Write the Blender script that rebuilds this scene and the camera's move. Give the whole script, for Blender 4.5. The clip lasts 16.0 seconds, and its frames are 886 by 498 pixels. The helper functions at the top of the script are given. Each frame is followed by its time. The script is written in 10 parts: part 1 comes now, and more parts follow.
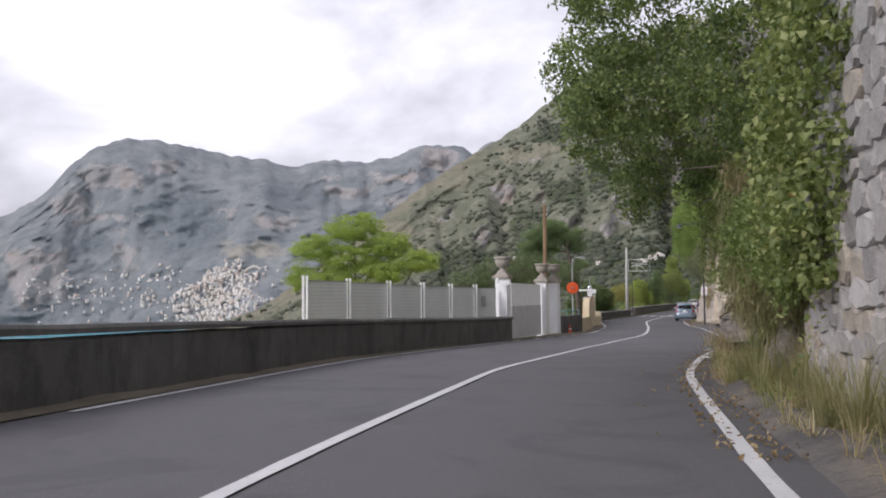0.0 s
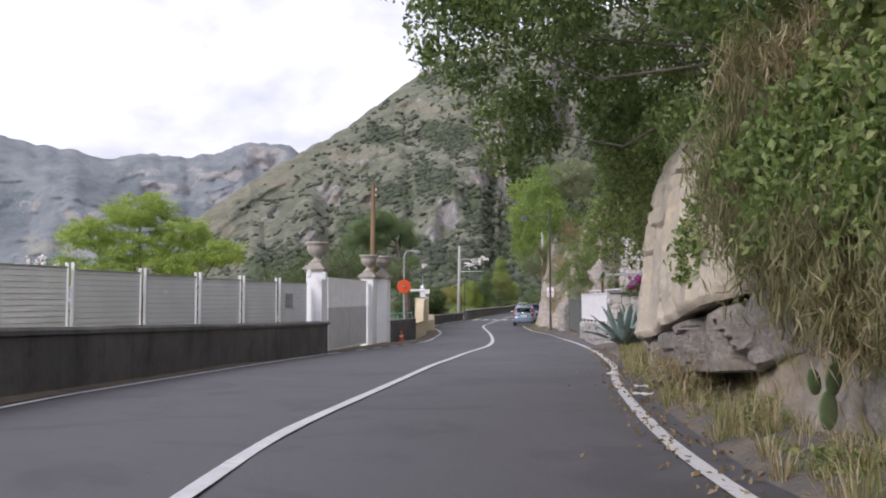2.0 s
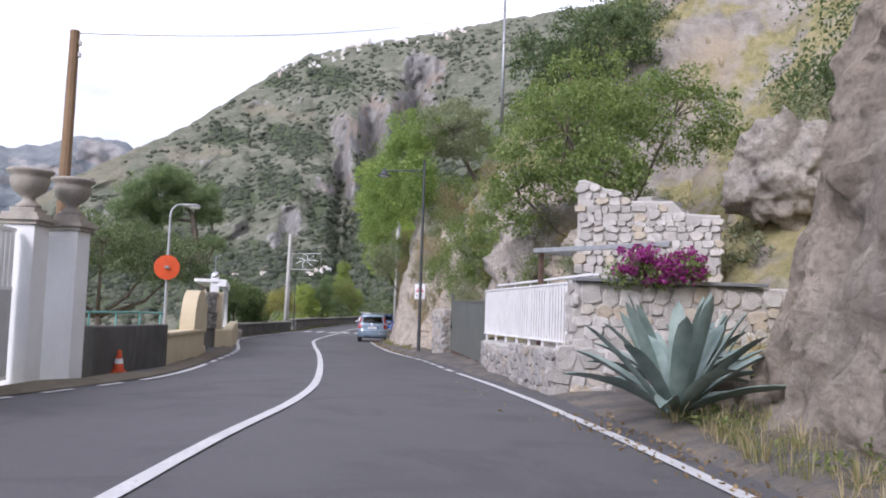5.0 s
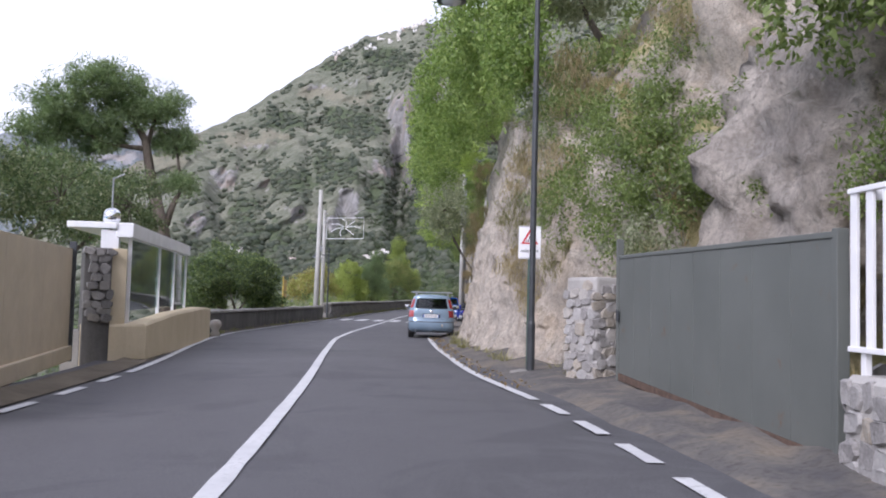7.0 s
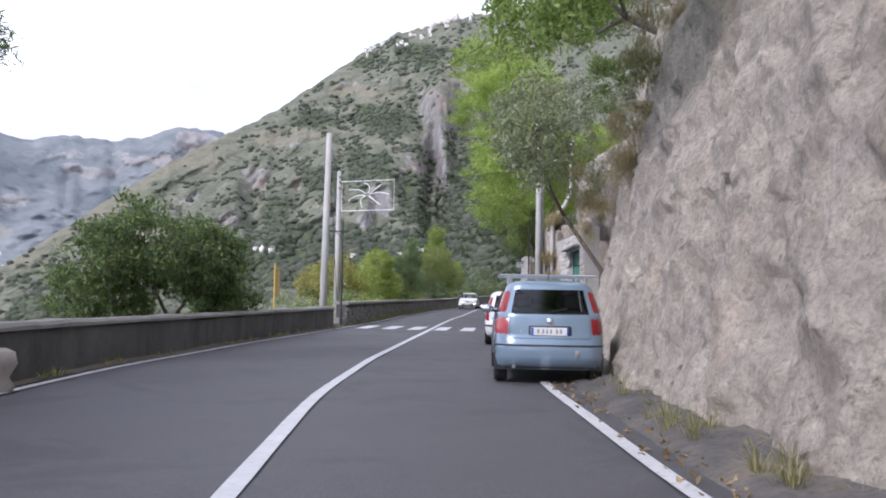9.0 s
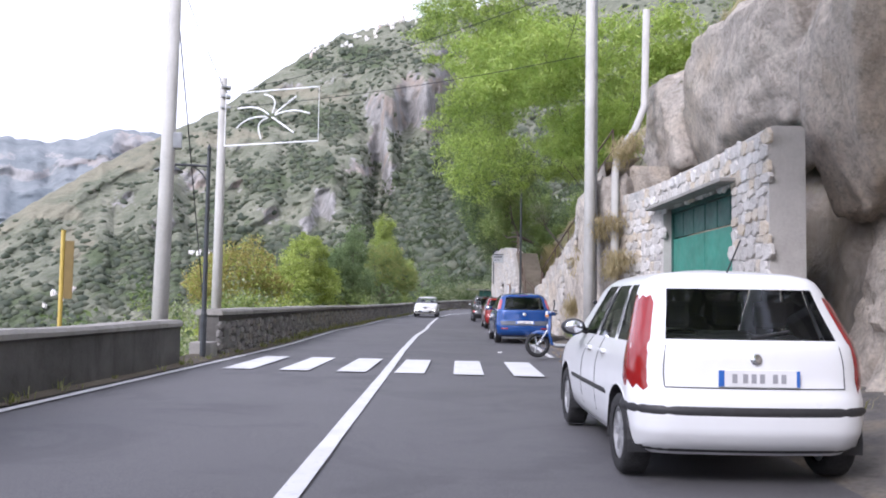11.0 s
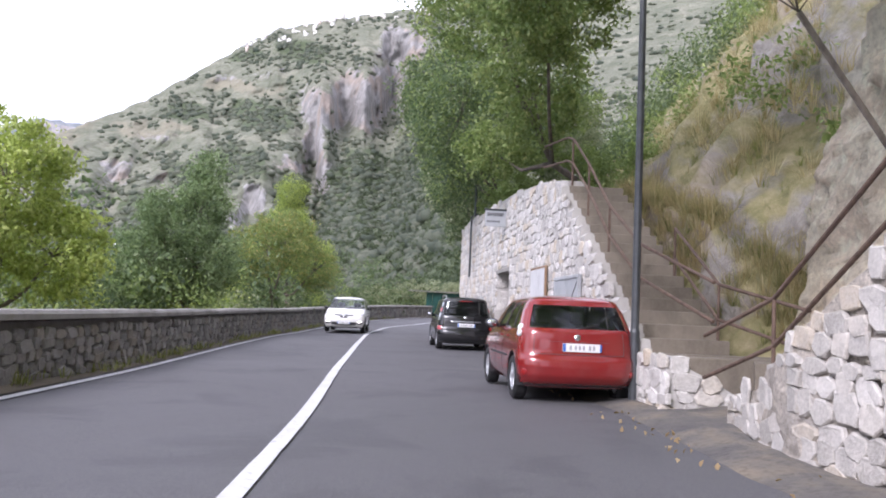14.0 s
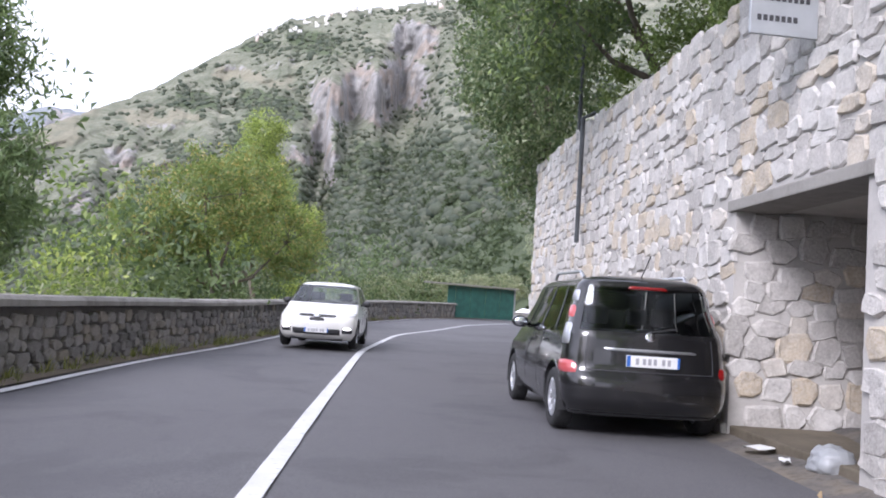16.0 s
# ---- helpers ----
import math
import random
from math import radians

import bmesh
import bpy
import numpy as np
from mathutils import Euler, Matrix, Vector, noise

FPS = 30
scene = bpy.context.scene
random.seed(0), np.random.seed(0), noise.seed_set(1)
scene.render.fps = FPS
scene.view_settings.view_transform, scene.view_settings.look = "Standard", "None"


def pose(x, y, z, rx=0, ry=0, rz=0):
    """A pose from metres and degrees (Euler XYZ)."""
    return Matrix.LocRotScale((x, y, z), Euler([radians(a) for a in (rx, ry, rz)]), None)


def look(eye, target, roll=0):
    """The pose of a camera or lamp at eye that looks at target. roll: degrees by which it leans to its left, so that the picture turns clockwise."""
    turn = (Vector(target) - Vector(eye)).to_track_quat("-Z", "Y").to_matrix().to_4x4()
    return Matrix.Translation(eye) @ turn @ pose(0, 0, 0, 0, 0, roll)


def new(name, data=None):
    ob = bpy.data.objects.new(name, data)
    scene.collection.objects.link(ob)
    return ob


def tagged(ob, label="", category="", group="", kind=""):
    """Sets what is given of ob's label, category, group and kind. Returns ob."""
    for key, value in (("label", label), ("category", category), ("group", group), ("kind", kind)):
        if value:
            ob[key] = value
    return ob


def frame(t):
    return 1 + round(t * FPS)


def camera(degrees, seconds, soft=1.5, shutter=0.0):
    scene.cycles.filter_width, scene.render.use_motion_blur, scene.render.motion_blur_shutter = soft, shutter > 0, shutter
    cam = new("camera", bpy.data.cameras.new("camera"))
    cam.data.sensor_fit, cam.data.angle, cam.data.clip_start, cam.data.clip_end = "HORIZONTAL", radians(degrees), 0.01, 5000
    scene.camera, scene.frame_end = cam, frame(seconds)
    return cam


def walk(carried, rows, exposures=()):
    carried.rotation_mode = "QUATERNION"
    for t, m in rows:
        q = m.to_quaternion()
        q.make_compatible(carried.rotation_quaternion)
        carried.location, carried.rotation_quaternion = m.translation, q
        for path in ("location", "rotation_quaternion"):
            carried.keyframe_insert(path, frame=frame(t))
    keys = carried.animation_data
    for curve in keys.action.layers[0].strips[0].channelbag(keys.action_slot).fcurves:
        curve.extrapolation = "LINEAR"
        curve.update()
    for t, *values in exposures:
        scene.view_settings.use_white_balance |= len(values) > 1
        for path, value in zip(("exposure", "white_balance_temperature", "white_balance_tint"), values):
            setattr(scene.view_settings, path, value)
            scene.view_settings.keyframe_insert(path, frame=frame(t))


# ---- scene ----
cam = camera(54.6, 16.0, soft=1.9)
PATH = [
    (0, (1.457, -1.824, 2.272), (1.361, 0.17, 2.386), -0.6),
    (0.5, (1.395, 0.278, 2.258), (1.385, 2.275, 2.371), -0.1),
    (1, (1.5, 2.313, 2.234), (1.591, 4.308, 2.349), -0.3),
    (1.5, (1.69, 4.659, 2.166), (1.892, 6.645, 2.279), -0.0),
    (2, (2.024, 7.183, 2.152), (2.33, 9.156, 2.269), -0.1),
    (2.5, (2.482, 9.923, 2.093), (2.876, 11.88, 2.208), -0.0),
    (3, (3.033, 12.88, 2.034), (3.496, 14.822, 2.154), 0.2),
    (3.5, (3.766, 16.214, 1.98), (4.276, 18.143, 2.114), 0.4),
    (3.7, (4.083, 17.604, 1.953), (4.615, 19.527, 2.092), 0.6),
    (5.8, (8.182, 32.38, 1.575), (8.868, 34.253, 1.721), 2.2),
    (6, (8.703, 34.164, 1.572), (9.374, 36.043, 1.708), 2.1),
    (6.5, (9.847, 38.622, 1.581), (10.452, 40.525, 1.703), 1.6),
    (7, (10.793, 43.036, 1.528), (11.321, 44.962, 1.64), 1.5),
    (7.5, (11.58, 47.317, 1.493), (12.061, 49.255, 1.609), 2.1),
    (8, (12.463, 51.51, 1.422), (12.923, 53.453, 1.531), 1.6),
    (8.5, (13.186, 55.694, 1.4), (13.643, 57.638, 1.511), 1.7),
    (9, (13.919, 59.771, 1.369), (14.371, 61.716, 1.476), 1.0),
    (9.2, (14.21, 61.393, 1.386), (14.658, 63.339, 1.491), 0.3),
    (11.3, (17.944, 79.237, 1.245), (18.561, 81.135, 1.376), 1.2),
    (11.5, (18.413, 80.915, 1.241), (19.051, 82.806, 1.378), 1.3),
    (11.6, (18.747, 81.755, 1.251), (19.378, 83.648, 1.391), 1.2),
    (12, (19.652, 85.26, 1.279), (20.311, 87.141, 1.433), 1.5),
    (12.5, (21.175, 90.009, 1.254), (21.852, 91.886, 1.394), 2.2),
    (13, (22.546, 94.27, 1.267), (23.236, 96.142, 1.411), 1.8),
    (13.5, (23.965, 98.862, 1.243), (24.67, 100.728, 1.388), 2.4),
    (14, (25.5, 103.626, 1.228), (26.219, 105.487, 1.369), 2.4),
    (14.5, (26.933, 108.1, 1.268), (27.65, 109.961, 1.411), 2.3),
    (15, (28.197, 112.346, 1.238), (28.904, 114.212, 1.379), 2.8),
    (15.5, (29.449, 116.515, 1.21), (30.151, 118.383, 1.337), 3.3),
    (16, (30.7, 120.587, 1.179), (31.404, 122.454, 1.315), 3.8),
]
walk(cam, [(t, look(e, g, r)) for t, e, g, r in PATH],
     [(0, 0.16, 6400, 18), (1.5, 0.28, 6300, 19), (3.5, 0.5, 6100, 20), (7, 0.6, 5900, 21), (9.2, 0.66, 5850, 20), (11.3, 1.08, 5900, 21), (12, 1.05, 5950, 22), (13, 1.27, 5950, 22), (14.5, 1.17, 5950, 23), (16, 1.2, 5900, 20)])

# world: thin overcast over a clear sky, low soft sun from behind the camera's left
SUN_EL, SUN_ROT = 34.0, 232.0
world = bpy.data.worlds.new("world")
scene.world = world
world.use_nodes = True
wn, wl = world.node_tree.nodes, world.node_tree.links
wn.clear()
w_out = wn.new("ShaderNodeOutputWorld")
w_bg = wn.new("ShaderNodeBackground")
w_sky = wn.new("ShaderNodeTexSky")
w_sky.sky_type = "NISHITA"
w_sky.sun_disc = False
w_sky.sun_elevation = radians(SUN_EL)
w_sky.sun_rotation = radians(SUN_ROT)
w_sky.air_density = 1.2
w_sky.dust_density = 3.0
w_noise = wn.new("ShaderNodeTexNoise")
w_noise.inputs["Scale"].default_value = 2.3
w_noise.inputs["Detail"].default_value = 6.0
w_noise.inputs["Roughness"].default_value = 0.52
w_noise.inputs["Distortion"].default_value = 0.3
w_coord = wn.new("ShaderNodeTexCoord")
w_map = wn.new("ShaderNodeMapping")
w_map.inputs["Location"].default_value = (0.35, 0.6, 0.1)
w_map.inputs["Scale"].default_value = (1.0, 1.0, 2.0)
w_ramp = wn.new("ShaderNodeValToRGB")
w_ramp.color_ramp.elements[0].position = 0.4
w_ramp.color_ramp.elements[0].color = (3.7, 3.8, 4.15, 1)
w_ramp.color_ramp.elements[1].position = 0.58
w_ramp.color_ramp.elements[1].color = (8.3, 8.45, 8.9, 1)
w_mix = wn.new("ShaderNodeMix")
w_mix.data_type = "RGBA"
w_mix.inputs[0].default_value = 0.9
wl.new(w_coord.outputs["Generated"], w_map.inputs["Vector"])
wl.new(w_map.outputs["Vector"], w_noise.inputs["Vector"])
wl.new(w_noise.outputs["Fac"], w_ramp.inputs["Fac"])
wl.new(w_sky.outputs["Color"], w_mix.inputs[6])
wl.new(w_ramp.outputs["Color"], w_mix.inputs[7])
wl.new(w_mix.outputs[2], w_bg.inputs["Color"])
w_bg.inputs["Strength"].default_value = 0.128
wl.new(w_bg.outputs["Background"], w_out.inputs["Surface"])

sun = new("sun", bpy.data.lights.new("sun", "SUN"))
sun.data.energy = 1.7
sun.data.angle = radians(20)
sun.data.color = (1.0, 0.97, 0.93)
SUN_TO = Vector((-math.sin(radians(SUN_ROT)) * math.cos(radians(SUN_EL)), -math.cos(radians(SUN_ROT)) * math.cos(radians(SUN_EL)), -math.sin(radians(SUN_EL))))
sun.matrix_world = look((0, 0, 60), Vector((0, 0, 60)) + SUN_TO)


# ---------------------------------------------------------------- materials
class Nodes:
    """A small builder of procedural materials."""

    def __init__(self, name):
        self.mat = bpy.data.materials.new(name)
        self.mat.use_nodes = True
        self.n, self.l = self.mat.node_tree.nodes, self.mat.node_tree.links
        self.b = self.n["Principled BSDF"]
        self.geo = self.n.new("ShaderNodeNewGeometry")
        self.pos = self.geo.outputs["Position"]

    def noise(self, scale, detail=4.0, rough=0.55, dist=0.0, vec=None, stretch=None):
        t = self.n.new("ShaderNodeTexNoise")
        t.inputs["Scale"].default_value, t.inputs["Detail"].default_value = scale, detail
        t.inputs["Roughness"].default_value, t.inputs["Distortion"].default_value = rough, dist
        self.l.new(self.scaled(stretch) if stretch else (vec or self.pos), t.inputs["Vector"])
        return t.outputs["Fac"]

    def scaled(self, stretch):
        m = self.n.new("ShaderNodeMapping")
        m.inputs["Scale"].default_value = stretch
        self.l.new(self.pos, m.inputs["Vector"])
        return m.outputs["Vector"]

    def voronoi(self, scale, feature="F1", out="Distance", stretch=None):
        t = self.n.new("ShaderNodeTexVoronoi")
        t.feature = feature
        t.inputs["Scale"].default_value = scale
        self.l.new(self.scaled(stretch) if stretch else self.pos, t.inputs["Vector"])
        return t.outputs[out]

    def ramp(self, fac, *stops):
        r = self.n.new("ShaderNodeValToRGB")
        e = r.color_ramp.elements
        while len(e) < len(stops):
            e.new(0.5)
        for k, (p, c) in zip(e, stops):
            k.position, k.color = p, (*c, 1) if len(c) == 3 else c
        self.l.new(fac, r.inputs["Fac"])
        return r.outputs["Color"]

    def grey(self, fac, a, b, lo=0.0, hi=1.0):
        r = self.n.new("ShaderNodeMapRange")
        r.inputs["From Min"].default_value, r.inputs["From Max"].default_value = a, b
        r.inputs["To Min"].default_value, r.inputs["To Max"].default_value = lo, hi
        self.l.new(fac, r.inputs["Value"])
        return r.outputs["Result"]

    def mix(self, fac, a, b, how="MIX"):
        m = self.n.new("ShaderNodeMix")
        m.data_type, m.blend_type = "RGBA", how
        for k, v in ((0, fac), (6, a), (7, b)):
            if isinstance(v, (int, float)):
                m.inputs[k].default_value = v
            elif isinstance(v, tuple):
                m.inputs[k].default_value = (*v, 1)
            else:
                self.l.new(v, m.inputs[k])
        return m.outputs[2]

    def math(self, how, a, b=0.0):
        m = self.n.new("ShaderNodeMath")
        m.operation = how
        for k, v in ((0, a), (1, b)):
            if isinstance(v, (int, float)):
                m.inputs[k].default_value = v
            else:
                self.l.new(v, m.inputs[k])
        return m.outputs[0]

    def up(self):
        s = self.n.new("ShaderNodeSeparateXYZ")
        self.l.new(self.geo.outputs["Normal"], s.inputs[0])
        return s.outputs["Z"]

    def random(self):
        return self.n.new("ShaderNodeObjectInfo").outputs["Random"]

    def island(self):
        return self.geo.outputs["Random Per Island"]

    def set(self, color=None, rough=None, metal=None, spec=None, trans=None):
        for key, v in (("Base Color", color), ("Roughness", rough), ("Metallic", metal), ("Specular IOR Level", spec), ("Transmission Weight", trans)):
            if v is None:
                continue
            if isinstance(v, (int, float)):
                self.b.inputs[key].default_value = v
            elif isinstance(v, tuple):
                self.b.inputs[key].default_value = (*v, 1)
            else:
                self.l.new(v, self.b.inputs[key])
        return self

    def bump(self, height, strength=0.4, distance=0.02):
        k = self.n.new("ShaderNodeBump")
        k.inputs["Strength"].default_value, k.inputs["Distance"].default_value = strength, distance
        self.l.new(height, k.inputs["Height"])
        last = self.b.inputs["Normal"].links
        if last:
            self.l.new(last[0].from_socket, k.inputs["Normal"])
        self.l.new(k.outputs["Normal"], self.b.inputs["Normal"])
        return self


def plain(name, color, rough=0.5, metal=0.0, vary=0.12, scale=6.0, bump=0.0, spec=None):
    """A painted or moulded surface with slight unevenness."""
    m = Nodes(name)
    dark = tuple(c * (1 - vary) for c in color)
    light = tuple(min(1, c * (1 + vary)) for c in color)
    f = m.noise(scale, 5)
    m.set(m.ramp(f, (0.3, dark), (0.7, light)), m.grey(m.noise(scale * 3, 3), 0.3, 0.7, rough * 0.85, min(1, rough * 1.15)), metal, spec)
    if bump:
        m.bump(m.noise(scale * 20, 4), bump, 0.004)
    return m.mat


def asphalt_mat():
    m = Nodes("asphalt")
    big = m.noise(0.22, 4, 0.6, 0.4)
    streak = m.noise(1.0, 3, 0.5, 0.2, stretch=(1.1, 0.12, 1))
    base = m.ramp(big, (0.3, (0.056, 0.0545, 0.059)), (0.7, (0.088, 0.0855, 0.091)))
    base = m.mix(m.grey(streak, 0.45, 0.75), base, (0.066, 0.064, 0.068))
    base = m.mix(m.grey(m.noise(90, 2, 0.7), 0.35, 0.75), base, (0.145, 0.143, 0.146), "MIX")
    patch = m.grey(m.noise(0.55, 5, 0.65, 0.8), 0.52, 0.6, 0.0, 0.35)
    base = m.mix(patch, base, (0.052, 0.051, 0.055))
    m.set(base, m.grey(big, 0.3, 0.7, 0.62, 0.82), spec=0.35)
    m.bump(m.noise(160, 2, 0.7), 0.35, 0.006).bump(m.noise(2.0, 3), 0.15, 0.02)
    return m.mat


def paint_mat():
    m = Nodes("road_paint")
    wear = m.noise(14, 6, 0.7)
    big = m.noise(1.6, 4, 0.6)
    c = m.ramp(big, (0.3, (0.5, 0.5, 0.505)), (0.7, (0.64, 0.64, 0.64)))
    c = m.mix(m.grey(m.math("ADD", wear, m.grey(big, 0.2, 0.8, 0.0, 0.16)), 0.63, 0.84, 0.0, 0.75), c, (0.2, 0.196, 0.196))
    m.set(c, 0.6)
    m.bump(m.noise(120, 2), 0.25, 0.003)
    return m.mat


def rock_mat(name, tint=(1, 1, 1), scale=1.0, streak=0.35):
    """Grey limestone: broken tones, ochre and slate patches, thin cracks, run marks and some moss."""
    m = Nodes(name)
    t = tint
    tone = lambda r, g, b: (min(0.85, r * t[0]), min(0.85, g * t[1]), min(0.85, b * t[2]))
    big = m.noise(0.4 * scale, 5, 0.6)
    mid = m.noise(2.4 * scale, 8, 0.66)
    fine = m.noise(14 * scale, 7, 0.7)
    c = m.ramp(mid, (0.3, tone(0.21, 0.193, 0.18)), (0.5, tone(0.34, 0.315, 0.295)), (0.68, tone(0.49, 0.458, 0.425)))
    c = m.mix(m.grey(big, 0.5, 0.66, 0.0, 0.5), c, tone(0.44, 0.36, 0.27))
    c = m.mix(m.grey(m.noise(0.7 * scale, 6, 0.62, stretch=(1, 1, 0.8)), 0.54, 0.66, 0.0, 0.55), c, tone(0.27, 0.262, 0.262))
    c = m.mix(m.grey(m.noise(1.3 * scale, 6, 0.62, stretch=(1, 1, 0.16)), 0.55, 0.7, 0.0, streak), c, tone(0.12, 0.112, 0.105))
    warp = m.n.new("ShaderNodeVectorMath")
    warp.operation = "MULTIPLY_ADD"
    w_noise = m.n.new("ShaderNodeTexNoise")
    w_noise.inputs["Scale"].default_value = 1.7 * scale
    w_noise.inputs["Detail"].default_value = 5.0
    m.l.new(m.pos, w_noise.inputs["Vector"])
    m.l.new(w_noise.outputs["Color"], warp.inputs[0])
    warp.inputs[1].default_value = (0.6 / scale, 0.6 / scale, 0.35 / scale)
    m.l.new(m.pos, warp.inputs[2])
    cells = m.n.new("ShaderNodeTexVoronoi")
    cells.feature = "DISTANCE_TO_EDGE"
    cells.inputs["Scale"].default_value = 2.3 * scale
    m.l.new(warp.outputs[0], cells.inputs["Vector"])
    block = m.n.new("ShaderNodeTexVoronoi")
    block.inputs["Scale"].default_value = 2.3 * scale
    m.l.new(warp.outputs[0], block.inputs["Vector"])
    c = m.mix(m.grey(block.outputs["Color"], 0.3, 0.75, 0.0, 0.35), c, tone(0.5, 0.465, 0.425))
    c = m.mix(m.grey(m.noise(6 * scale, 8, 0.78, 0.6, stretch=(1, 1, 1.5)), 0.53, 0.62, 0.0, 0.6), c, tone(0.16, 0.147, 0.135))
    some = m.grey(m.noise(1.1 * scale, 4), 0.36, 0.5, 1.0, 0.0)
    crack = m.math("MULTIPLY", m.grey(cells.outputs["Distance"], 0.0, 0.022, 1.0, 0.0), some)
    c = m.mix(m.math("MULTIPLY", crack, 0.28), c, tone(0.085, 0.077, 0.07))
    c = m.mix(m.grey(fine, 0.42, 0.66, 0.0, 0.55), c, tone(0.17, 0.157, 0.142))
    c = m.mix(m.math("MULTIPLY", m.grey(m.noise(2.6 * scale, 5, 0.7), 0.56, 0.66), m.grey(m.up(), 0.25, 0.65)), c, (0.085, 0.09, 0.04))
    m.set(c, 0.9, spec=0.25)
    m.bump(m.noise(1.8 * scale, 9, 0.7), 0.7, 0.22 / scale).bump(m.noise(5 * scale, 8, 0.74, stretch=(1, 1, 1.3)), 0.9, 0.1 / scale).bump(m.math("SUBTRACT", 1.0, crack), 0.4, 0.03 / scale).bump(m.grey(block.outputs["Color"], 0.2, 0.8), 0.6, 0.07 / scale).bump(fine, 0.8, 0.035 / scale)
    return m.mat


def hill_mat():
    """Steep ground: rock where it is steep, dry grass, soil and scrub elsewhere."""
    m = Nodes("hillside_ground")
    mid = m.noise(0.8, 8, 0.66, 0.3)
    rock = m.ramp(mid, (0.3, (0.17, 0.155, 0.14)), (0.5, (0.36, 0.33, 0.3)), (0.72, (0.54, 0.5, 0.46)))
    rock = m.mix(m.grey(m.noise(0.3, 4, 0.6), 0.48, 0.66, 0, 0.8), rock, (0.46, 0.38, 0.28))
    rock = m.mix(m.grey(m.noise(7, 7, 0.7), 0.3, 0.75, 0.0, 0.45), rock, (0.6, 0.56, 0.5), "MULTIPLY")
    grass = m.ramp(m.noise(2.2, 7, 0.7), (0.25, (0.14, 0.145, 0.065)), (0.5, (0.31, 0.28, 0.14)), (0.75, (0.5, 0.41, 0.26)))
    c = m.mix(m.grey(m.math("ADD", m.up(), m.grey(m.noise(0.7, 5), 0.3, 0.7, -0.25, 0.25)), 0.42, 0.6), rock, grass)
    m.set(c, 0.92, spec=0.2)
    m.bump(m.noise(1.2, 8, 0.7, 0.4), 0.7, 0.35).bump(m.noise(9, 6, 0.7), 0.5, 0.05)
    return m.mat


def mountain_mat(name, far=False):
    """Limestone mountain: scrub, dry grass and bare crags, laid out by the slope's cover of rock, wood and grass. far:
    distance haze is put into its colours.
    """
    m = Nodes(name)
    s = 0.3 if far else 1.0
    at = m.n.new("ShaderNodeAttribute")
    at.attribute_name = "cover"
    sep = m.n.new("ShaderNodeSeparateColor")
    m.l.new(at.outputs["Color"], sep.inputs[0])
    bare, wood, hay = sep.outputs[0], sep.outputs[1], sep.outputs[2]
    fine = m.noise(0.16 * s, 8, 0.7)
    mid = m.noise(0.035 * s, 8, 0.66, 0.4)
    tall = m.noise(0.11 * s, 8, 0.7, 0.5, stretch=(1, 1, 0.22))
    rock = m.ramp(tall, (0.3, (0.13, 0.125, 0.12)), (0.46, (0.26, 0.251, 0.242)), (0.7, (0.41, 0.396, 0.38)))
    rock = m.mix(m.grey(m.noise(0.028 * s, 5), 0.5, 0.62, 0, 0.65), rock, (0.33, 0.26, 0.205))
    rock = m.mix(m.grey(fine, 0.42, 0.68, 0.0, 0.5), rock, (0.17, 0.165, 0.15))
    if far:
        # haze painted into the base colours: bluer, paler and lower in contrast
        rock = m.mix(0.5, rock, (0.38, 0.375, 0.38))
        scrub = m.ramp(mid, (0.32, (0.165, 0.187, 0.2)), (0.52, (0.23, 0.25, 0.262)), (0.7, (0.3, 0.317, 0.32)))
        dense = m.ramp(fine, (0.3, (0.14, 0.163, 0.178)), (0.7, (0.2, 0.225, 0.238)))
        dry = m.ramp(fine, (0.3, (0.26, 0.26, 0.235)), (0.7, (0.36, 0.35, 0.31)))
    else:
        scrub = m.ramp(mid, (0.3, (0.125, 0.135, 0.1)), (0.5, (0.18, 0.187, 0.14)), (0.68, (0.27, 0.262, 0.205)))
        scrub = m.mix(m.grey(fine, 0.5, 0.62, 0.0, 0.7), scrub, (0.1, 0.118, 0.07))
        dense = m.ramp(fine, (0.3, (0.065, 0.084, 0.05)), (0.7, (0.125, 0.148, 0.085)))
        dry = m.ramp(fine, (0.3, (0.18, 0.175, 0.125)), (0.7, (0.27, 0.252, 0.19)))
    edge = m.grey(mid, 0.25, 0.75, -0.4, 0.4)
    c = m.mix(m.grey(m.math("ADD", hay, edge), 0.35, 0.6), scrub, dry)
    c = m.mix(m.grey(m.math("ADD", wood, edge), 0.4, 0.6), c, dense)
    spots = m.grey(m.noise(0.07 * s, 8, 0.72, 0.8), 0.56, 0.62, 0.0, 0.4)
    lay = m.math("ADD", m.math("ADD", bare, spots), m.grey(tall, 0.2, 0.8, -0.42, 0.42))
    lay = m.math("ADD", lay, m.grey(m.up(), 0.2, 0.75, 0.12, -0.14))
    c = m.mix(m.grey(lay, 0.4, 0.52), c, rock)
    m.set(c, 0.95, spec=0.1)
    m.bump(m.noise(0.06 * s, 9, 0.7, 0.4), 0.8, 4.0 / s).bump(tall, 0.6, 3.0 / s).bump(fine, 0.7, 1.2 / s)
    return m.mat


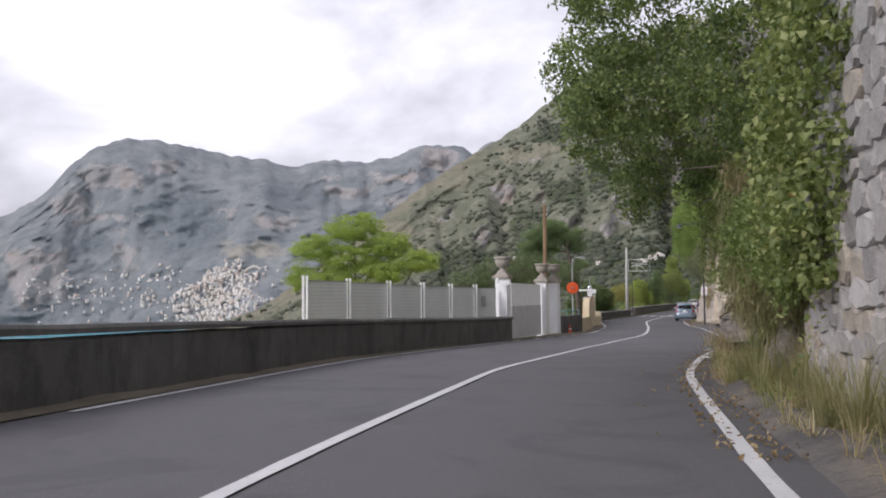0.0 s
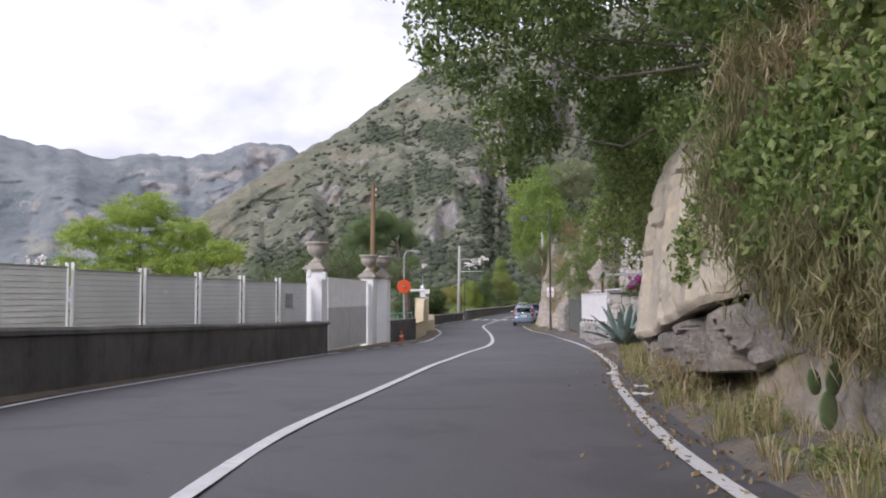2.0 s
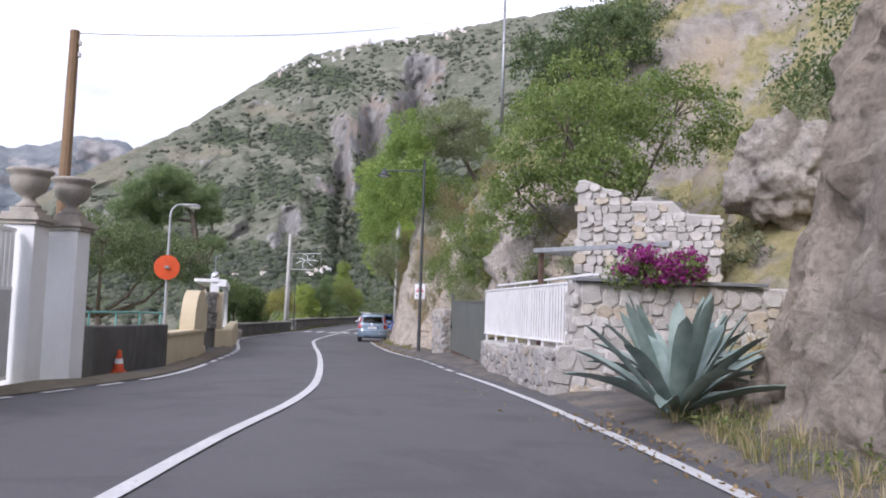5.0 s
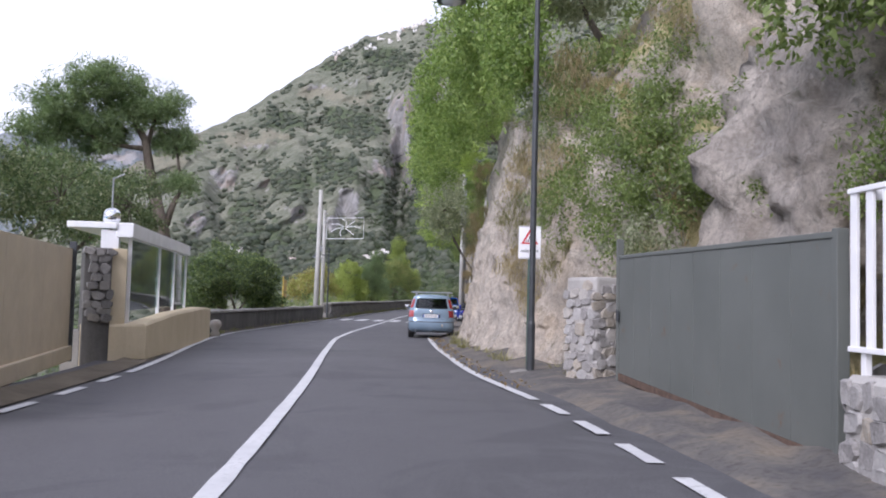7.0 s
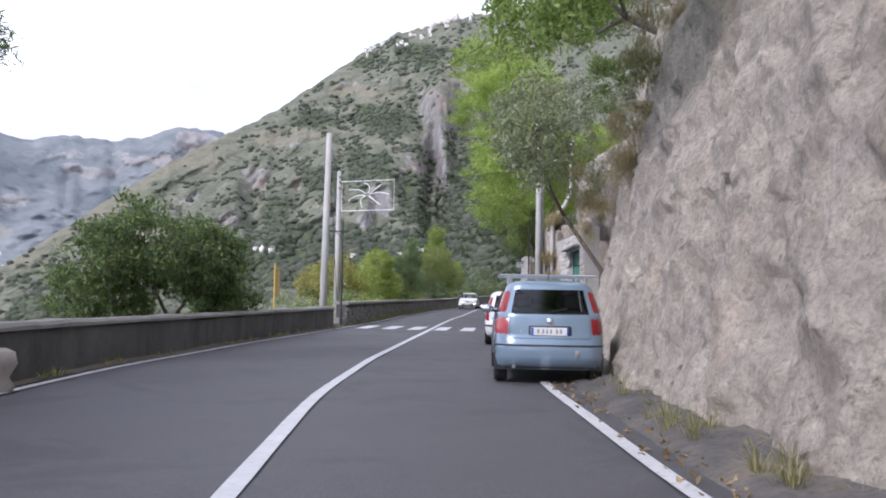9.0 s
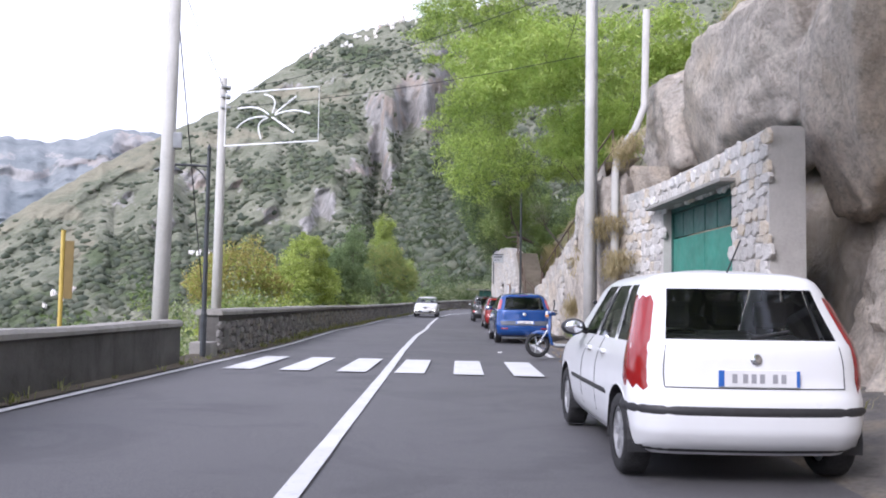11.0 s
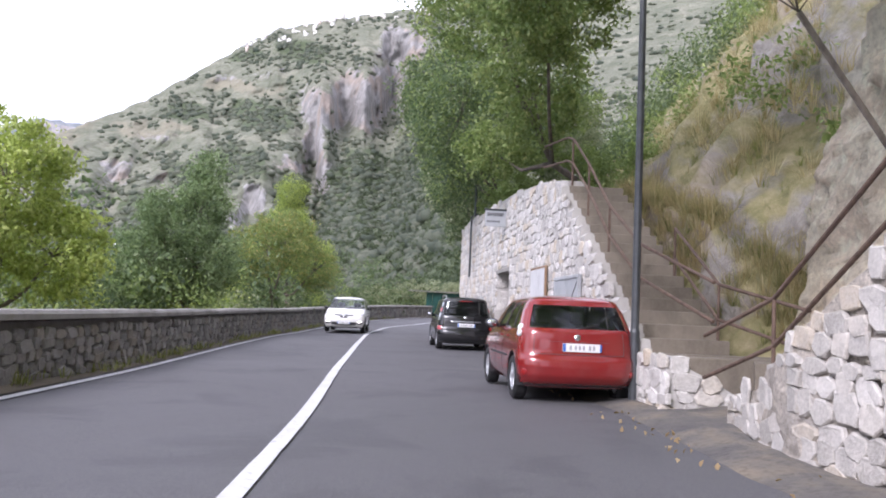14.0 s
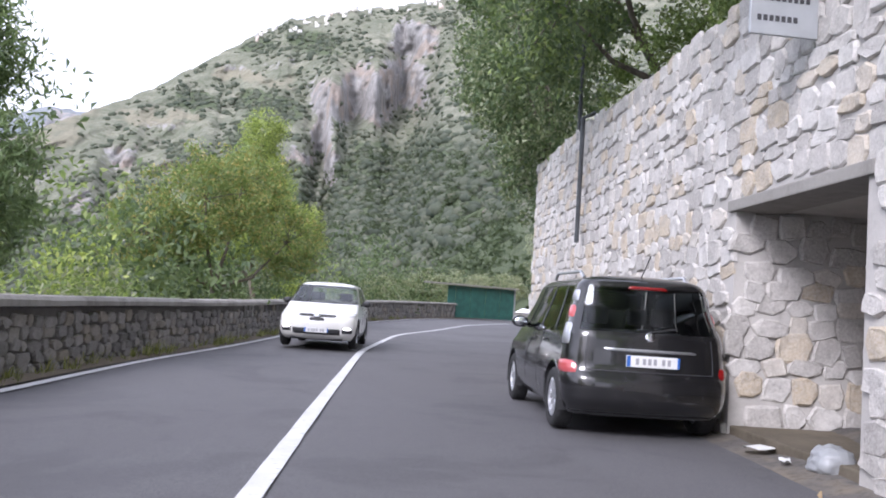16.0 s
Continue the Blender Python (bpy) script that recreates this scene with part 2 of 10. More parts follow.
def leaf_mat(name, dark, light, tip=None, rough=0.5):
    """Leaves: each one its own shade, some light passing through."""
    m = Nodes(name)
    tip = tip or light
    dark, light, tip = (tuple(k * v for v in c) for k, c in ((1.7, dark), (1.5, light), (1.3, tip)))
    dark, light, tip = (tuple(0.94 * v + 0.2 * (0.35 * c[0] + 0.5 * c[1] + 0.15 * c[2]) for v in c) for c in (dark, light, tip))
    c = m.ramp(m.island(), (0.1, dark), (0.62, light), (1.0, tip))
    c = m.mix(m.grey(m.noise(0.9, 3), 0.35, 0.65, 0.0, 0.4), c, dark, "MIX")
    m.set(c, rough, spec=0.35)
    tr = m.n.new("ShaderNodeBsdfTranslucent")
    m.l.new(m.mix(0.5, c, (light[0] * 1.3, light[1] * 1.35, light[2] * 0.7)), tr.inputs["Color"])
    mx = m.n.new("ShaderNodeMixShader")
    mx.inputs[0].default_value = 0.42
    m.l.new(m.b.outputs[0], mx.inputs[1])
    m.l.new(tr.outputs[0], mx.inputs[2])
    m.l.new(mx.outputs[0], m.n["Material Output"].inputs["Surface"])
    return m.mat


def concrete_mat(name, dark, light, stain=0.5):
    m = Nodes(name)
    big = m.noise(0.9, 6, 0.65, 0.3)
    c = m.ramp(big, (0.3, dark), (0.7, light))
    c = m.mix(m.grey(m.noise(2.2, 7, 0.7, stretch=(1, 1, 0.22)), 0.5, 0.7, 0.0, stain), c, tuple(0.3 * v for v in dark))
    c = m.mix(m.grey(m.noise(24, 6, 0.7), 0.3, 0.75, 0, 0.35), c, tuple(1.15 * v for v in light))
    m.set(c, 0.9, spec=0.2)
    m.bump(m.noise(26, 6, 0.7), 0.5, 0.012).bump(big, 0.4, 0.05)
    return m.mat


def stone_mat(name, dark, mid, light, ochre=(0.42, 0.33, 0.22)):
    """Dressed stones of a wall: every stone its own tone."""
    m = Nodes(name)
    rnd = m.math("FRACT", m.math("ADD", m.random(), m.island()))
    c = m.ramp(rnd, (0.0, dark), (0.35, mid), (0.72, light), (0.9, ochre))
    c = m.mix(m.grey(m.noise(5, 7, 0.7, 0.3), 0.38, 0.7, 0, 0.6), c, tuple(0.5 * v for v in mid))
    c = m.mix(m.grey(m.noise(34, 5, 0.7), 0.4, 0.75, 0, 0.4), c, tuple(min(1, 1.35 * v) for v in light))
    m.set(c, 0.9, spec=0.2)
    m.bump(m.noise(9, 8, 0.7), 0.7, 0.05).bump(m.noise(50, 5), 0.4, 0.008)
    return m.mat


def gloss_mat(name, color, rough=0.25, coat=0.6, metal=0.0):
    """Car paint with a clear coat and a little road dust."""
    m = Nodes(name)
    dust = m.noise(3.5, 6, 0.65)
    c = m.mix(m.grey(dust, 0.5, 0.85, 0.0, 0.06), color, (0.25, 0.235, 0.22))
    m.set(c, m.grey(dust, 0.3, 0.8, rough * 0.9, rough * 1.2), metal)
    m.b.inputs["Coat Weight"].default_value = coat
    m.b.inputs["Coat Roughness"].default_value = 0.06
    return m.mat


def glass_mat(name, tint=(0.75, 0.8, 0.8), clear=0.7, rough=0.03, body=None, ior=1.5):
    """A pane: partly clear, with a true reflection."""
    m = Nodes(name)
    m.set(body or tint, rough)
    t = m.n.new("ShaderNodeBsdfTransparent")
    t.inputs["Color"].default_value = (*tint, 1)
    g = m.n.new("ShaderNodeBsdfGlossy")
    g.inputs["Roughness"].default_value = rough
    g.inputs["Color"].default_value = (0.9, 0.93, 0.95, 1)
    fr = m.n.new("ShaderNodeFresnel")
    fr.inputs["IOR"].default_value = ior
    base = m.n.new("ShaderNodeMixShader")
    base.inputs[0].default_value = 1 - clear
    m.l.new(t.outputs[0], base.inputs[1])
    m.l.new(m.b.outputs[0], base.inputs[2])
    top = m.n.new("ShaderNodeMixShader")
    m.l.new(fr.outputs[0], top.inputs[0])
    m.l.new(base.outputs[0], top.inputs[1])
    m.l.new(g.outputs[0], top.inputs[2])
    m.l.new(top.outputs[0], m.n["Material Output"].inputs["Surface"])
    return m.mat


M_ASPHALT, M_PAINT = asphalt_mat(), paint_mat()
M_ROCK = rock_mat("limestone", (1.05, 1.05, 1.03))
M_ROCK_PALE = rock_mat("pale_limestone", (1.5, 1.43, 1.31), 1.5, 0.25)
M_ROCK_LIGHT = rock_mat("light_limestone", (1.45, 1.4, 1.32), 0.8, 0.25)
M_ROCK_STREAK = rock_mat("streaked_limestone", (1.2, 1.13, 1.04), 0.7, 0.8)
M_HILL = hill_mat()
M_MOUNTAIN, M_MOUNTAIN_FAR = mountain_mat("mountain_scrub"), mountain_mat("hazed_far_mountain", True)
M_PARAPET = concrete_mat("sooty_concrete", (0.065, 0.063, 0.06), (0.145, 0.138, 0.13), 0.6)
M_COPING = concrete_mat("weathered_coping", (0.2, 0.19, 0.175), (0.33, 0.315, 0.29), 0.5)
M_MORTAR = concrete_mat("mortar", (0.33, 0.315, 0.295), (0.48, 0.46, 0.435), 0.2)
M_DARK_MORTAR = concrete_mat("dark_mortar", (0.07, 0.067, 0.063), (0.14, 0.133, 0.124), 0.5)
M_STONE = stone_mat("pale_wall_stone", (0.38, 0.36, 0.335), (0.5, 0.475, 0.445), (0.62, 0.6, 0.57), (0.5, 0.42, 0.31))
M_STONE_GREY = stone_mat("grey_wall_stone", (0.27, 0.255, 0.245), (0.36, 0.345, 0.33), (0.46, 0.445, 0.43), (0.4, 0.35, 0.28))
M_STONE_DARK = stone_mat("parapet_stone", (0.13, 0.125, 0.12), (0.21, 0.2, 0.19), (0.3, 0.285, 0.265), (0.25, 0.22, 0.18))
M_WHITE = plain("white_paint", (0.8, 0.8, 0.81), 0.45, vary=0.08, scale=3, bump=0.05)
M_PLASTER = concrete_mat("white_plaster", (0.74, 0.74, 0.75), (0.83, 0.83, 0.84), 0.1)
M_BEIGE = concrete_mat("beige_plaster", (0.5, 0.42, 0.28), (0.6, 0.51, 0.36), 0.12)
M_SOIL = concrete_mat("roadside_soil", (0.08, 0.068, 0.05), (0.17, 0.145, 0.11), 0.4)
M_BARK = concrete_mat("bark", (0.06, 0.05, 0.04), (0.17, 0.14, 0.11), 0.5)
m = Nodes("dusty_verge")
c = m.ramp(m.noise(1.1, 7, 0.68, 0.3), (0.36, (0.1, 0.096, 0.097)), (0.5, (0.15, 0.139, 0.127)), (0.64, (0.22, 0.187, 0.147)))
c = m.mix(m.grey(m.noise(16, 6, 0.7), 0.48, 0.7, 0.0, 0.6), c, (0.055, 0.047, 0.038))
m.set(c, 0.9, spec=0.2)
m.bump(m.noise(22, 6, 0.7), 0.6, 0.02)
M_VERGE = m.mat


# ---------------------------------------------------------------- the plan of the road
def curve(points):
    """A smooth x over y through the given places (y, x)."""
    ys, xs = [p[0] for p in points], [p[1] for p in points]
    grid = np.arange(ys[0], ys[-1] + 0.25, 0.25)
    line = np.interp(grid, ys, xs)
    k = np.exp(-np.linspace(-2, 2, 25) ** 2)
    k /= k.sum()
    pad = np.concatenate([line[0] - (line[1] - line[0]) * np.arange(12, 0, -1), line, line[-1] + (line[-1] - line[-2]) * np.arange(1, 13)])
    line = np.convolve(pad, k, "valid")
    return lambda y: np.interp(y, grid, line)


road_z = curve([(-70, 1.95), (-2, 1.08), (7, 0.95), (16, 0.79), (32, 0.42), (43, 0.32), (60, 0.18), (79, 0.06), (90, 0.05), (108, 0.04), (125, 0.0), (140, 0.03), (155, 0.2), (165, 0.42), (180, 0.7), (230, 1.5)])
centre_x = curve([(-70, -9), (-20, -3.6), (5.4, -0.06), (12.2, 1.05), (16, 1.68), (24, 3.85), (29, 5.18), (35, 7.1), (38.5, 8.45), (41.4, 9.32), (44.6, 10.05), (47.5, 10.65), (50, 11.15), (55, 12.1), (59, 12.8), (62, 13.3), (67, 14.2), (70.3, 14.8), (77, 16.5), (86, 19.2), (90.3, 20.5), (97, 22.5), (106, 25.27), (113, 27.6), (120, 29.72), (130, 32.9), (140, 36.15), (148.7, 39.8), (161.3, 47.6), (166, 51.6), (169.8, 56), (173, 61.5), (178, 72), (186, 91), (230, 200)])
left_x = curve([(-70, -13), (-20, -7.5), (5, -4.1), (10.5, -3.3), (15.5, -2.6), (21, -1.82), (29.6, 0.5), (33.2, 1.65), (37.1, 3.5), (43.4, 6.8), (47, 7.7), (51.5, 8.6), (54.5, 9.2), (57.6, 9.7), (61.2, 10.1), (64.6, 10.4), (70, 11), (74.7, 11.9), (81, 13.7), (88.9, 16.4), (95.3, 18.6), (99.5, 20), (103.3, 21.1), (111.4, 23.4), (118.5, 25.9), (127, 28.5), (135, 31.2), (142.3, 34.2), (150.5, 37.4), (156.9, 40.6), (162.9, 44.3), (168, 48.1), (171.5, 51.5), (174.5, 56), (178, 63), (183, 75), (190, 92), (230, 192)])
right_x = curve([(-70, -5), (-20, 0.2), (4.5, 3.42), (10.3, 4.43), (14.2, 5.15), (17.6, 6.1), (22.5, 7.6), (26.8, 9.2), (33, 11), (38.1, 12.2), (42.1, 13), (47, 13.8), (50, 14.4), (53.1, 14.9), (56.4, 15.2), (59, 15.6), (61.5, 16.1), (65.3, 16.8), (69.3, 17.7), (71.3, 18.1), (80, 20.8), (88, 23.2), (95.5, 25.6), (99, 26.8), (100.9, 27.3), (110, 30.1), (121.9, 33.9), (130, 36.7), (140, 39.9), (146.5, 42.6), (156, 48.2), (161, 52.5), (165, 57.5), (168.5, 64), (173, 75), (180, 92), (230, 210)])
bank_x = curve([(-70, -3.6), (-20, 1.6), (5, 5.0), (14.4, 6.5), (17.4, 7.4), (24, 9.4), (30, 11.6), (34, 12.9), (35.8, 13.3), (37, 15.6), (39, 16.4), (40.4, 15.2), (42, 14.6), (45.3, 14.9), (48.4, 15.6), (54.8, 16.9), (57, 16.9), (59.4, 16.9), (62, 17.2), (65, 17.6), (68, 18.4), (71, 19.1), (75, 20.6), (80, 22.4), (84, 24.6), (87, 26.6), (91, 27.6), (94, 28.0), (97.2, 28.2), (102.4, 30.2), (107, 31.0), (110, 32.4), (113, 33.5), (115, 34.05), (118, 34.9), (122.3, 36.1), (125.7, 37.8), (128.5, 38.6), (135, 39.9), (141, 42.2), (146, 44.2), (156, 50), (161, 54.5), (165, 59.8), (168.5, 66.5), (173, 78), (180, 95), (230, 213)])


def slope(f, y):
    """The way along a plan curve at y, as a unit vector."""
    d = Vector((float(f(y + 0.2) - f(y - 0.2)), 0.4, 0))
    return d.normalized()


def beside(f, y, off=0.0, dz=0.0):
    """A place off metres to the right of a plan curve, dz above the road."""
    d = slope(f, y)
    return Vector((float(f(y)) + d.y * off, y - d.x * off, float(road_z(y)) + dz))


# ---------------------------------------------------------------- mesh tools
def link(name, bm, material, parent=None, label="", smooth=False):
    me = bpy.data.meshes.new(name)
    bm.to_mesh(me)
    bm.free()
    if smooth:
        me.shade_smooth()
    for m in material if isinstance(material, (list, tuple)) else [material]:
        me.materials.append(m)
    ob = new(name, me)
    if parent:
        ob.parent = parent
    if label:
        ob["label"] = label
    return ob


def part(name, bm, material, parent, label="", smooth=False):
    return link(name, bm, material, parent, label, smooth)


def thing(name, m, label, category, group="", kind=""):
    """An Empty at the base of a thing, which its parts hang from."""
    ob = new(name)
    ob.empty_display_size = 0.2
    ob.matrix_world = m
    return tagged(ob, label, category, group, kind)


def raw(name, verts, faces, material, parent=None, smooth=False, label=""):
    """A mesh from arrays of corners and faces."""
    me = bpy.data.meshes.new(name)
    me.from_pydata([tuple(v) for v in verts], [], [tuple(f) for f in faces])
    me.update()
    if smooth:
        me.shade_smooth()
    me.materials.append(material)
    ob = new(name, me)
    if parent:
        ob.parent = parent
    if label:
        ob["label"] = label
    return ob


def sheet(name, grid, material, parent=None, smooth=True, label=""):
    """A mesh from a grid of places, rows by columns."""
    g = np.asarray(grid, dtype=float)
    r, c = g.shape[:2]
    i = np.arange(r * c).reshape(r, c)
    f = np.stack([i[:-1, :-1], i[:-1, 1:], i[1:, 1:], i[1:, :-1]], -1).reshape(-1, 4)
    return raw(name, g.reshape(-1, 3).tolist(), f.tolist(), material, parent, smooth, label)


def box(bm, lo, hi, m=None, bevel=0.0):
    """A box between two corners, with eased edges if bevel is given."""
    lo, hi = Vector(lo), Vector(hi)
    r = bmesh.ops.create_cube(bm, size=1.0, matrix=Matrix.Translation((lo + hi) / 2) @ Matrix.Diagonal((*(hi - lo), 1)))
    v = r["verts"]
    if bevel:
        e = list({e for k in v for e in k.link_edges})
        v = bmesh.ops.bevel(bm, geom=e, offset=bevel, segments=2, affect="EDGES", profile=0.6)["verts"]
    if m is not None:
        bmesh.ops.transform(bm, matrix=m, verts=list({k for k in v if k.is_valid}))
    return v


def boxed(lo, hi, bevel=0.0, m=None):
    bm = bmesh.new()
    box(bm, lo, hi, m, bevel)
    return bm


def tube(path, radii, sides=8, cap=True):
    """A round bar along a path, its radius given at each place."""
    bm = bmesh.new()
    add_tube(bm, path, radii, sides, cap)
    return bm


def add_tube(bm, path, radii, sides=8, cap=True):
    path = [Vector(p) for p in path]
    if isinstance(radii, (int, float)):
        radii = [radii] * len(path)
    rings, side = [], None
    for k, p in enumerate(path):
        d = (path[min(k + 1, len(path) - 1)] - path[max(k - 1, 0)]).normalized()
        if side is None:
            side = d.orthogonal().normalized()
        side = (side - d * side.dot(d)).normalized()
        other = d.cross(side)
        rings.append([bm.verts.new(p + radii[k] * (math.cos(a) * side + math.sin(a) * other)) for a in np.linspace(0, 2 * math.pi, sides, endpoint=False)])
    for a, b in zip(rings, rings[1:]):
        for k in range(sides):
            bm.faces.new((a[k], a[(k + 1) % sides], b[(k + 1) % sides], b[k]))
    if cap:
        bm.faces.new(rings[0][::-1])
        bm.faces.new(rings[-1])


def lathe(profile, sides=24, wave=0.0, waves=0):
    """A turned body from (radius, height) pairs; wave flutes it."""
    bm = bmesh.new()
    rings = []
    for r, z in profile:
        rings.append([bm.verts.new((r * (1 + wave * math.cos(waves * a)) * math.cos(a), r * (1 + wave * math.cos(waves * a)) * math.sin(a), z)) for a in np.linspace(0, 2 * math.pi, sides, endpoint=False)])
    for a, b in zip(rings, rings[1:]):
        for k in range(sides):
            bm.faces.new((a[k], a[(k + 1) % sides], b[(k + 1) % sides], b[k]))
    bm.faces.new(rings[0][::-1])
    bm.faces.new(rings[-1])
    return bm


def fbm(p, octaves=5, scale=1.0, seed=0.0):
    return noise.fractal(Vector(p) * scale + Vector((seed, seed * 1.7, -seed)), 1.0, 2.0, octaves)


def ridged(p, scale=1.0, seed=0.0, octaves=5):
    return noise.ridged_multi_fractal(Vector(p) * scale + Vector((seed, -seed, seed * 2)), 1.0, 2.1, octaves, 1.0, 2.0)


# ---------------------------------------------------------------- ground, road and its lines
ROAD_Y = np.concatenate([np.arange(-60, 150, 1.0), np.arange(150, 200, 1.5)])
rows = []
for y in ROAD_Y:
    a, b = float(left_x(y)) - 1.1, float(bank_x(y)) + 1.5
    d = slope(centre_x, y)
    rows.append([(a + (b - a) * u, y, float(road_z(y)) + 0.012 * fbm((a + (b - a) * u, y, 0), 2, 0.5)) for u in np.linspace(0, 1, 15)])
tagged(sheet("road", rows, M_ASPHALT), "grey asphalt mountain road, patched and worn", "road", kind="structure")


def stripe(name, f, y0, y1, off, width, parent=None, dz=0.016, step=0.5):
    ys = np.arange(y0, y1 + 0.01, min(step, (y1 - y0) / 2))
    g = []
    for y in ys:
        w = width * (1 + 0.12 * fbm((y, off, 3), 2, 1.3))
        g.append([beside(f, y, off - w / 2, dz), beside(f, y, off + w / 2, dz)])
    return tagged(sheet(name, g, M_PAINT, parent), "", "", "", "structure")


tagged(stripe("centre_line", centre_x, -50, 185, 0, 0.15), "solid white painted centre line, worn", "road marking")
tagged(stripe("edge_line_left", left_x, 8.5, 36, 0, 0.13), "white painted edge line by the parapet", "road marking")
tagged(stripe("edge_line_left", left_x, 57.5, 185, 0, 0.13), "white painted edge line by the parapet", "road marking")
tagged(stripe("edge_line_left", left_x, 42.8, 48.5, 0, 0.13), "white painted edge line beside the gate", "road marking")
for k in range(4):
    tagged(stripe("edge_dash_left", left_x, 37.4 + 1.35 * k, 38.1 + 1.35 * k, 0, 0.13), "short white painted dash by the gate", "road marking", "dashes by the gate")
for k in range(5):
    tagged(stripe("edge_dash_left", left_x, 49.3 + 1.65 * k, 50.2 + 1.65 * k, 0, 0.13), "short white painted dash by the beige gate", "road marking", "dashes by the gate")
tagged(stripe("edge_line_right", right_x, -30, 45.5, 0, 0.15), "white painted edge line, flaking", "road marking")
for k in range(5):
    tagged(stripe("edge_dash_right", right_x, 46.2 + 1.45 * k, 47.1 + 1.45 * k, 0, 0.14), "short white painted dash at the sheet gate", "road marking", "dashes by the sheet gate")
tagged(stripe("edge_line_right", right_x, 53.4, 72, 0, 0.14), "white painted edge line, flaking", "road marking")
tagged(stripe("edge_line_right", right_x, 94.2, 103, 0, 0.12), "faded white painted edge line", "road marking")
tagged(stripe("edge_line_right", right_x, 119.4, 122.8, -0.1, 0.07), "faded white painted edge line", "road marking")

# zebra crossing: six bars
for k in range(6):
    a = Vector((18.28, 91.8, 0)).lerp(Vector((22.8, 89.75, 0)), k / 5)
    b = Vector((19.3, 94.95, 0)).lerp(Vector((23.8, 92.85, 0)), k / 5)
    u = Vector((0.235, -0.09, 0))
    g = [[a - u + (b - a) * v, a + (b - a) * v, a + u + (b - a) * v] for v in (0, 0.5, 1)]
    g = [[Vector((p.x, p.y, float(road_z(p.y)) + 0.02)) for p in r] for r in g]
    tagged(sheet("zebra_bar", g, M_PAINT), "white painted zebra crossing bar", "road marking", "zebra crossing", "structure")

# land under everything, down to the sea on the left and into the valley ahead
OFFS = [420, 120, 40, 14, 0, -1.5, -4, -8, -14, -22, -32, -45, -60, -80, -110, -150, -200, -300, -500]
g = []
for y in np.concatenate([np.arange(-120, 186, 6.0), np.arange(190, 700, 40.0)]):
    yy = min(y, 176)
    r = []
    for o in OFFS:
        p = beside(left_x, yy, -0.9 + o)
        drop = 0.42 * abs(o) ** 1.06 if o < 0 else 0.12 + 0.06 * min(o, 14)
        r.append((p.x + 0.9 * (y - yy), p.y + 0.42 * (y - yy), max(p.z - 0.1 - drop, -82) + (2.0 * fbm((p.x, p.y, 0), 4, 0.03) if o < -5 else 0)))
    g.append(r)
tagged(sheet("ground", g, M_HILL), "scrubby slope falling from the road to the sea", "ground", kind="structure")

m = Nodes("sea_water")
m.set(m.ramp(m.noise(0.002, 4), (0.35, (0.02, 0.22, 0.3)), (0.65, (0.035, 0.3, 0.36))), 0.25)
m.bump(m.noise(0.05, 4), 0.5, 1.0)
M_SEA = m.mat
tagged(raw("water", [(-4600, -1500, -80), (900, -1500, -80), (900, 4300, -80), (-4600, 4300, -80)], [(0, 1, 2, 3)], M_SEA), "turquoise sea in the bay below", "sea", kind="structure")

# ---------------------------------------------------------------- the hillside to the right of the road
# over y: height and lean of the steep foot, depth of the terrace on it, rise of the slope behind
FOOT = [(-70, 5.5, 0.5, 0.5, 0.8), (8, 5.5, 0.5, 0.5, 0.8), (12, 2.2, 0.7, 0.6, 1.1), (19, 1.8, 0.7, 0.5, 1.3), (22, 5.4, 1.2, 0.4, 1.1), (34, 5.6, 1.6, 0.4, 1.0), (36.5, 2.2, 0.9, 1.8, 1.2), (38, 1.05, 0.5, 2.6, 1.3), (47, 1.05, 0.5, 2.8, 1.2), (49, 0.35, 2.6, 1.6, 1.3), (54.5, 0.35, 2.6, 1.4, 1.5), (56.5, 3.4, 0.9, 0.6, 1.6), (60, 6.2, 1.4, 0.4, 1.4), (80, 7.5, 1.6, 0.4, 1.3), (88, 6, 1.2, 0.4, 1.3), (90, 4.4, 0.7, 1.0, 1.1), (96, 4.2, 0.9, 1.6, 1.1), (104, 2.0, 0.8, 1.6, 1.2), (109, 0.9, 1.6, 1.4, 1.0), (113, 0.8, 1.8, 0.6, 1.5), (117, 3.2, 1.1, 0.4, 1.7), (121, 4.2, 0.9, 0.5, 1.6), (128, 4.0, 0.9, 0.5, 1.4), (138, 3.4, 0.9, 0.5, 1.1), (160, 3, 1, 0.6, 0.9), (330, 3, 1, 0.6, 0.9)]
FY = [f[0] for f in FOOT]


def hillside(y, v):
    """The hillside's surface at y; v runs from the road's edge up."""
    h, lean, terrace, rise = (float(np.interp(y, FY, [f[k] for f in FOOT])) for k in (1, 2, 3, 4))
    back = float(np.interp(y, [17, 20, 35, 37, 55.5, 57.5, 85, 87], [0, 0.7, 0.7, 0, 0, 0.7, 0.7, 0]))
    if v < 1:
        o, z = lean * v ** 1.3 + 0.05, h * v - 0.15
    elif v < 1.5:
        o, z = lean + 0.05 + terrace * (v - 1) * 2, h - 0.15 + 0.1 * (v - 1)
    else:
        q = (v - 1.5)
        o, z = lean + terrace + 0.05 + 4 * q + 1.6 * q * q, h - 0.1 + rise * (4 * q + 1.1 * q * q)
    return o + back, z


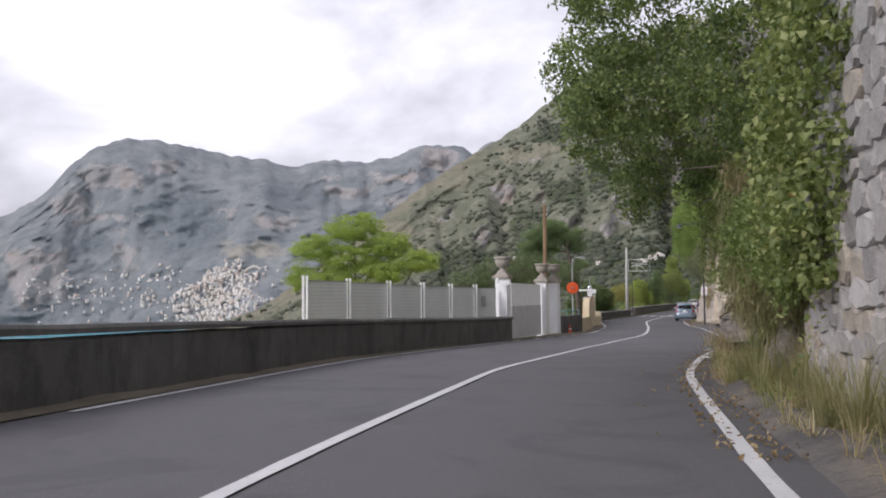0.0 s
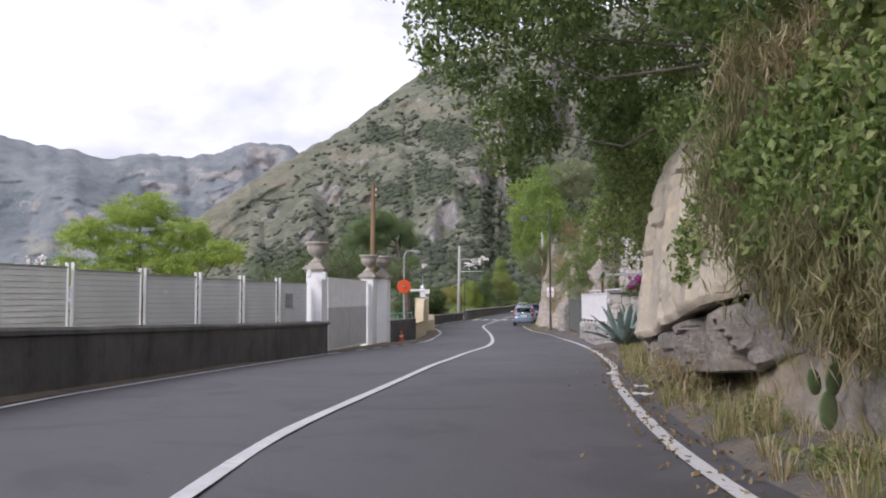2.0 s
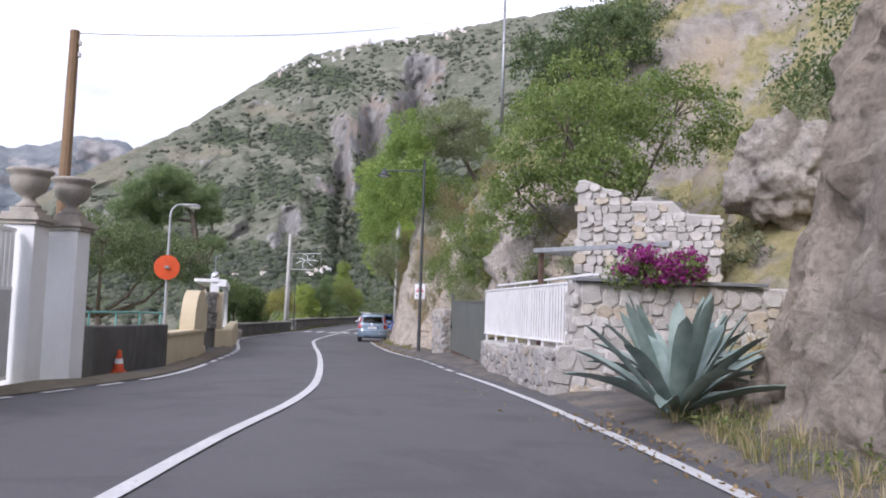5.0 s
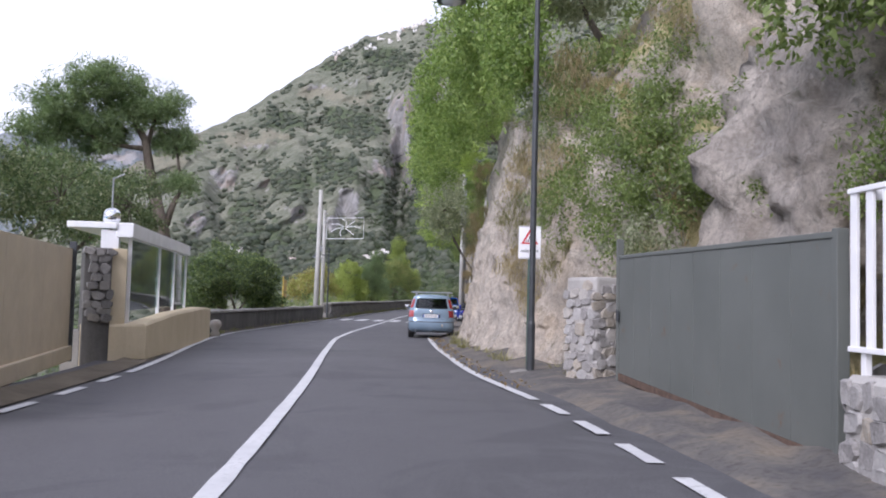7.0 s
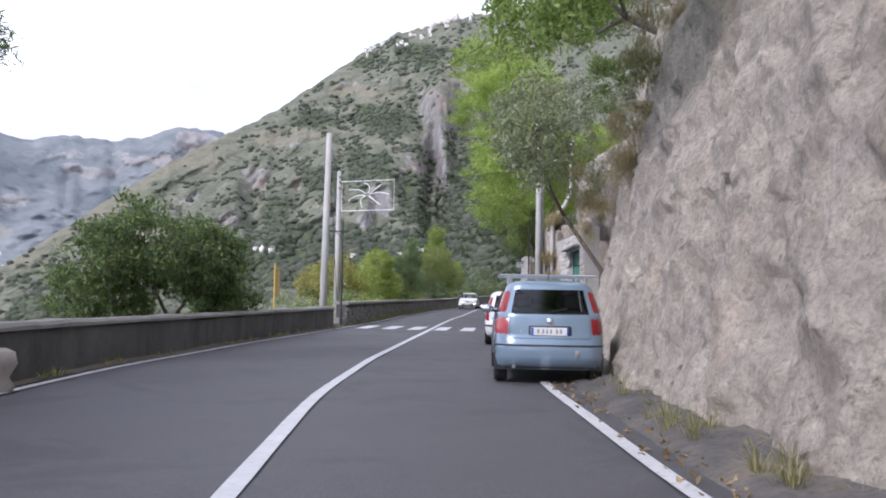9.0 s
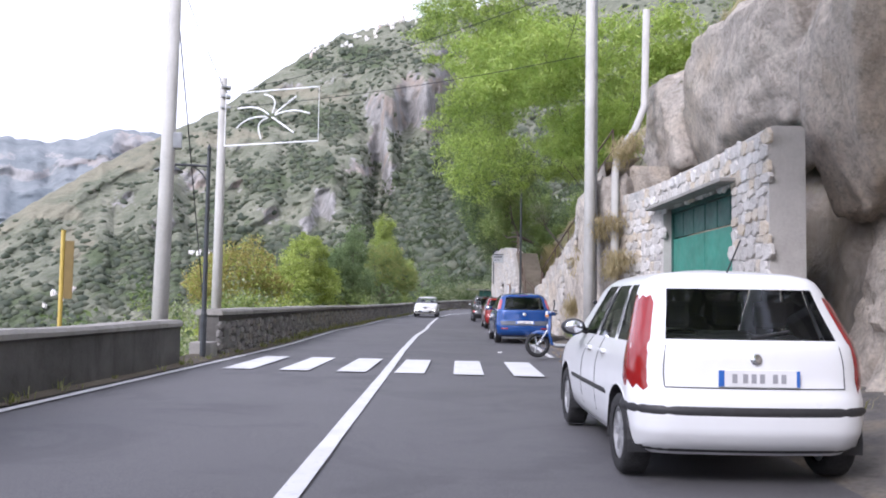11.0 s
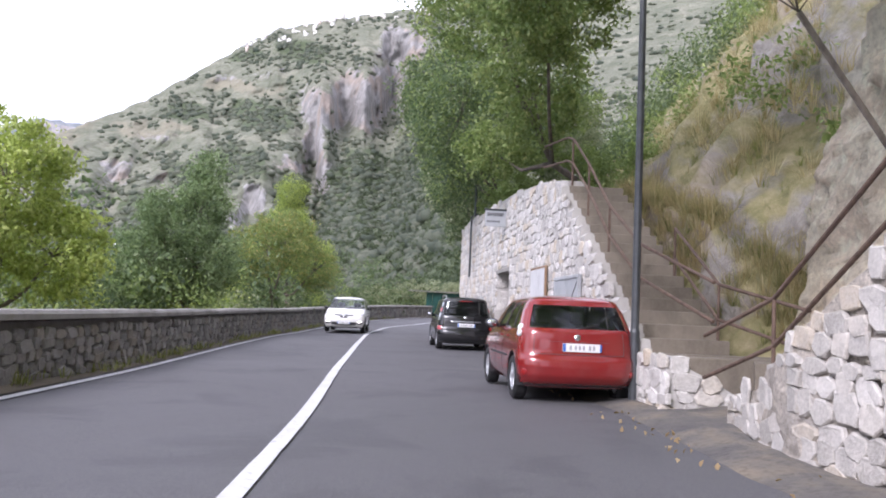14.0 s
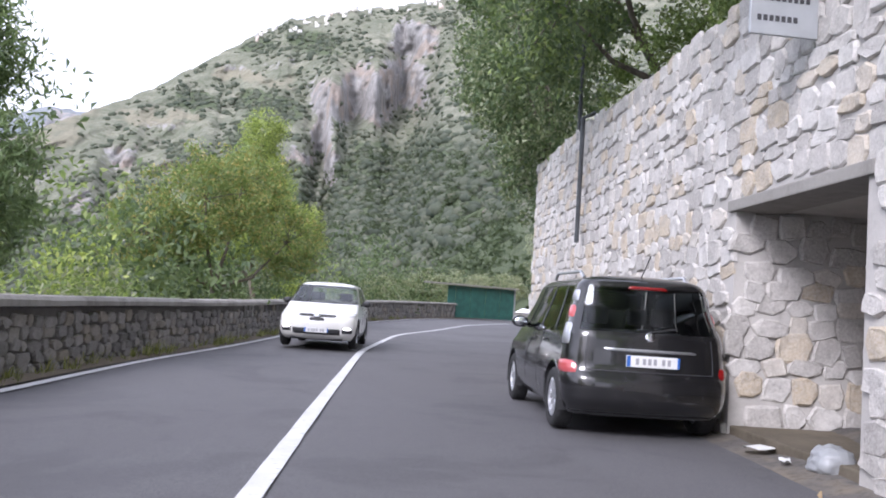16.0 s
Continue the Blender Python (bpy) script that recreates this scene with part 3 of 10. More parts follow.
V = list(np.linspace(0, 1, 22)) + [1.12, 1.25, 1.4] + list(np.linspace(1.5, 3.5, 26)) + list(np.linspace(3.8, 8, 16))
g = []
for y in np.concatenate([np.arange(-64, 4, 2.0), np.arange(4, 150, 0.4), np.arange(150, 196, 1.5)]):
    r = []
    d = slope(bank_x, y)
    n = Vector((d.y, -d.x, 0))
    for v in V:
        o, z = hillside(y, v)
        p = beside(bank_x, y, o, z)
        if v > 0.02:
            rough = min(1, 0.35 + v * 0.5)
            k = 0.42 * (ridged(p, 0.45, 3.1) - 1.0) + 0.16 * (ridged((p.x, p.y, p.z * 0.6), 1.5, 8.2, 3) - 1.0)
            p = p + n * (-k * rough * (1 if v < 1.5 else 1.6)) + Vector((0, 0, 0.35 * k if v > 1.0 else 0.1 * k))
        r.append(p)
    g.append(r)
tagged(sheet("hillside", g, M_HILL), "steep limestone hillside with ledges and dry grass", "hillside", kind="structure")

# ---------------------------------------------------------------- mountains
def mountain(name, skyline, radii, foot, bearings, n_up, mat, rough, crags, woods, hay, ridge_grass, seed=0.0, label=""):
    """Rises from a foot to its skyline, both given as bearing and elevation in degrees from the road.
    crags, woods, hay: bearing, elevation, their half widths and how much of each there is."""
    o = Vector((15, 60, 0))
    sa, se = [s[0] for s in skyline], [s[1] for s in skyline]
    ra, rr = [s[0] for s in radii], [s[1] for s in radii]
    fa, fe, fr = [s[0] for s in foot], [s[1] for s in foot], [s[2] for s in foot]

    def lies(zones, az, es):
        out = np.zeros(len(es))
        for ca, ce, wa, we, k in zones:
            out = np.maximum(out, k * np.exp(-(((az - ca) / wa) ** 4) - ((es - ce) / we) ** 4))
        return out

    g, cover = [], []
    for az in bearings:
        e1, r1 = float(np.interp(az, sa, se)), float(np.interp(az, ra, rr))
        e0, r0 = float(np.interp(az, fa, fe)), float(np.interp(az, fa, fr))
        e1 += 0.16 * fbm((az * 1.3, seed, 0), 4, 1.0) + 0.05 * fbm((az * 9, seed, 4), 3, 1.0)
        es = e0 + (e1 - e0) * np.linspace(0, 1, n_up)
        warp_a = az + 0.5 * np.array([fbm((az * 0.8, e * 0.8, 1), 4, 1.0, seed) for e in es])
        warp_e = es + 0.5 * np.array([fbm((az * 0.8, e * 0.8, 7), 4, 1.0, seed) for e in es])
        bare, wood, dry = (lies(z, warp_a, warp_e) for z in (crags, woods, hay))
        steep = np.convolve(np.pad(bare, 3, "edge"), np.ones(7) / 7, "valid")
        w = np.cumsum((1 - 0.93 * np.minimum(1, steep)) * np.linspace(0.5, 1.5, n_up))
        w = (w - w[0]) / (w[-1] - w[0])
        col, cov = [], []
        for k in range(n_up):
            r = r0 + (r1 - r0) * w[k]
            a, e = radians(az), radians(es[k])
            d = Vector((math.sin(a), math.cos(a), math.tan(e)))
            p = o + d * r
            edge = min(1, (n_up - 1 - k) / 10)
            q = Vector((p.x, p.y, p.z * 0.35))
            move = rough * r1 * (ridged(q, 3.4 / r1, seed, 5) - 1.0)
            move += 0.25 * rough * r1 * (ridged(q, 16.0 / r1, seed + 2, 4) - 1.0)
            move += 0.012 * r1 * bare[k] * (ridged((p.x, p.y, p.z * 0.22), 48.0 / r1, seed + 3, 4) - 1.0)
            move += 0.004 * r1 * (ridged(p, 60.0 / r1, seed + 5, 3) - 1.0)
            col.append(o + d * (r - move * (0.2 + 0.8 * edge)))
            near_top = math.exp(-(((e1 - es[k]) / 1.5) ** 2)) * float(np.interp(az, [s[0] for s in ridge_grass], [s[1] for s in ridge_grass]))
            cov.append((bare[k], wood[k], max(dry[k], near_top), 1))
        col.append(col[-1] + Vector((math.sin(a) * 250, math.cos(a) * 250, -160)))
        cov.append(cov[-1])
        g.append(col)
        cover.append(cov)
    ob = sheet(name, g, mat)
    layer = ob.data.color_attributes.new("cover", "FLOAT_COLOR", "POINT")
    layer.data.foreach_set("color", np.array(cover, np.float32).ravel())
    return tagged(ob, label, "mountain", kind="structure")


FAR_SKY = [(-75, 0.6), (-48, 1.2), (-40, 2.2), (-34, 4.0), (-30.1, 5.5), (-28.3, 6.8), (-26.8, 8.7), (-25.5, 9.7), (-23.9, 10.3), (-21.9, 10.35), (-19.5, 9.95), (-17, 9.5), (-15.2, 9.35), (-13.2, 8.85), (-11.1, 9.35), (-8.2, 9.25), (-5.9, 9.7), (-4.7, 10.35), (-1.7, 10.35), (-0.9, 9.6), (-0.2, 10.4), (1.2, 10.6), (4, 9), (10, 8)]
FAR_CRAGS = [(-24.6, 7.9, 1.9, 0.7, 1.0), (-21.5, 8.6, 1.2, 0.5, 0.7), (-27, 6.2, 1.4, 0.6, 0.8), (-25.5, 5.2, 2.6, 0.4, 0.55), (-28.8, 1.6, 1.8, 2.0, 0.9), (-24, 3.2, 1.0, 1.2, 0.5), (-6, 8.3, 2.4, 0.35, 0.9), (-3.2, 9.5, 1.6, 0.6, 0.9), (-9.5, 7.3, 1.8, 0.5, 0.8), (-11, 8.2, 1.6, 0.3, 0.6), (-14.5, 5.2, 1.8, 0.6, 0.7), (-17.4, 5.8, 1.2, 0.4, 0.5), (-5, 6.6, 2.6, 0.35, 0.7)]
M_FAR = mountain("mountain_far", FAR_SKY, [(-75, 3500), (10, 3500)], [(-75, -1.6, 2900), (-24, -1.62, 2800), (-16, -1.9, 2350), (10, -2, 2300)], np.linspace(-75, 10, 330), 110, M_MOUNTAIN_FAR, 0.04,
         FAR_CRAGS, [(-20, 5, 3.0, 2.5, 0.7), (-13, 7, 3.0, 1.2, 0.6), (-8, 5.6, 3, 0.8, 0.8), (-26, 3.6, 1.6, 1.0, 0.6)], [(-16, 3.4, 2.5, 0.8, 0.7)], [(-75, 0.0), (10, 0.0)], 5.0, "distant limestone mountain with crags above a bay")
NEAR_SKY = [(-24, -2.2), (-19, -1.2), (-16.5, -0.2), (-14.2, 1.3), (-11.2, 3.5), (-8.1, 5.9), (-4.8, 8.2), (-2.6, 9.5), (-1.3, 10.2), (0.6, 11.2), (2.2, 12.2), (4, 13.5), (5.9, 14.8), (7.7, 16.1), (9.6, 17.1), (13.4, 18.1), (17.2, 18.8), (19.5, 19.3), (23, 20), (34, 21.5), (60, 22), (95, 20)]
CRAGS = [(12.9, 12.3, 1.7, 1.4, 1.0), (14.9, 13.0, 1.8, 1.9, 1.0), (17.0, 13.8, 1.7, 1.6, 1.0), (12.3, 10.0, 0.7, 1.1, 1.0), (12.9, 8.3, 0.5, 1.2, 1.0), (17.6, 16.6, 1.6, 1.2, 0.95), (11.0, 8.6, 1.0, 0.6, 0.7), (0.7, 7.4, 0.8, 0.9, 0.75), (8.9, 6.2, 0.9, 1.1, 0.9), (7.8, 4.9, 0.8, 0.6, 0.7), (-3.5, 5.9, 0.7, 0.6, 0.6), (2.7, 9.8, 1.1, 0.4, 0.6), (3.1, 7.2, 0.6, 0.6, 0.6), (5.2, 5.4, 0.7, 0.6, 0.6), (6.7, 13.8, 1.3, 0.3, 0.55), (9.6, 14.4, 1.4, 0.35, 0.5), (-1.2, 4.6, 0.7, 0.9, 0.65)]
WOODS = [(15.8, 5.5, 2.4, 4.6, 1.0), (13.9, 6.2, 1.2, 2.6, 0.9), (20, 5, 4, 6, 0.9), (9, 11.6, 2.0, 1.0, 0.8), (4.5, 11.5, 1.5, 0.6, 0.8), (5.0, 7.6, 1.6, 1.0, 0.75), (7.9, 8.6, 1.8, 1.2, 0.75), (10.8, 6.6, 1.0, 1.6, 0.85), (5, 2.4, 5, 2.4, 0.9), (-2, 1.5, 4, 2.2, 0.8), (2.0, 5.4, 1.0, 1.4, 0.7), (11.2, 15.8, 2.0, 0.7, 0.7), (7.6, 15.2, 1.6, 0.5, 0.6), (-9, -2, 5, 3, 0.7), (12, 1, 4, 3, 1.0)]
HAY = [(3.9, 10.4, 1.5, 0.4, 0.9), (6.7, 13.4, 1.8, 0.45, 0.9), (1.4, 10.1, 1.6, 0.6, 0.8), (-3.2, 8.2, 1.6, 0.6, 0.7), (-7.5, 5.0, 2.0, 0.6, 0.7), (9.5, 13.2, 1.4, 0.4, 0.6), (-6, 3.0, 1.5, 1.0, 0.6)]
NEAR_AZ = np.concatenate([np.linspace(-24, 26, 330), np.linspace(26.4, 95, 110)])
M_NEAR = mountain("mountain_near", NEAR_SKY, [(-24, 700), (-8, 950), (0, 1150), (8, 1350), (25, 1300), (95, 900)], [(-24, -11, 340), (-6, -11, 300), (12, -6, 250), (24, 2, 170), (95, 4, 150)], NEAR_AZ, 170, M_MOUNTAIN, 0.035,
         CRAGS, WOODS, HAY, [(-24, 0.62), (-1.5, 0.6), (0.5, 0.0), (95, 0.0)], 2.0, "steep scrub-covered limestone mountainside with pale crags")


# ---------------------------------------------------------------- stones
def stone_mesh(seed):
    """One rough block in a unit square, proud by one in y: sides, worn edge and face."""
    r = random.Random(seed)
    n = r.choice((6, 7, 7, 8))
    pts = []
    for k in range(n):
        a = 2 * math.pi * (k + r.uniform(-0.22, 0.22)) / n
        c, s = math.cos(a), math.sin(a)
        q = 0.5 / max(abs(c), abs(s)) ** 0.86 * r.uniform(0.93, 1.04)
        pts.append((max(-0.5, min(0.5, q * c)), max(-0.5, min(0.5, q * s))))
    v = [(x, -0.6, z) for x, z in pts] + [(x * 0.985, 0.45, z * 0.985) for x, z in pts]
    v += [(x * 0.87 + r.uniform(-0.02, 0.02), 1.0 + r.uniform(-0.3, 0.15), z * 0.85 + r.uniform(-0.02, 0.02)) for x, z in pts]
    f = []
    for a in (0, n):
        for k in range(n):
            f.append((a + k, a + (k + 1) % n, a + n + (k + 1) % n, a + n + k))
    f.append(tuple(range(2 * n, 3 * n)))
    return v, f


STONES = [stone_mesh(k) for k in range(16)]
STONE_DATA = {}


def stone_data(k, mat):
    key = (k, mat.name)
    if key not in STONE_DATA:
        me = bpy.data.meshes.new("stone")
        me.from_pydata(STONES[k][0], [], STONES[k][1])
        me.materials.append(mat)
        STONE_DATA[key] = me
    return STONE_DATA[key]


def masonry(wall, at, s0, s1, low, high, mat, size=(0.24, 0.5, 0.17, 0.3), proud=0.05, near=None, holes=(), seed=1):
    """Lays stones on a wall's face. at(s): foot and outward way; low(s), high(s): heights. Stones with s in near are objects, the rest one part."""
    r = random.Random(seed)
    rest_v, rest_f, count = [], [], 0
    z = min(low(s0), low(s1), low((s0 + s1) / 2))
    top = max(high(s) for s in np.linspace(s0, s1, 40))
    while z < top:
        h = r.uniform(size[2], size[3])
        s = s0 + r.uniform(-0.2, 0)
        while s < s1:
            w = r.uniform(size[0], size[1])
            c, zc = s + w / 2, z + h / 2 + h * r.uniform(-0.22, 0.22)
            if s0 <= c <= s1 and low(c) - 0.06 < zc and zc + h * 0.3 < high(c) and not any(a < c < b and lo < zc < hi for a, b, lo, hi in holes):
                foot, n = at(c)
                u = Vector((n.y, -n.x, 0))
                d = proud * r.uniform(0.6, 1.35)
                m = Matrix((u * (w * 1.02), n * d, Vector((0, 0, h * r.uniform(0.95, 1.3))))).transposed().to_4x4()
                m = Matrix.Translation(foot + Vector((0, 0, zc))) @ m @ Matrix.Rotation(r.uniform(-0.24, 0.24), 4, "Y")
                k = r.randrange(16)
                if near and near[0] < c < near[1] and count < 300:
                    ob = new("stone", stone_data(k, mat))
                    ob.parent = wall
                    ob.matrix_parent_inverse = wall.matrix_world.inverted()
                    ob.matrix_basis = m
                    count += 1
                else:
                    b = len(rest_v)
                    rest_v += [m @ Vector(p) for p in STONES[k][0]]
                    rest_f += [tuple(b + i for i in q) for q in STONES[k][1]]
            s += w
        z += h
    if rest_v:
        inv = wall.matrix_world.inverted()
        ob = raw("stones", [inv @ v for v in rest_v], rest_f, mat, wall)
        tagged(ob, kind="stuff")


def along(points):
    """Foot and outward way (to the left of the run) over the length of a line of places."""
    pts = [Vector((p[0], p[1], 0)) for p in points]
    acc = [0]
    for a, b in zip(pts, pts[1:]):
        acc.append(acc[-1] + (b - a).length)

    def at(s):
        k = min(max(np.searchsorted(acc, s) - 1, 0), len(pts) - 2)
        a, b = pts[k], pts[k + 1]
        u = (b - a).normalized()
        return a + u * (s - acc[k]), Vector((-u.y, u.x, 0))
    return at, acc[-1]


def wall_mesh(at, s0, s1, low, high, thick, step=0.5, rough=0.0, extra=()):
    """A wall of even thickness behind a face line, its top following high(s)."""
    bm = bmesh.new()
    ss = sorted(set([s0, s1, *[float(k) for k in np.arange(s0, s1, step)], *[e for e in extra if s0 < e < s1]]))
    rings = []
    for s in ss:
        f, n = at(s)
        j = rough * fbm((f.x, f.y, 1.0), 3, 0.8)
        k = rough * fbm((f.x, f.y, 9.0), 3, 1.1)
        a, b = f + n * j, f - n * (thick + k)
        lo, hi = low(s), high(s) + rough * fbm((f.x, f.y, 4.0), 3, 0.9)
        rings.append([bm.verts.new((p.x, p.y, z)) for p, z in ((a, lo), (a, lo + (hi - lo) * 0.5), (a - n * 0.0, hi - 0.05), (a - n * 0.05, hi), (b + n * 0.05, hi), (b, hi - 0.05), (b, lo))])
    for p, q in zip(rings, rings[1:]):
        for k in range(6):
            bm.faces.new((p[k], p[k + 1], q[k + 1], q[k]))
    bm.faces.new(rings[0])
    bm.faces.new(rings[-1][::-1])
    bmesh.ops.recalc_face_normals(bm, faces=bm.faces)
    return bm


def curve_at(f, y0, off):
    """A face line beside a plan curve; s counts y from y0; faces the road's right."""
    def at(s):
        p = beside(f, y0 + s, off)
        d = slope(f, y0 + s)
        return Vector((p.x, p.y, 0)), Vector((d.y, -d.x, 0))
    return at


def z_over(y0, dz):
    return lambda s: float(road_z(y0 + s)) + dz


# ---------------------------------------------------------------- the parapets on the sea side
at = curve_at(left_x, -60, -0.5)
def w1(s):
    y = s - 60
    return float(np.interp(y, [-60, 8, 12, 30, 36], [0, 0, 0, 0.15, 0.5]))
def at1(s):
    f, n = at(s)
    return f + n * w1(s), n
par = link("parapet_south", wall_mesh(at1, 0, 95.3, z_over(-60, -0.25), lambda s: float(road_z(s - 60) + np.interp(s - 60, [5, 14, 24], [0.86, 0.92, 0.98])), 0.42, 1.0, 0.03), M_PARAPET)
tagged(par, "low sooty concrete parapet with a rounded top", "parapet", kind="structure")
part("coping", wall_mesh(lambda s: (at1(s)[0] + at1(s)[1] * 0.03, at1(s)[1]), 0, 95.4, z_over(-60, 0.94), z_over(-60, 1.06), 0.5, 1.0, 0.025), concrete_mat("grimy_coping", (0.09, 0.087, 0.082), (0.16, 0.155, 0.145), 0.5), par, "rounded grimy coping")

at = curve_at(left_x, 71.4, -0.35)
par = link("parapet_middle", wall_mesh(at, 0, 21.2, z_over(71.4, -0.25), z_over(71.4, 0.72), 0.4, 0.8, 0.04), M_PARAPET)
tagged(par, "low dark weathered concrete parapet", "parapet", kind="structure")
part("coping", wall_mesh(lambda s: (at(s)[0] + at(s)[1] * 0.04, at(s)[1]), 0, 21.2, z_over(71.4, 0.7), z_over(71.4, 0.8), 0.48, 0.8, 0.03), M_COPING, par, "weathered coping")

at = curve_at(left_x, 94.9, -0.4)
par = link("parapet_north", wall_mesh(at, 0, 76.7, z_over(94.9, -0.25), z_over(94.9, 0.88), 0.42, 0.8, 0.02), M_DARK_MORTAR)
tagged(par, "dark rubble stone parapet with a pale concrete coping", "parapet", kind="structure")
part("coping", wall_mesh(lambda s: (at(s)[0] + at(s)[1] * 0.09, at(s)[1]), -0.05, 76.7, z_over(94.9, 0.86), z_over(94.9, 0.98), 0.58, 0.8, 0.015), M_COPING, par, "pale concrete coping slab")
masonry(par, at, 0, 76.2, z_over(94.9, 0.02), z_over(94.9, 0.86), M_STONE_DARK, (0.2, 0.42, 0.12, 0.22), 0.05, (4, 40), seed=4)
pil = link("parapet_pier", boxed((-0.22, -0.24, -0.3), (0.22, 0.24, 0.34), 0.03), M_COPING)
pil.matrix_world = pose(17.78, 94.5, float(road_z(94)), 0, 0, -18)
tagged(pil, "short pale stone pier at the end of the parapet", "pier", kind="structure")

# ---------------------------------------------------------------- masonry wall with the doorway and the outside stairs
WX = lambda y: 34.3 + 0.31 * (y - 120)
STAIR_Y0, STAIR_Y1, TREAD = 113.4, 119.2, 0.355
line = [(WX(113.6), 113.6), (WX(140.2), 140.2)]
at = along(line)[0]
LEN = math.hypot(26.6, WX(140.2) - WX(113.6))
y_of = lambda s: 113.6 + 26.6 * s / LEN
s_of = lambda y: (y - 113.6) * LEN / 26.6


def wall_top(s):
    y = y_of(s)
    if y < STAIR_Y1:
        return 0.75 + 0.195 * math.floor(max(0, (y - STAIR_Y0)) / TREAD)
    return float(np.interp(y, [119.2, 121.1, 125.7, 137, 140.2], [4.0, 4.25, 4.6, 5.0, 5.0]))


ZB = lambda s: -0.2
D0, D1, DH = s_of(125.55), s_of(127.95), 2.42
steps_s = [s_of(STAIR_Y0 + TREAD * k) + e for k in range(1, 17) for e in (-0.004, 0.004)]
wall = thing("wall_masonry", Matrix(), "pale rubble limestone retaining wall with a dark doorway", "wall", kind="structure")
S_TOP = s_of(STAIR_Y1)
for a, b, lo, th in ((0, S_TOP, ZB, 0.2), (S_TOP, D0, ZB, 0.55), (D1, LEN, ZB, 0.55), (D0, D1, lambda s: DH, 0.55)):
    part("masonry_core", wall_mesh(at, a, b, lo, wall_top, th, 0.5, 0.0, steps_s), M_MORTAR, wall)
masonry(wall, at, 0.0, LEN, lambda s: 0.0, wall_top, M_STONE, (0.2, 0.46, 0.14, 0.27), 0.035, (s_of(118.5), s_of(130)), [(D0 - 0.14, D1 + 0.14, -1, DH + 0.06)], seed=7)
# the niche behind the doorway
for name, a, b, depth in (("niche", D0, D1, 2.2),):
    f0, n = at(a)
    f1, _ = at(b)
    u = (f1 - f0).normalized()
    w = (f1 - f0).length
    m = Matrix((u, -n, Vector((0, 0, 1)))).transposed().to_4x4()
    m.translation = f0
    bm = bmesh.new()
    box(bm, (-0.3, 0.5, -0.2), (0, depth, DH + 0.1))
    box(bm, (w, 0.5, -0.2), (w + 0.3, depth, DH + 0.1))
    box(bm, (-0.3, depth, -0.2), (w + 0.3, depth + 0.3, DH + 0.1))
    box(bm, (-0.3, 0.5, DH), (w + 0.3, depth, DH + 0.2))
    niche = link("niche_wall", bm, M_MORTAR)
    niche.matrix_world = m
    tagged(niche, "rubble stone niche behind the doorway", "niche", kind="structure")
    fl = link("niche_floor", boxed((0, 0.02, -0.1), (w, depth, 0.16), 0.02), M_SOIL)
    fl.matrix_world = m
    tagged(fl, "worn concrete floor of the niche", "floor", kind="structure")
    lin = link("lintel", boxed((-0.14, -0.045, DH - 0.02), (w + 0.14, 0.5, DH + 0.1), 0.015), M_COPING)
    lin.matrix_world = m
    tagged(lin, "thin concrete lintel over the doorway", "lintel", kind="structure")
    jam_at = lambda s: (f1 + (-n) * s, -u)
    masonry(niche, jam_at, 0.0, depth, lambda s: 0.16, lambda s: DH, M_STONE, (0.2, 0.42, 0.15, 0.27), 0.035, None, seed=15)
    back_at = lambda s: (f0 - n * depth + u * s, n)
    masonry(niche, back_at, 0.0, w, lambda s: 0.16, lambda s: DH, M_STONE, (0.2, 0.42, 0.15, 0.27), 0.035, None, seed=16)

# stairs climbing behind the wall's stepped edge
M_STEP = concrete_mat("stair_concrete", (0.13, 0.112, 0.09), (0.25, 0.217, 0.175), 0.4)
stair = thing("stairs", Matrix(), "narrow weathered concrete outside stairs", "stairs", kind="structure")
for k in range(17):
    y = STAIR_Y0 + TREAD * k
    z = 0.75 + 0.195 * k
    bm = bmesh.new()
    box(bm, (0.17, 0, -1.2), (1.3, 0.46, 0.01), None, 0.012)
    ob = part("step", bm, M_STEP, stair)
    ob.matrix_basis = pose(WX(y), y, z, 0, 0, -17.2)
for k, (x, y, z) in enumerate(((33.5, 110.9, 0.2), (33.55, 111.3, 0.38), (33.6, 111.7, 0.56), (33.65, 112.1, 0.735))):
    ob = part("step", boxed((-0.55, -0.55, -0.8), (0.75, 0.9, 0), 0.012), M_STEP, stair)
    ob.matrix_basis = pose(x, y, z, 0, 0, -40)
land = link("stair_landing", boxed((-0.2, -0.15, -0.9), (1.5, 1.0, 0), 0.015), M_STEP)
land.matrix_world = pose(32.75, 112.9, 0.745, 0, 0, -17)
tagged(land, "small concrete landing of the stairs", "landing", kind="structure")
# low flanking wall at the foot of the stairs
at2, n2 = along([(33.05, 112.4), (32.1, 112.75), (32.3, 113.55)])
low = link("wall_low", wall_mesh(at2, 0, n2, lambda s: -0.2, lambda s: 0.24 + 0.52 * min(s, 1.0), 0.3, 0.2, 0.03), M_MORTAR)
tagged(low, "low rubble wall at the foot of the stairs", "wall", kind="structure")
masonry(low, at2, 0, n2, lambda s: 0, lambda s: 0.28 + 0.52 * min(s, 1.0), M_STONE, (0.2, 0.4, 0.14, 0.26), 0.035, (0, 9), seed=21)

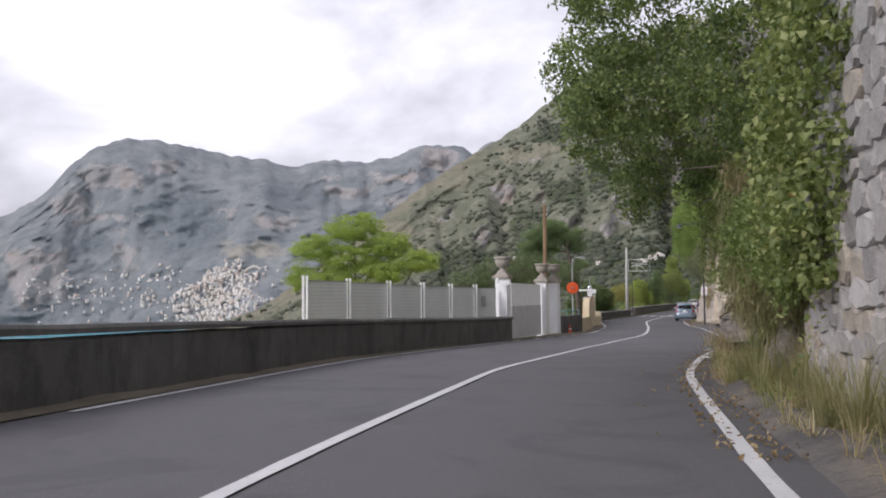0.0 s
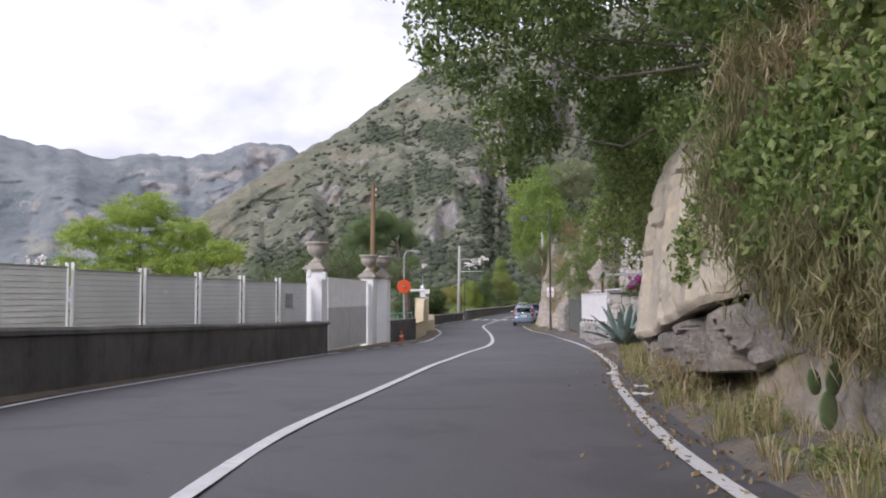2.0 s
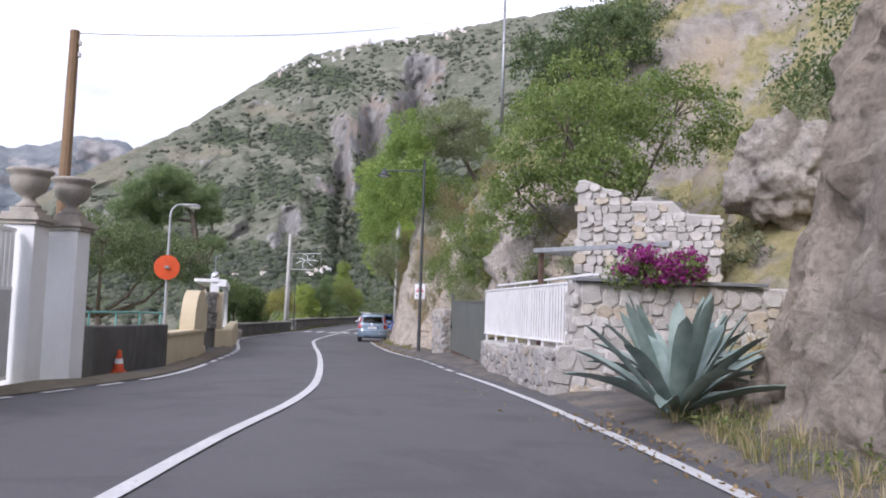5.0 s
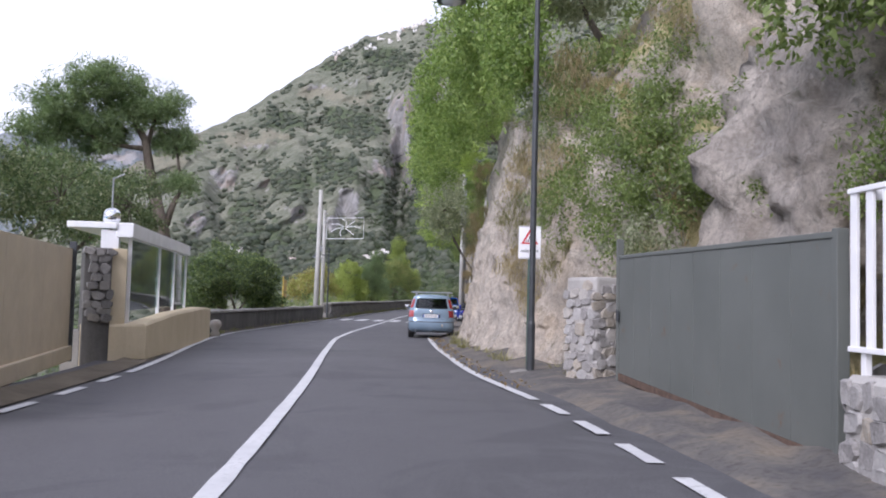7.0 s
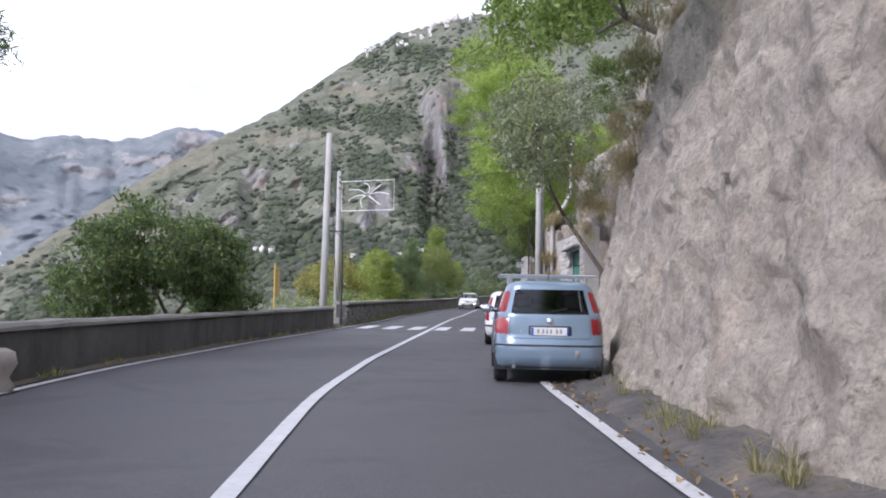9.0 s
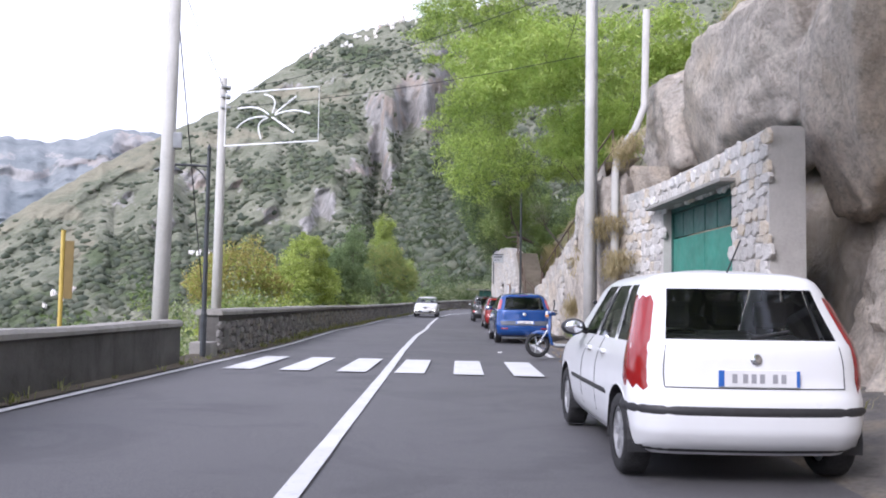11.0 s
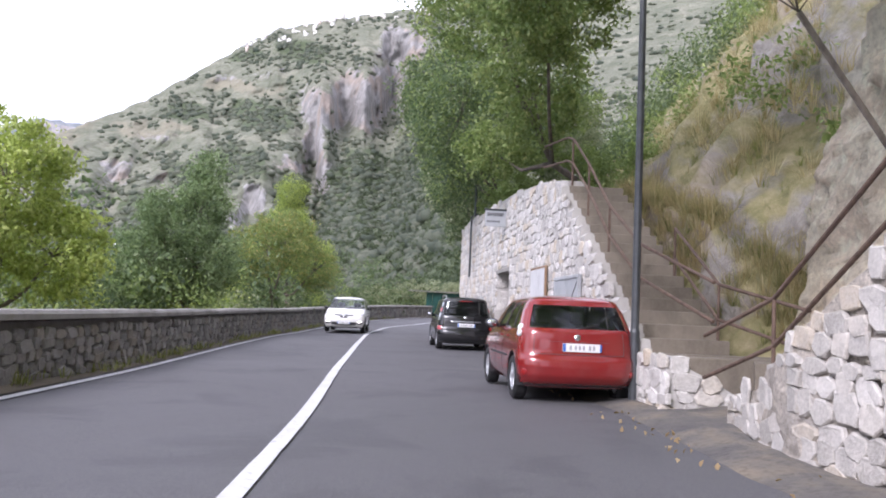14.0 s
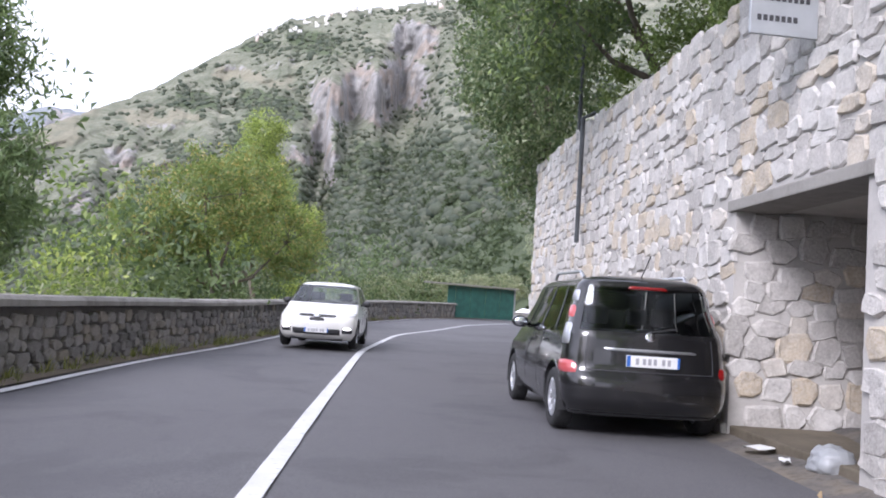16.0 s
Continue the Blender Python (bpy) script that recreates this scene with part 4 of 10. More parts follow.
# ---------------------------------------------------------------- rubble wall under the climbing path
RAMP = [(26.55, 94.3), (27.25, 97.2), (28.6, 100.3), (29.6, 103.2), (30.3, 106.0), (31.0, 109.4), (31.85, 111.2)]
at3, n3 = along(RAMP)
ramp_top = lambda s: float(np.interp(s, [0, 3, 5.5, 8.5, 10.5, 11.4, 12.4, 13.3, 14.6, 15.3, 16.1, 17, n3], [4.5, 4.0, 3.3, 3.1, 2.8, 2.62, 2.4, 2.05, 1.82, 1.44, 0.96, 0.57, 0.45]))


def facet(p):
    """Broken planes: each cell of stone lies at its own depth and tilt."""
    c = noise.voronoi(p)[1][0]
    r = noise.noise_vector(c * 5.17)
    return 0.7 * r.x + 0.9 * r.dot(p - c)


def rock_face(name, at, s0, s1, low, high, rough, mat, back=0.8, step=0.22, rows=26, lean=0.0, seed=0.0, ribs=0.0):
    """A broken rock face over a line, closed by a top that runs back."""
    g = []
    for s in np.arange(s0, s1 + step * 0.5, step):
        f, n = at(s)
        lo, hi = low(s), high(s)
        col = []
        for k in range(rows + 1):
            v = k / rows
            p = Vector((f.x, f.y, lo + (hi - lo) * v)) - n * lean * v
            a = ridged(p, 0.55, 4.0 + seed, 5) - 1.0
            b = ridged((p.x, p.y, p.z * 0.55), 1.9, 1.0 + seed, 4) - 1.0
            rib = ribs * (ridged((p.x + 0.3 * p.z, p.y, p.z * 0.15), 0.8, 7.0 + seed, 3) - 1.0)
            q = p + 0.35 * noise.noise_vector(p * 0.9)
            c = facet(Vector((q.x, q.y, q.z * 1.4)) * 0.95) + 0.5 * facet(Vector((q.x, q.y, q.z * 1.3)) * 2.3) + 0.2 * facet(q * 4.2)
            col.append(p + n * (rough * (0.7 * a + 0.22 * b + 0.42 * c) + rib))
        for d in (0.3, 1.0):
            col.append(Vector((f.x, f.y, hi + 0.15 * d)) - n * (lean + back * d))
        g.append(col)
    ob = sheet(name, g, mat, None, True)
    ob.data.set_sharp_from_angle(angle=math.radians(24))
    return ob


M_WALL_ROCK = stone_mat("pale_ramp_stone", (0.36, 0.337, 0.305), (0.48, 0.452, 0.415), (0.58, 0.55, 0.51), (0.5, 0.43, 0.34))
M_WALL_RENDER = rock_mat("rough_pale_rubble", (1.55, 1.5, 1.4), 2.0, 0.4)
ramp = rock_face("wall_ramp", at3, 0, n3, lambda s: -0.2, ramp_top, 0.11, M_WALL_RENDER, 0.8, 0.14, 40)
tagged(ramp, "pale rough rock and rubble wall under a climbing path", "wall", kind="structure")
masonry(ramp, at3, 2.5, n3, lambda s: ramp_top(s) - float(np.interp(s, [2.5, 6, 9, 10.5], [0.4, 0.55, 0.9, 3.0])), lambda s: ramp_top(s) + 0.08, M_WALL_ROCK, (0.17, 0.38, 0.12, 0.24), 0.03, (9.0, n3), seed=24)
path = link("path_climbing", wall_mesh(lambda s: (at3(s)[0] - at3(s)[1] * 0.55, at3(s)[1]), 0, n3, lambda s: ramp_top(s) - 0.9, lambda s: ramp_top(s) - 0.06, 1.3, 0.5, 0.03), M_WALL_RENDER)
tagged(path, "narrow earthen path climbing beside the wall", "path", kind="structure")

ochre_at, n_och = along([(29.3, 97), (31.2, 101), (32.6, 105), (33.0, 109), (33.9, 112.0), (35.4, 114.6), (37.4, 117.2)])
cliff = rock_face("cliff_ochre", ochre_at, 0, n_och, lambda s: -0.2, lambda s: float(np.interp(s, [0, 6, 12, 16, 19, n_och], [7.4, 7.2, 6.6, 6.2, 5.4, 4.0])), 0.4, rock_mat("ochre_limestone", (2.15, 1.95, 1.6), 0.8, 0.2), 1.2, 0.16, 50, 1.3, 11.0)
tagged(cliff, "cream and ochre limestone cliff above the climbing path", "cliff", kind="structure")

# ---------------------------------------------------------------- garage wall with the green door
at4, n4 = along([(25.0, 86.6), (25.75, 89.0), (26.45, 91.6), (26.85, 94.4)])
gar = thing("wall_garage", Matrix(), "rough pale stone wall round a green garage door", "wall", kind="structure")
GA, GB = 1.55, 5.35
gtop = lambda s: float(np.interp(s, [0, 4.5, 6, n4], [3.75, 3.75, 3.72, 3.7]))
for a, b, lo in ((0, GA, lambda s: -0.2), (GB, n4, lambda s: -0.2), (GA, GB, lambda s: 3.16)):
    part("masonry_core", wall_mesh(at4, a, b, lo, gtop, 0.5, 0.4, 0.0), M_MORTAR, gar)
masonry(gar, at4, 0, n4, lambda s: 0.0, gtop, M_STONE, (0.16, 0.36, 0.12, 0.24), 0.035, (2.0, n4), [(GA - 0.03, GB + 0.03, -1, 3.18)], seed=31)

M_GREEN = plain("green_metal_paint", (0.035, 0.21, 0.155), 0.5, vary=0.2, scale=2.5, bump=0.1)
M_GREEN_DARK = plain("dark_green_panel", (0.02, 0.085, 0.07), 0.5, vary=0.25, scale=2.5)
a, n = at4(GA)
b, _ = at4(GB)
u = (b - a).normalized()
n = Vector((-u.y, u.x, 0))
wd = (b - a).length
m = Matrix((u, -n, Vector((0, 0, 1)))).transposed().to_4x4()
m.translation = a + Vector((0, 0, 0.06))
door = thing("garage_door", m, "green painted metal garage door with a rusty bolt", "garage door")
for k in range(2):
    bm = bmesh.new()
    box(bm, (k * wd / 2 + 0.02, 0.2, 0.02), ((k + 1) * wd / 2 - 0.005, 0.25, 2.5), None, 0.006)
    part("leaf", bm, M_GREEN, door)
    for j in range(3):
        part("upper_panel", boxed((k * wd / 2 + 0.04 + j * (wd / 6 - 0.005), 0.21, 2.53), (k * wd / 2 + (j + 1) * (wd / 6 - 0.005), 0.245, 3.0), 0.008), M_GREEN_DARK, door, "dark green upper panel")
part("bolt", boxed((wd / 2 - 0.12, 0.14, 1.15), (wd / 2 + 0.12, 0.2, 1.2), 0.006), M_BARK, door, "rusty sliding bolt")
part("handle", boxed((wd / 2 + 0.05, 0.13, 0.9), (wd / 2 + 0.09, 0.2, 1.05), 0.006), M_BARK, door, "rusty handle")
bm = bmesh.new()
box(bm, (-0.03, 0.17, -0.02), (0.03, 0.3, 3.1), None, 0.006)
box(bm, (wd - 0.03, 0.17, -0.02), (wd + 0.03, 0.3, 3.1), None, 0.006)
box(bm, (-0.03, 0.17, 3.02), (wd + 0.03, 0.3, 3.1), None, 0.006)
part("frame", bm, M_GREEN_DARK, door, "dark green frame")
can = link("garage_canopy", boxed((-0.25, -0.28, 3.1), (wd + 0.35, 0.3, 3.16), 0.01), M_COPING)
can.matrix_world = m
tagged(can, "thin concrete canopy over the garage door", "canopy", kind="structure")

# ---------------------------------------------------------------- rubble wall with the white railing, and the terrace on it
def run_early(a, b):
    """A frame with x along a-b and y to its left."""
    a, b = Vector((*a, 0)), Vector((*b, 0))
    u = (b - a).normalized()
    m = Matrix((u, Vector((-u.y, u.x, 0)), Vector((0, 0, 1)))).transposed().to_4x4()
    m.translation = a
    return m


M_GALV_EARLY = plain("grey_sheet_steel", (0.3, 0.31, 0.33), 0.45, 0.5, vary=0.15, scale=6)
LOW = [(13.15, 39.75), (13.7, 42.5), (14.45, 45.6), (15.3, 48.3)]
at5, n5 = along(LOW)
low_top = lambda s: 1.14 - 0.012 * s
rub = link("wall_terrace", wall_mesh(at5, 0, n5, lambda s: 0.0, low_top, 0.9, 0.35, 0.03), M_MORTAR)
tagged(rub, "rubble stone terrace wall with wide joints", "wall", kind="structure")
masonry(rub, at5, 0, n5, lambda s: 0.3, low_top, M_STONE_GREY, (0.14, 0.33, 0.11, 0.22), 0.045, (0, n5), seed=41)
# its return, of larger stones, and the higher wall behind the end of the railing
at5b, n5b = along([(17.0, 38.75), (13.15, 39.75)])
ret = link("wall_return", wall_mesh(at5b, 0, n5b - 0.02, lambda s: 0.0, lambda s: 1.16, 0.5, 0.35, 0.03), M_MORTAR)
tagged(ret, "return of the terrace wall in large rough stones", "wall", kind="structure")
masonry(ret, at5b, 0, n5b, lambda s: 0.3, lambda s: 1.18, M_STONE, (0.22, 0.5, 0.18, 0.4), 0.06, (0, n5b), seed=45)
at5c, n5c = along([(18.2, 39.5), (14.05, 40.6)])
upp = link("wall_upper", wall_mesh(at5c, 0, n5c, lambda s: 0.8, lambda s: 2.4, 0.6, 0.35, 0.03), M_MORTAR)
tagged(upp, "higher wall of large pale stones behind the railing's end", "wall", kind="structure")
masonry(upp, at5c, 0, n5c, lambda s: 1.0, lambda s: 2.42, M_STONE, (0.22, 0.46, 0.16, 0.36), 0.06, (0, n5c), seed=46)
at5d, n5d = along([(14.03, 40.6), (14.2, 41.25)])
masonry(upp, at5d, 0, n5d, lambda s: 1.0, lambda s: 2.4, M_STONE, (0.2, 0.36, 0.16, 0.3), 0.05, (0, n5d), seed=47)
lid = link("wall_capping", boxed((0.0, -0.12, 2.4), (n5c * 0.86, 0.7, 2.47), 0.01, run_early((14.0, 40.55), (18.2, 39.45))), M_GALV_EARLY)
tagged(lid, "thin grey capping sheet on the upper wall", "capping", kind="structure")
end_at = lambda s: (at5(n5)[0] + Vector((0.95, -0.26, 0)).normalized() * s, Vector((0.26, 0.95, 0)).normalized())
masonry(rub, end_at, 0, 0.6, lambda s: 0.3, lambda s: 1.1, M_STONE_GREY, (0.15, 0.3, 0.12, 0.22), 0.045, None, seed=42)
deck = link("terrace_floor", wall_mesh(lambda s: (at5(s)[0] - at5(s)[1] * 0.45, at5(s)[1]), 1.5, n5, lambda s: 0.3, lambda s: 1.06, 3.2, 0.6, 0.02), M_COPING)
tagged(deck, "concrete terrace behind the white railing", "terrace", kind="structure")
# old stonework higher up the terrace
at6, n6 = along([(18.1, 41.7), (15.7, 43.7)])
ruin_top = lambda s: float(np.interp(s, [0, 0.9, 1.0, 2.0, 2.1, 2.7, 2.8, n6], [4.0, 4.1, 4.35, 4.4, 4.62, 4.7, 4.95, 4.9]))
ruin = link("wall_ruin", wall_mesh(at6, 0, n6, lambda s: 1.6, ruin_top, 0.6, 0.25, 0.06), M_MORTAR)
tagged(ruin, "ragged rubble flank of an old stone stair", "wall", kind="structure")
masonry(ruin, at6, 0, n6, lambda s: 1.8, ruin_top, M_STONE, (0.16, 0.36, 0.12, 0.24), 0.06, (0, n6), seed=44)
old = thing("old_steps", Matrix(), "worn stone steps climbing behind the ruined wall", "stairs", kind="structure")
for k in range(6):
    st = part("step", boxed((-0.7, -0.2, -0.5), (0.75, 0.22, 0), 0.03), M_MORTAR, old)
    st.matrix_basis = pose(17.9 + 0.13 * k, 42.9 + 0.36 * k, 3.75 + 0.2 * k, 0, 0, 25)
# stone pier beside the sheet-metal gate
pier = link("pier_rubble", boxed((-0.1, -0.42, -0.2), (0.36, 0.35, 1.68), 0.05), M_MORTAR)
pier.matrix_world = pose(16.55, 55.5, float(road_z(55.3)), 0, 0, 12)
tagged(pier, "rough stub of a rubble pier", "pier", kind="structure")
for k, (o, nn, w) in enumerate((((-0.1, -0.42), (0, -1), 0.46), ((-0.1, 0.35), (-1, 0), 0.77))):
    mm = pier.matrix_world
    uu = Vector((-nn[1], nn[0], 0))
    f = lambda s, o=o, nn=nn: (Vector((*(mm @ Vector((o[0] - nn[1] * s * (1 if k == 0 else 1), o[1] + nn[0] * s, 0)))[:2], 0)), (mm.to_3x3() @ Vector((*nn, 0))).normalized())
    masonry(pier, f, 0, w, lambda s: 0.25, lambda s: 1.85, M_STONE_GREY, (0.14, 0.28, 0.1, 0.18), 0.04, (-1, 3), seed=51 + k)
# ivy-grown stone wall where the clip begins
at7, n7 = along([(1.0, -20), (4.2, 0), (4.95, 5.0), (5.6, 9.2)])
ivy = link("wall_south", wall_mesh(at7, 0, n7, lambda s: 0.6, lambda s: 6.6, 0.5, 0.8, 0.03), M_MORTAR)
tagged(ivy, "tall limestone block wall half under foliage", "wall", kind="structure")
masonry(ivy, at7, n7 - 12, n7, lambda s: 1.0, lambda s: 6.5, M_STONE_GREY, (0.3, 0.62, 0.2, 0.4), 0.08, (n7 - 9, n7), seed=61)

# soil and leaf litter along the right edge
g = []
for y in np.arange(-20, 150, 0.8):
    a, b = float(right_x(y)) + 0.22, float(bank_x(y)) + 0.5
    g.append([(a + (b - a) * u, y, float(road_z(y)) - 0.02 + 0.05 * min(1, 4 * u) + (0.05 + 0.09 * u) * (0.5 + fbm((a + u * 3, y, 2), 4, 1.4)) * (u > 0.1) + 0.12 * u * u) for u in (0, 0.1, 0.25, 0.45, 0.7, 1)])
tagged(sheet("verge", g, M_VERGE), "strip of soil and litter at the foot of the rock", "verge", kind="structure")
g = []
for y in np.arange(-30, 176, 1.0):
    a, b = float(left_x(y)) - 0.62, float(left_x(y)) - 0.16
    g.append([(a + (b - a) * u, y, float(road_z(y)) + 0.02 + 0.10 * (1 - u) * (0.6 + fbm((u, y, 2), 3, 1.1))) for u in (0, 0.35, 0.7, 1)])
tagged(sheet("gutter", g, M_SOIL), "grimy strip at the foot of the parapet", "verge", kind="structure")


# ---------------------------------------------------------------- vehicles
M_TYRE = plain("tyre_rubber", (0.018, 0.018, 0.019), 0.85, vary=0.3, scale=20)
M_RIM = plain("alloy_rim", (0.55, 0.56, 0.58), 0.32, 0.85, vary=0.1, scale=12)
M_STEEL_RIM = plain("dull_hubcap", (0.33, 0.335, 0.345), 0.45, 0.4, vary=0.15, scale=12)
M_BLACK = plain("black_plastic", (0.025, 0.025, 0.027), 0.55, vary=0.2, scale=14)
M_SEAT = plain("seat_cloth", (0.035, 0.036, 0.04), 0.95, vary=0.2, scale=30)
M_CHROME = plain("chrome", (0.75, 0.76, 0.78), 0.14, 1.0, vary=0.05)
M_GLASS = glass_mat("car_glass", (0.93, 0.97, 0.96), 0.97, 0.02, (0.02, 0.022, 0.024), 1.5)
M_RED_LAMP = gloss_mat("red_lamp_lens", (0.24, 0.008, 0.008), 0.15, 0.8)
M_PINK_LAMP = gloss_mat("pale_red_lamp_lens", (0.4, 0.075, 0.08), 0.15, 0.8)
M_WHITE_LAMP = gloss_mat("clear_lamp_lens", (0.6, 0.6, 0.6), 0.12, 0.9)
M_AMBER = gloss_mat("amber_lamp_lens", (0.6, 0.2, 0.02), 0.2, 0.8)
M_PLATE = plain("number_plate_white", (0.7, 0.7, 0.7), 0.4, vary=0.05)
M_PLATE_BLUE = plain("number_plate_blue", (0.03, 0.12, 0.42), 0.4, vary=0.05)
M_BAR = plain("grey_ink", (0.3, 0.3, 0.32), 0.6, vary=0.05)
M_INK = plain("dark_ink", (0.05, 0.05, 0.055), 0.6, vary=0.05)

NR, NC, NS, NF = 6, 5, 44, 6


def outline(x0, x1, hw, rr, rf, br, bf):
    """Half of a car's level outline, from the middle of the tail round the left side to the middle of the nose."""
    pts = []
    for k in range(NR):
        y = (hw - rr) * k / NR
        pts.append((x0 + br * (y / hw) ** 2, y))
    xr = x0 + br * ((hw - rr) / hw) ** 2
    for k in range(NC):
        a = math.pi / 2 * k / NC
        pts.append((xr + rr * (1 - math.cos(a)), hw - rr + rr * math.sin(a)))
    xs, xe = xr + rr, x1 - bf * ((hw - rf) / hw) ** 2 - rf
    for k in range(NS):
        u = k / NS
        pts.append((xs + (xe - xs) * u, hw * (1 - 0.025 * (2 * u - 1) ** 2)))
    for k in range(NC):
        a = math.pi / 2 * k / NC
        pts.append((xe + rf * math.sin(a), (hw - rf + rf * math.cos(a)) * (0.975 + 0.025 * k / NC)))
    for k in range(NF + 1):
        y = (hw - rf) * (1 - k / NF)
        pts.append((x1 - bf * (y / hw) ** 2, y))
    return pts


class Car:
    """A car body as levels of outlines. x runs from tail to nose, y to its left."""

    def __init__(self, name, where, heading, levels, W, wheelbase, overhang, radius, paint, label, rows=44):
        self.ob = thing(name, pose(where[0], where[1], float(road_z(where[1])) + 0.012, 0, 0, heading), label, "car", "cars on the road")
        self.W, self.wb, self.ov, self.r, self.paint = W, wheelbase, overhang, radius, paint
        zs = [l[0] for l in levels]
        grid = []
        dense = sorted(set([zs[0] + (zs[-1] - zs[0]) * k / rows for k in range(rows + 1)]))
        for z in dense:
            v = [float(np.interp(z, zs, [l[k] for l in levels])) for k in range(1, 8)]
            half = outline(v[0], v[1], v[2] * W / 2, v[3], v[4], v[5], v[6])
            full = half + [(x, -y) for x, y in half[-2:0:-1]]
            grid.append([(x, y, z) for x, y in full])
        self.z, self.g = dense, np.array(grid)
        self.n = self.g.shape[1]
        self.half = len(half) - 1

    def side(self, u):
        """Outline index on the left side, u from its rear corner to its front corner."""
        return NR + NC + NS * u

    def at(self, s, z):
        """A place on the body's surface and its outward way."""
        def p(s, z):
            k = np.interp(z, self.z, range(len(self.z)))
            a, fa = int(min(k, len(self.z) - 2)), 0
            fa = k - a
            i = int(math.floor(s))
            fs = s - i
            q = lambda r: self.g[r, i % self.n] * (1 - fs) + self.g[r, (i + 1) % self.n] * fs
            return Vector(q(a) * (1 - fa) + q(a + 1) * fa)
        c = p(s, z)
        n = (p(s, z + 0.02) - p(s, z - 0.02)).cross(p(s + 0.3, z) - p(s - 0.3, z))
        return c, n.normalized() if n.length else Vector((0, 0, 1))

    def body(self, windows, glass=M_GLASS, arch=1.22, sill_black=0.0):
        """The painted shell, with panes in the given ranges: name, s range, z range."""
        g = self.g.copy()
        dead = set()
        ra = self.r * arch
        for x0 in (self.ov, self.ov + self.wb):
            c = np.array([x0, self.r])
            for r in range(len(self.z)):
                for k in range(self.n):
                    if abs(g[r, k, 1]) < self.W * 0.42:
                        continue
                    d = np.array([g[r, k, 0], g[r, k, 2]]) - c
                    l = np.hypot(*d)
                    if l < ra:
                        if l > ra * 0.72 and d[1] > -0.05:
                            q = c + d / l * ra
                            g[r, k, 0], g[r, k, 2] = q
                        else:
                            dead.add((r, k))
        def where(r, k):
            zc = (self.z[r] + self.z[r + 1]) / 2
            for name, s0, s1, z0, z1 in windows:
                kk = k + 0.5
                for q in (kk, kk - self.n):
                    if s0 <= q <= s1 and z0 <= zc <= z1:
                        return name
            return None
        groups = {}
        top = len(self.z) - 1
        for r in range(top):
            for k in range(self.n):
                quad = [(r + 1, k), (r + 1, (k + 1) % self.n), (r, (k + 1) % self.n), (r, k)]
                if any(q in dead for q in quad):
                    continue
                groups.setdefault(where(r, k), []).append(quad)
        panes = []
        for name, quads in groups.items():
            ids, verts, faces = {}, [], []
            for quad in quads:
                f = []
                for q in quad:
                    if q not in ids:
                        ids[q] = len(verts)
                        v = Vector(g[q[0], q[1]])
                        if name:
                            v = v - Vector((0, v.y, 0)).normalized() * 0.006
                        verts.append(v)
                    f.append(ids[q])
                faces.append(f)
            if name is None:
                ring = [ids.get((top, k)) for k in range(self.n)]
                ring = [q for q in ring if q is not None]
                verts.append(Vector(g[top].mean(0)) + Vector((0, 0, 0.02)))
                for a, b in zip(ring, ring[1:] + ring[:1]):
                    faces.append([b, a, len(verts) - 1])
            ob = raw(name or "body", verts, faces, glass if name else self.paint, self.ob, True, "tinted glass" if name else "")
            panes.append(ob)
        for y in (-1, 1):
            for x0 in (self.ov, self.ov + self.wb):
                bm = bmesh.new()
                prof = [bm.verts.new((x0 + ra * math.cos(a), y * (self.W / 2 - d), self.r + ra * math.sin(a))) for d in (0.015, 0.3) for a in np.linspace(-0.25, math.pi + 0.25, 15)]
                for k in range(14):
                    bm.faces.new((prof[k], prof[k + 1], prof[16 + k], prof[15 + k]))
                part("wheel_well", bm, M_BLACK, self.ob, "black wheel well")
        x0, x1 = self.ov, self.ov + self.wb
        part("underbody", boxed((0.25, -self.W * 0.33, 0.19), (float(self.g[4, self.half, 0]) - 0.15, self.W * 0.33, 0.3), 0.03), M_BLACK, self.ob, "black underbody")
        return self

    def patch(self, name, s0, s1, z0, z1, mat, out=0.006, parent=None, label="", nu=8, nv=5, round_=0.0, thick=0.03):
        """A shell that follows the body's surface, proud by out."""
        bm = bmesh.new()
        rows = []
        for j in range(nv + 1):
            v = j / nv
            row = []
            for i in range(nu + 1):
                u = i / nu
                uu, vv = 2 * u - 1, 2 * v - 1
                if round_:
                    uu, vv = uu * math.sqrt(1 - round_ * vv * vv / 2), vv * math.sqrt(1 - round_ * uu * uu / 2)
                p, n = self.at((s0 + s1) / 2 + uu * (s1 - s0) / 2, (z0 + z1) / 2 + vv * (z1 - z0) / 2)
                edge = i in (0, nu) or j in (0, nv)
                row.append(bm.verts.new(p + n * (out if not edge else -thick * 0.3)))
            rows.append(row)
        for a, b in zip(rows, rows[1:]):
            for k in range(nu):
                bm.faces.new((a[k], a[k + 1], b[k + 1], b[k]))
        bmesh.ops.recalc_face_normals(bm, faces=bm.faces)
        return part(name, bm, mat, parent or self.ob, label, True)

    def wheels(self, rim=M_RIM, spokes=7, width=0.19):
        r = self.r
        tyre = lathe([(r * 0.66, -width / 2 + 0.01), (r * 0.9, -width / 2), (r * 0.985, -width / 2 + 0.02), (r, -width / 2 + 0.05), (r, width / 2 - 0.05), (r * 0.985, width / 2 - 0.02), (r * 0.9, width / 2), (r * 0.66, width / 2 - 0.01)], 28)
        bmesh.ops.delete(tyre, geom=[f for f in tyre.faces if len(f.verts) > 4], context="FACES")
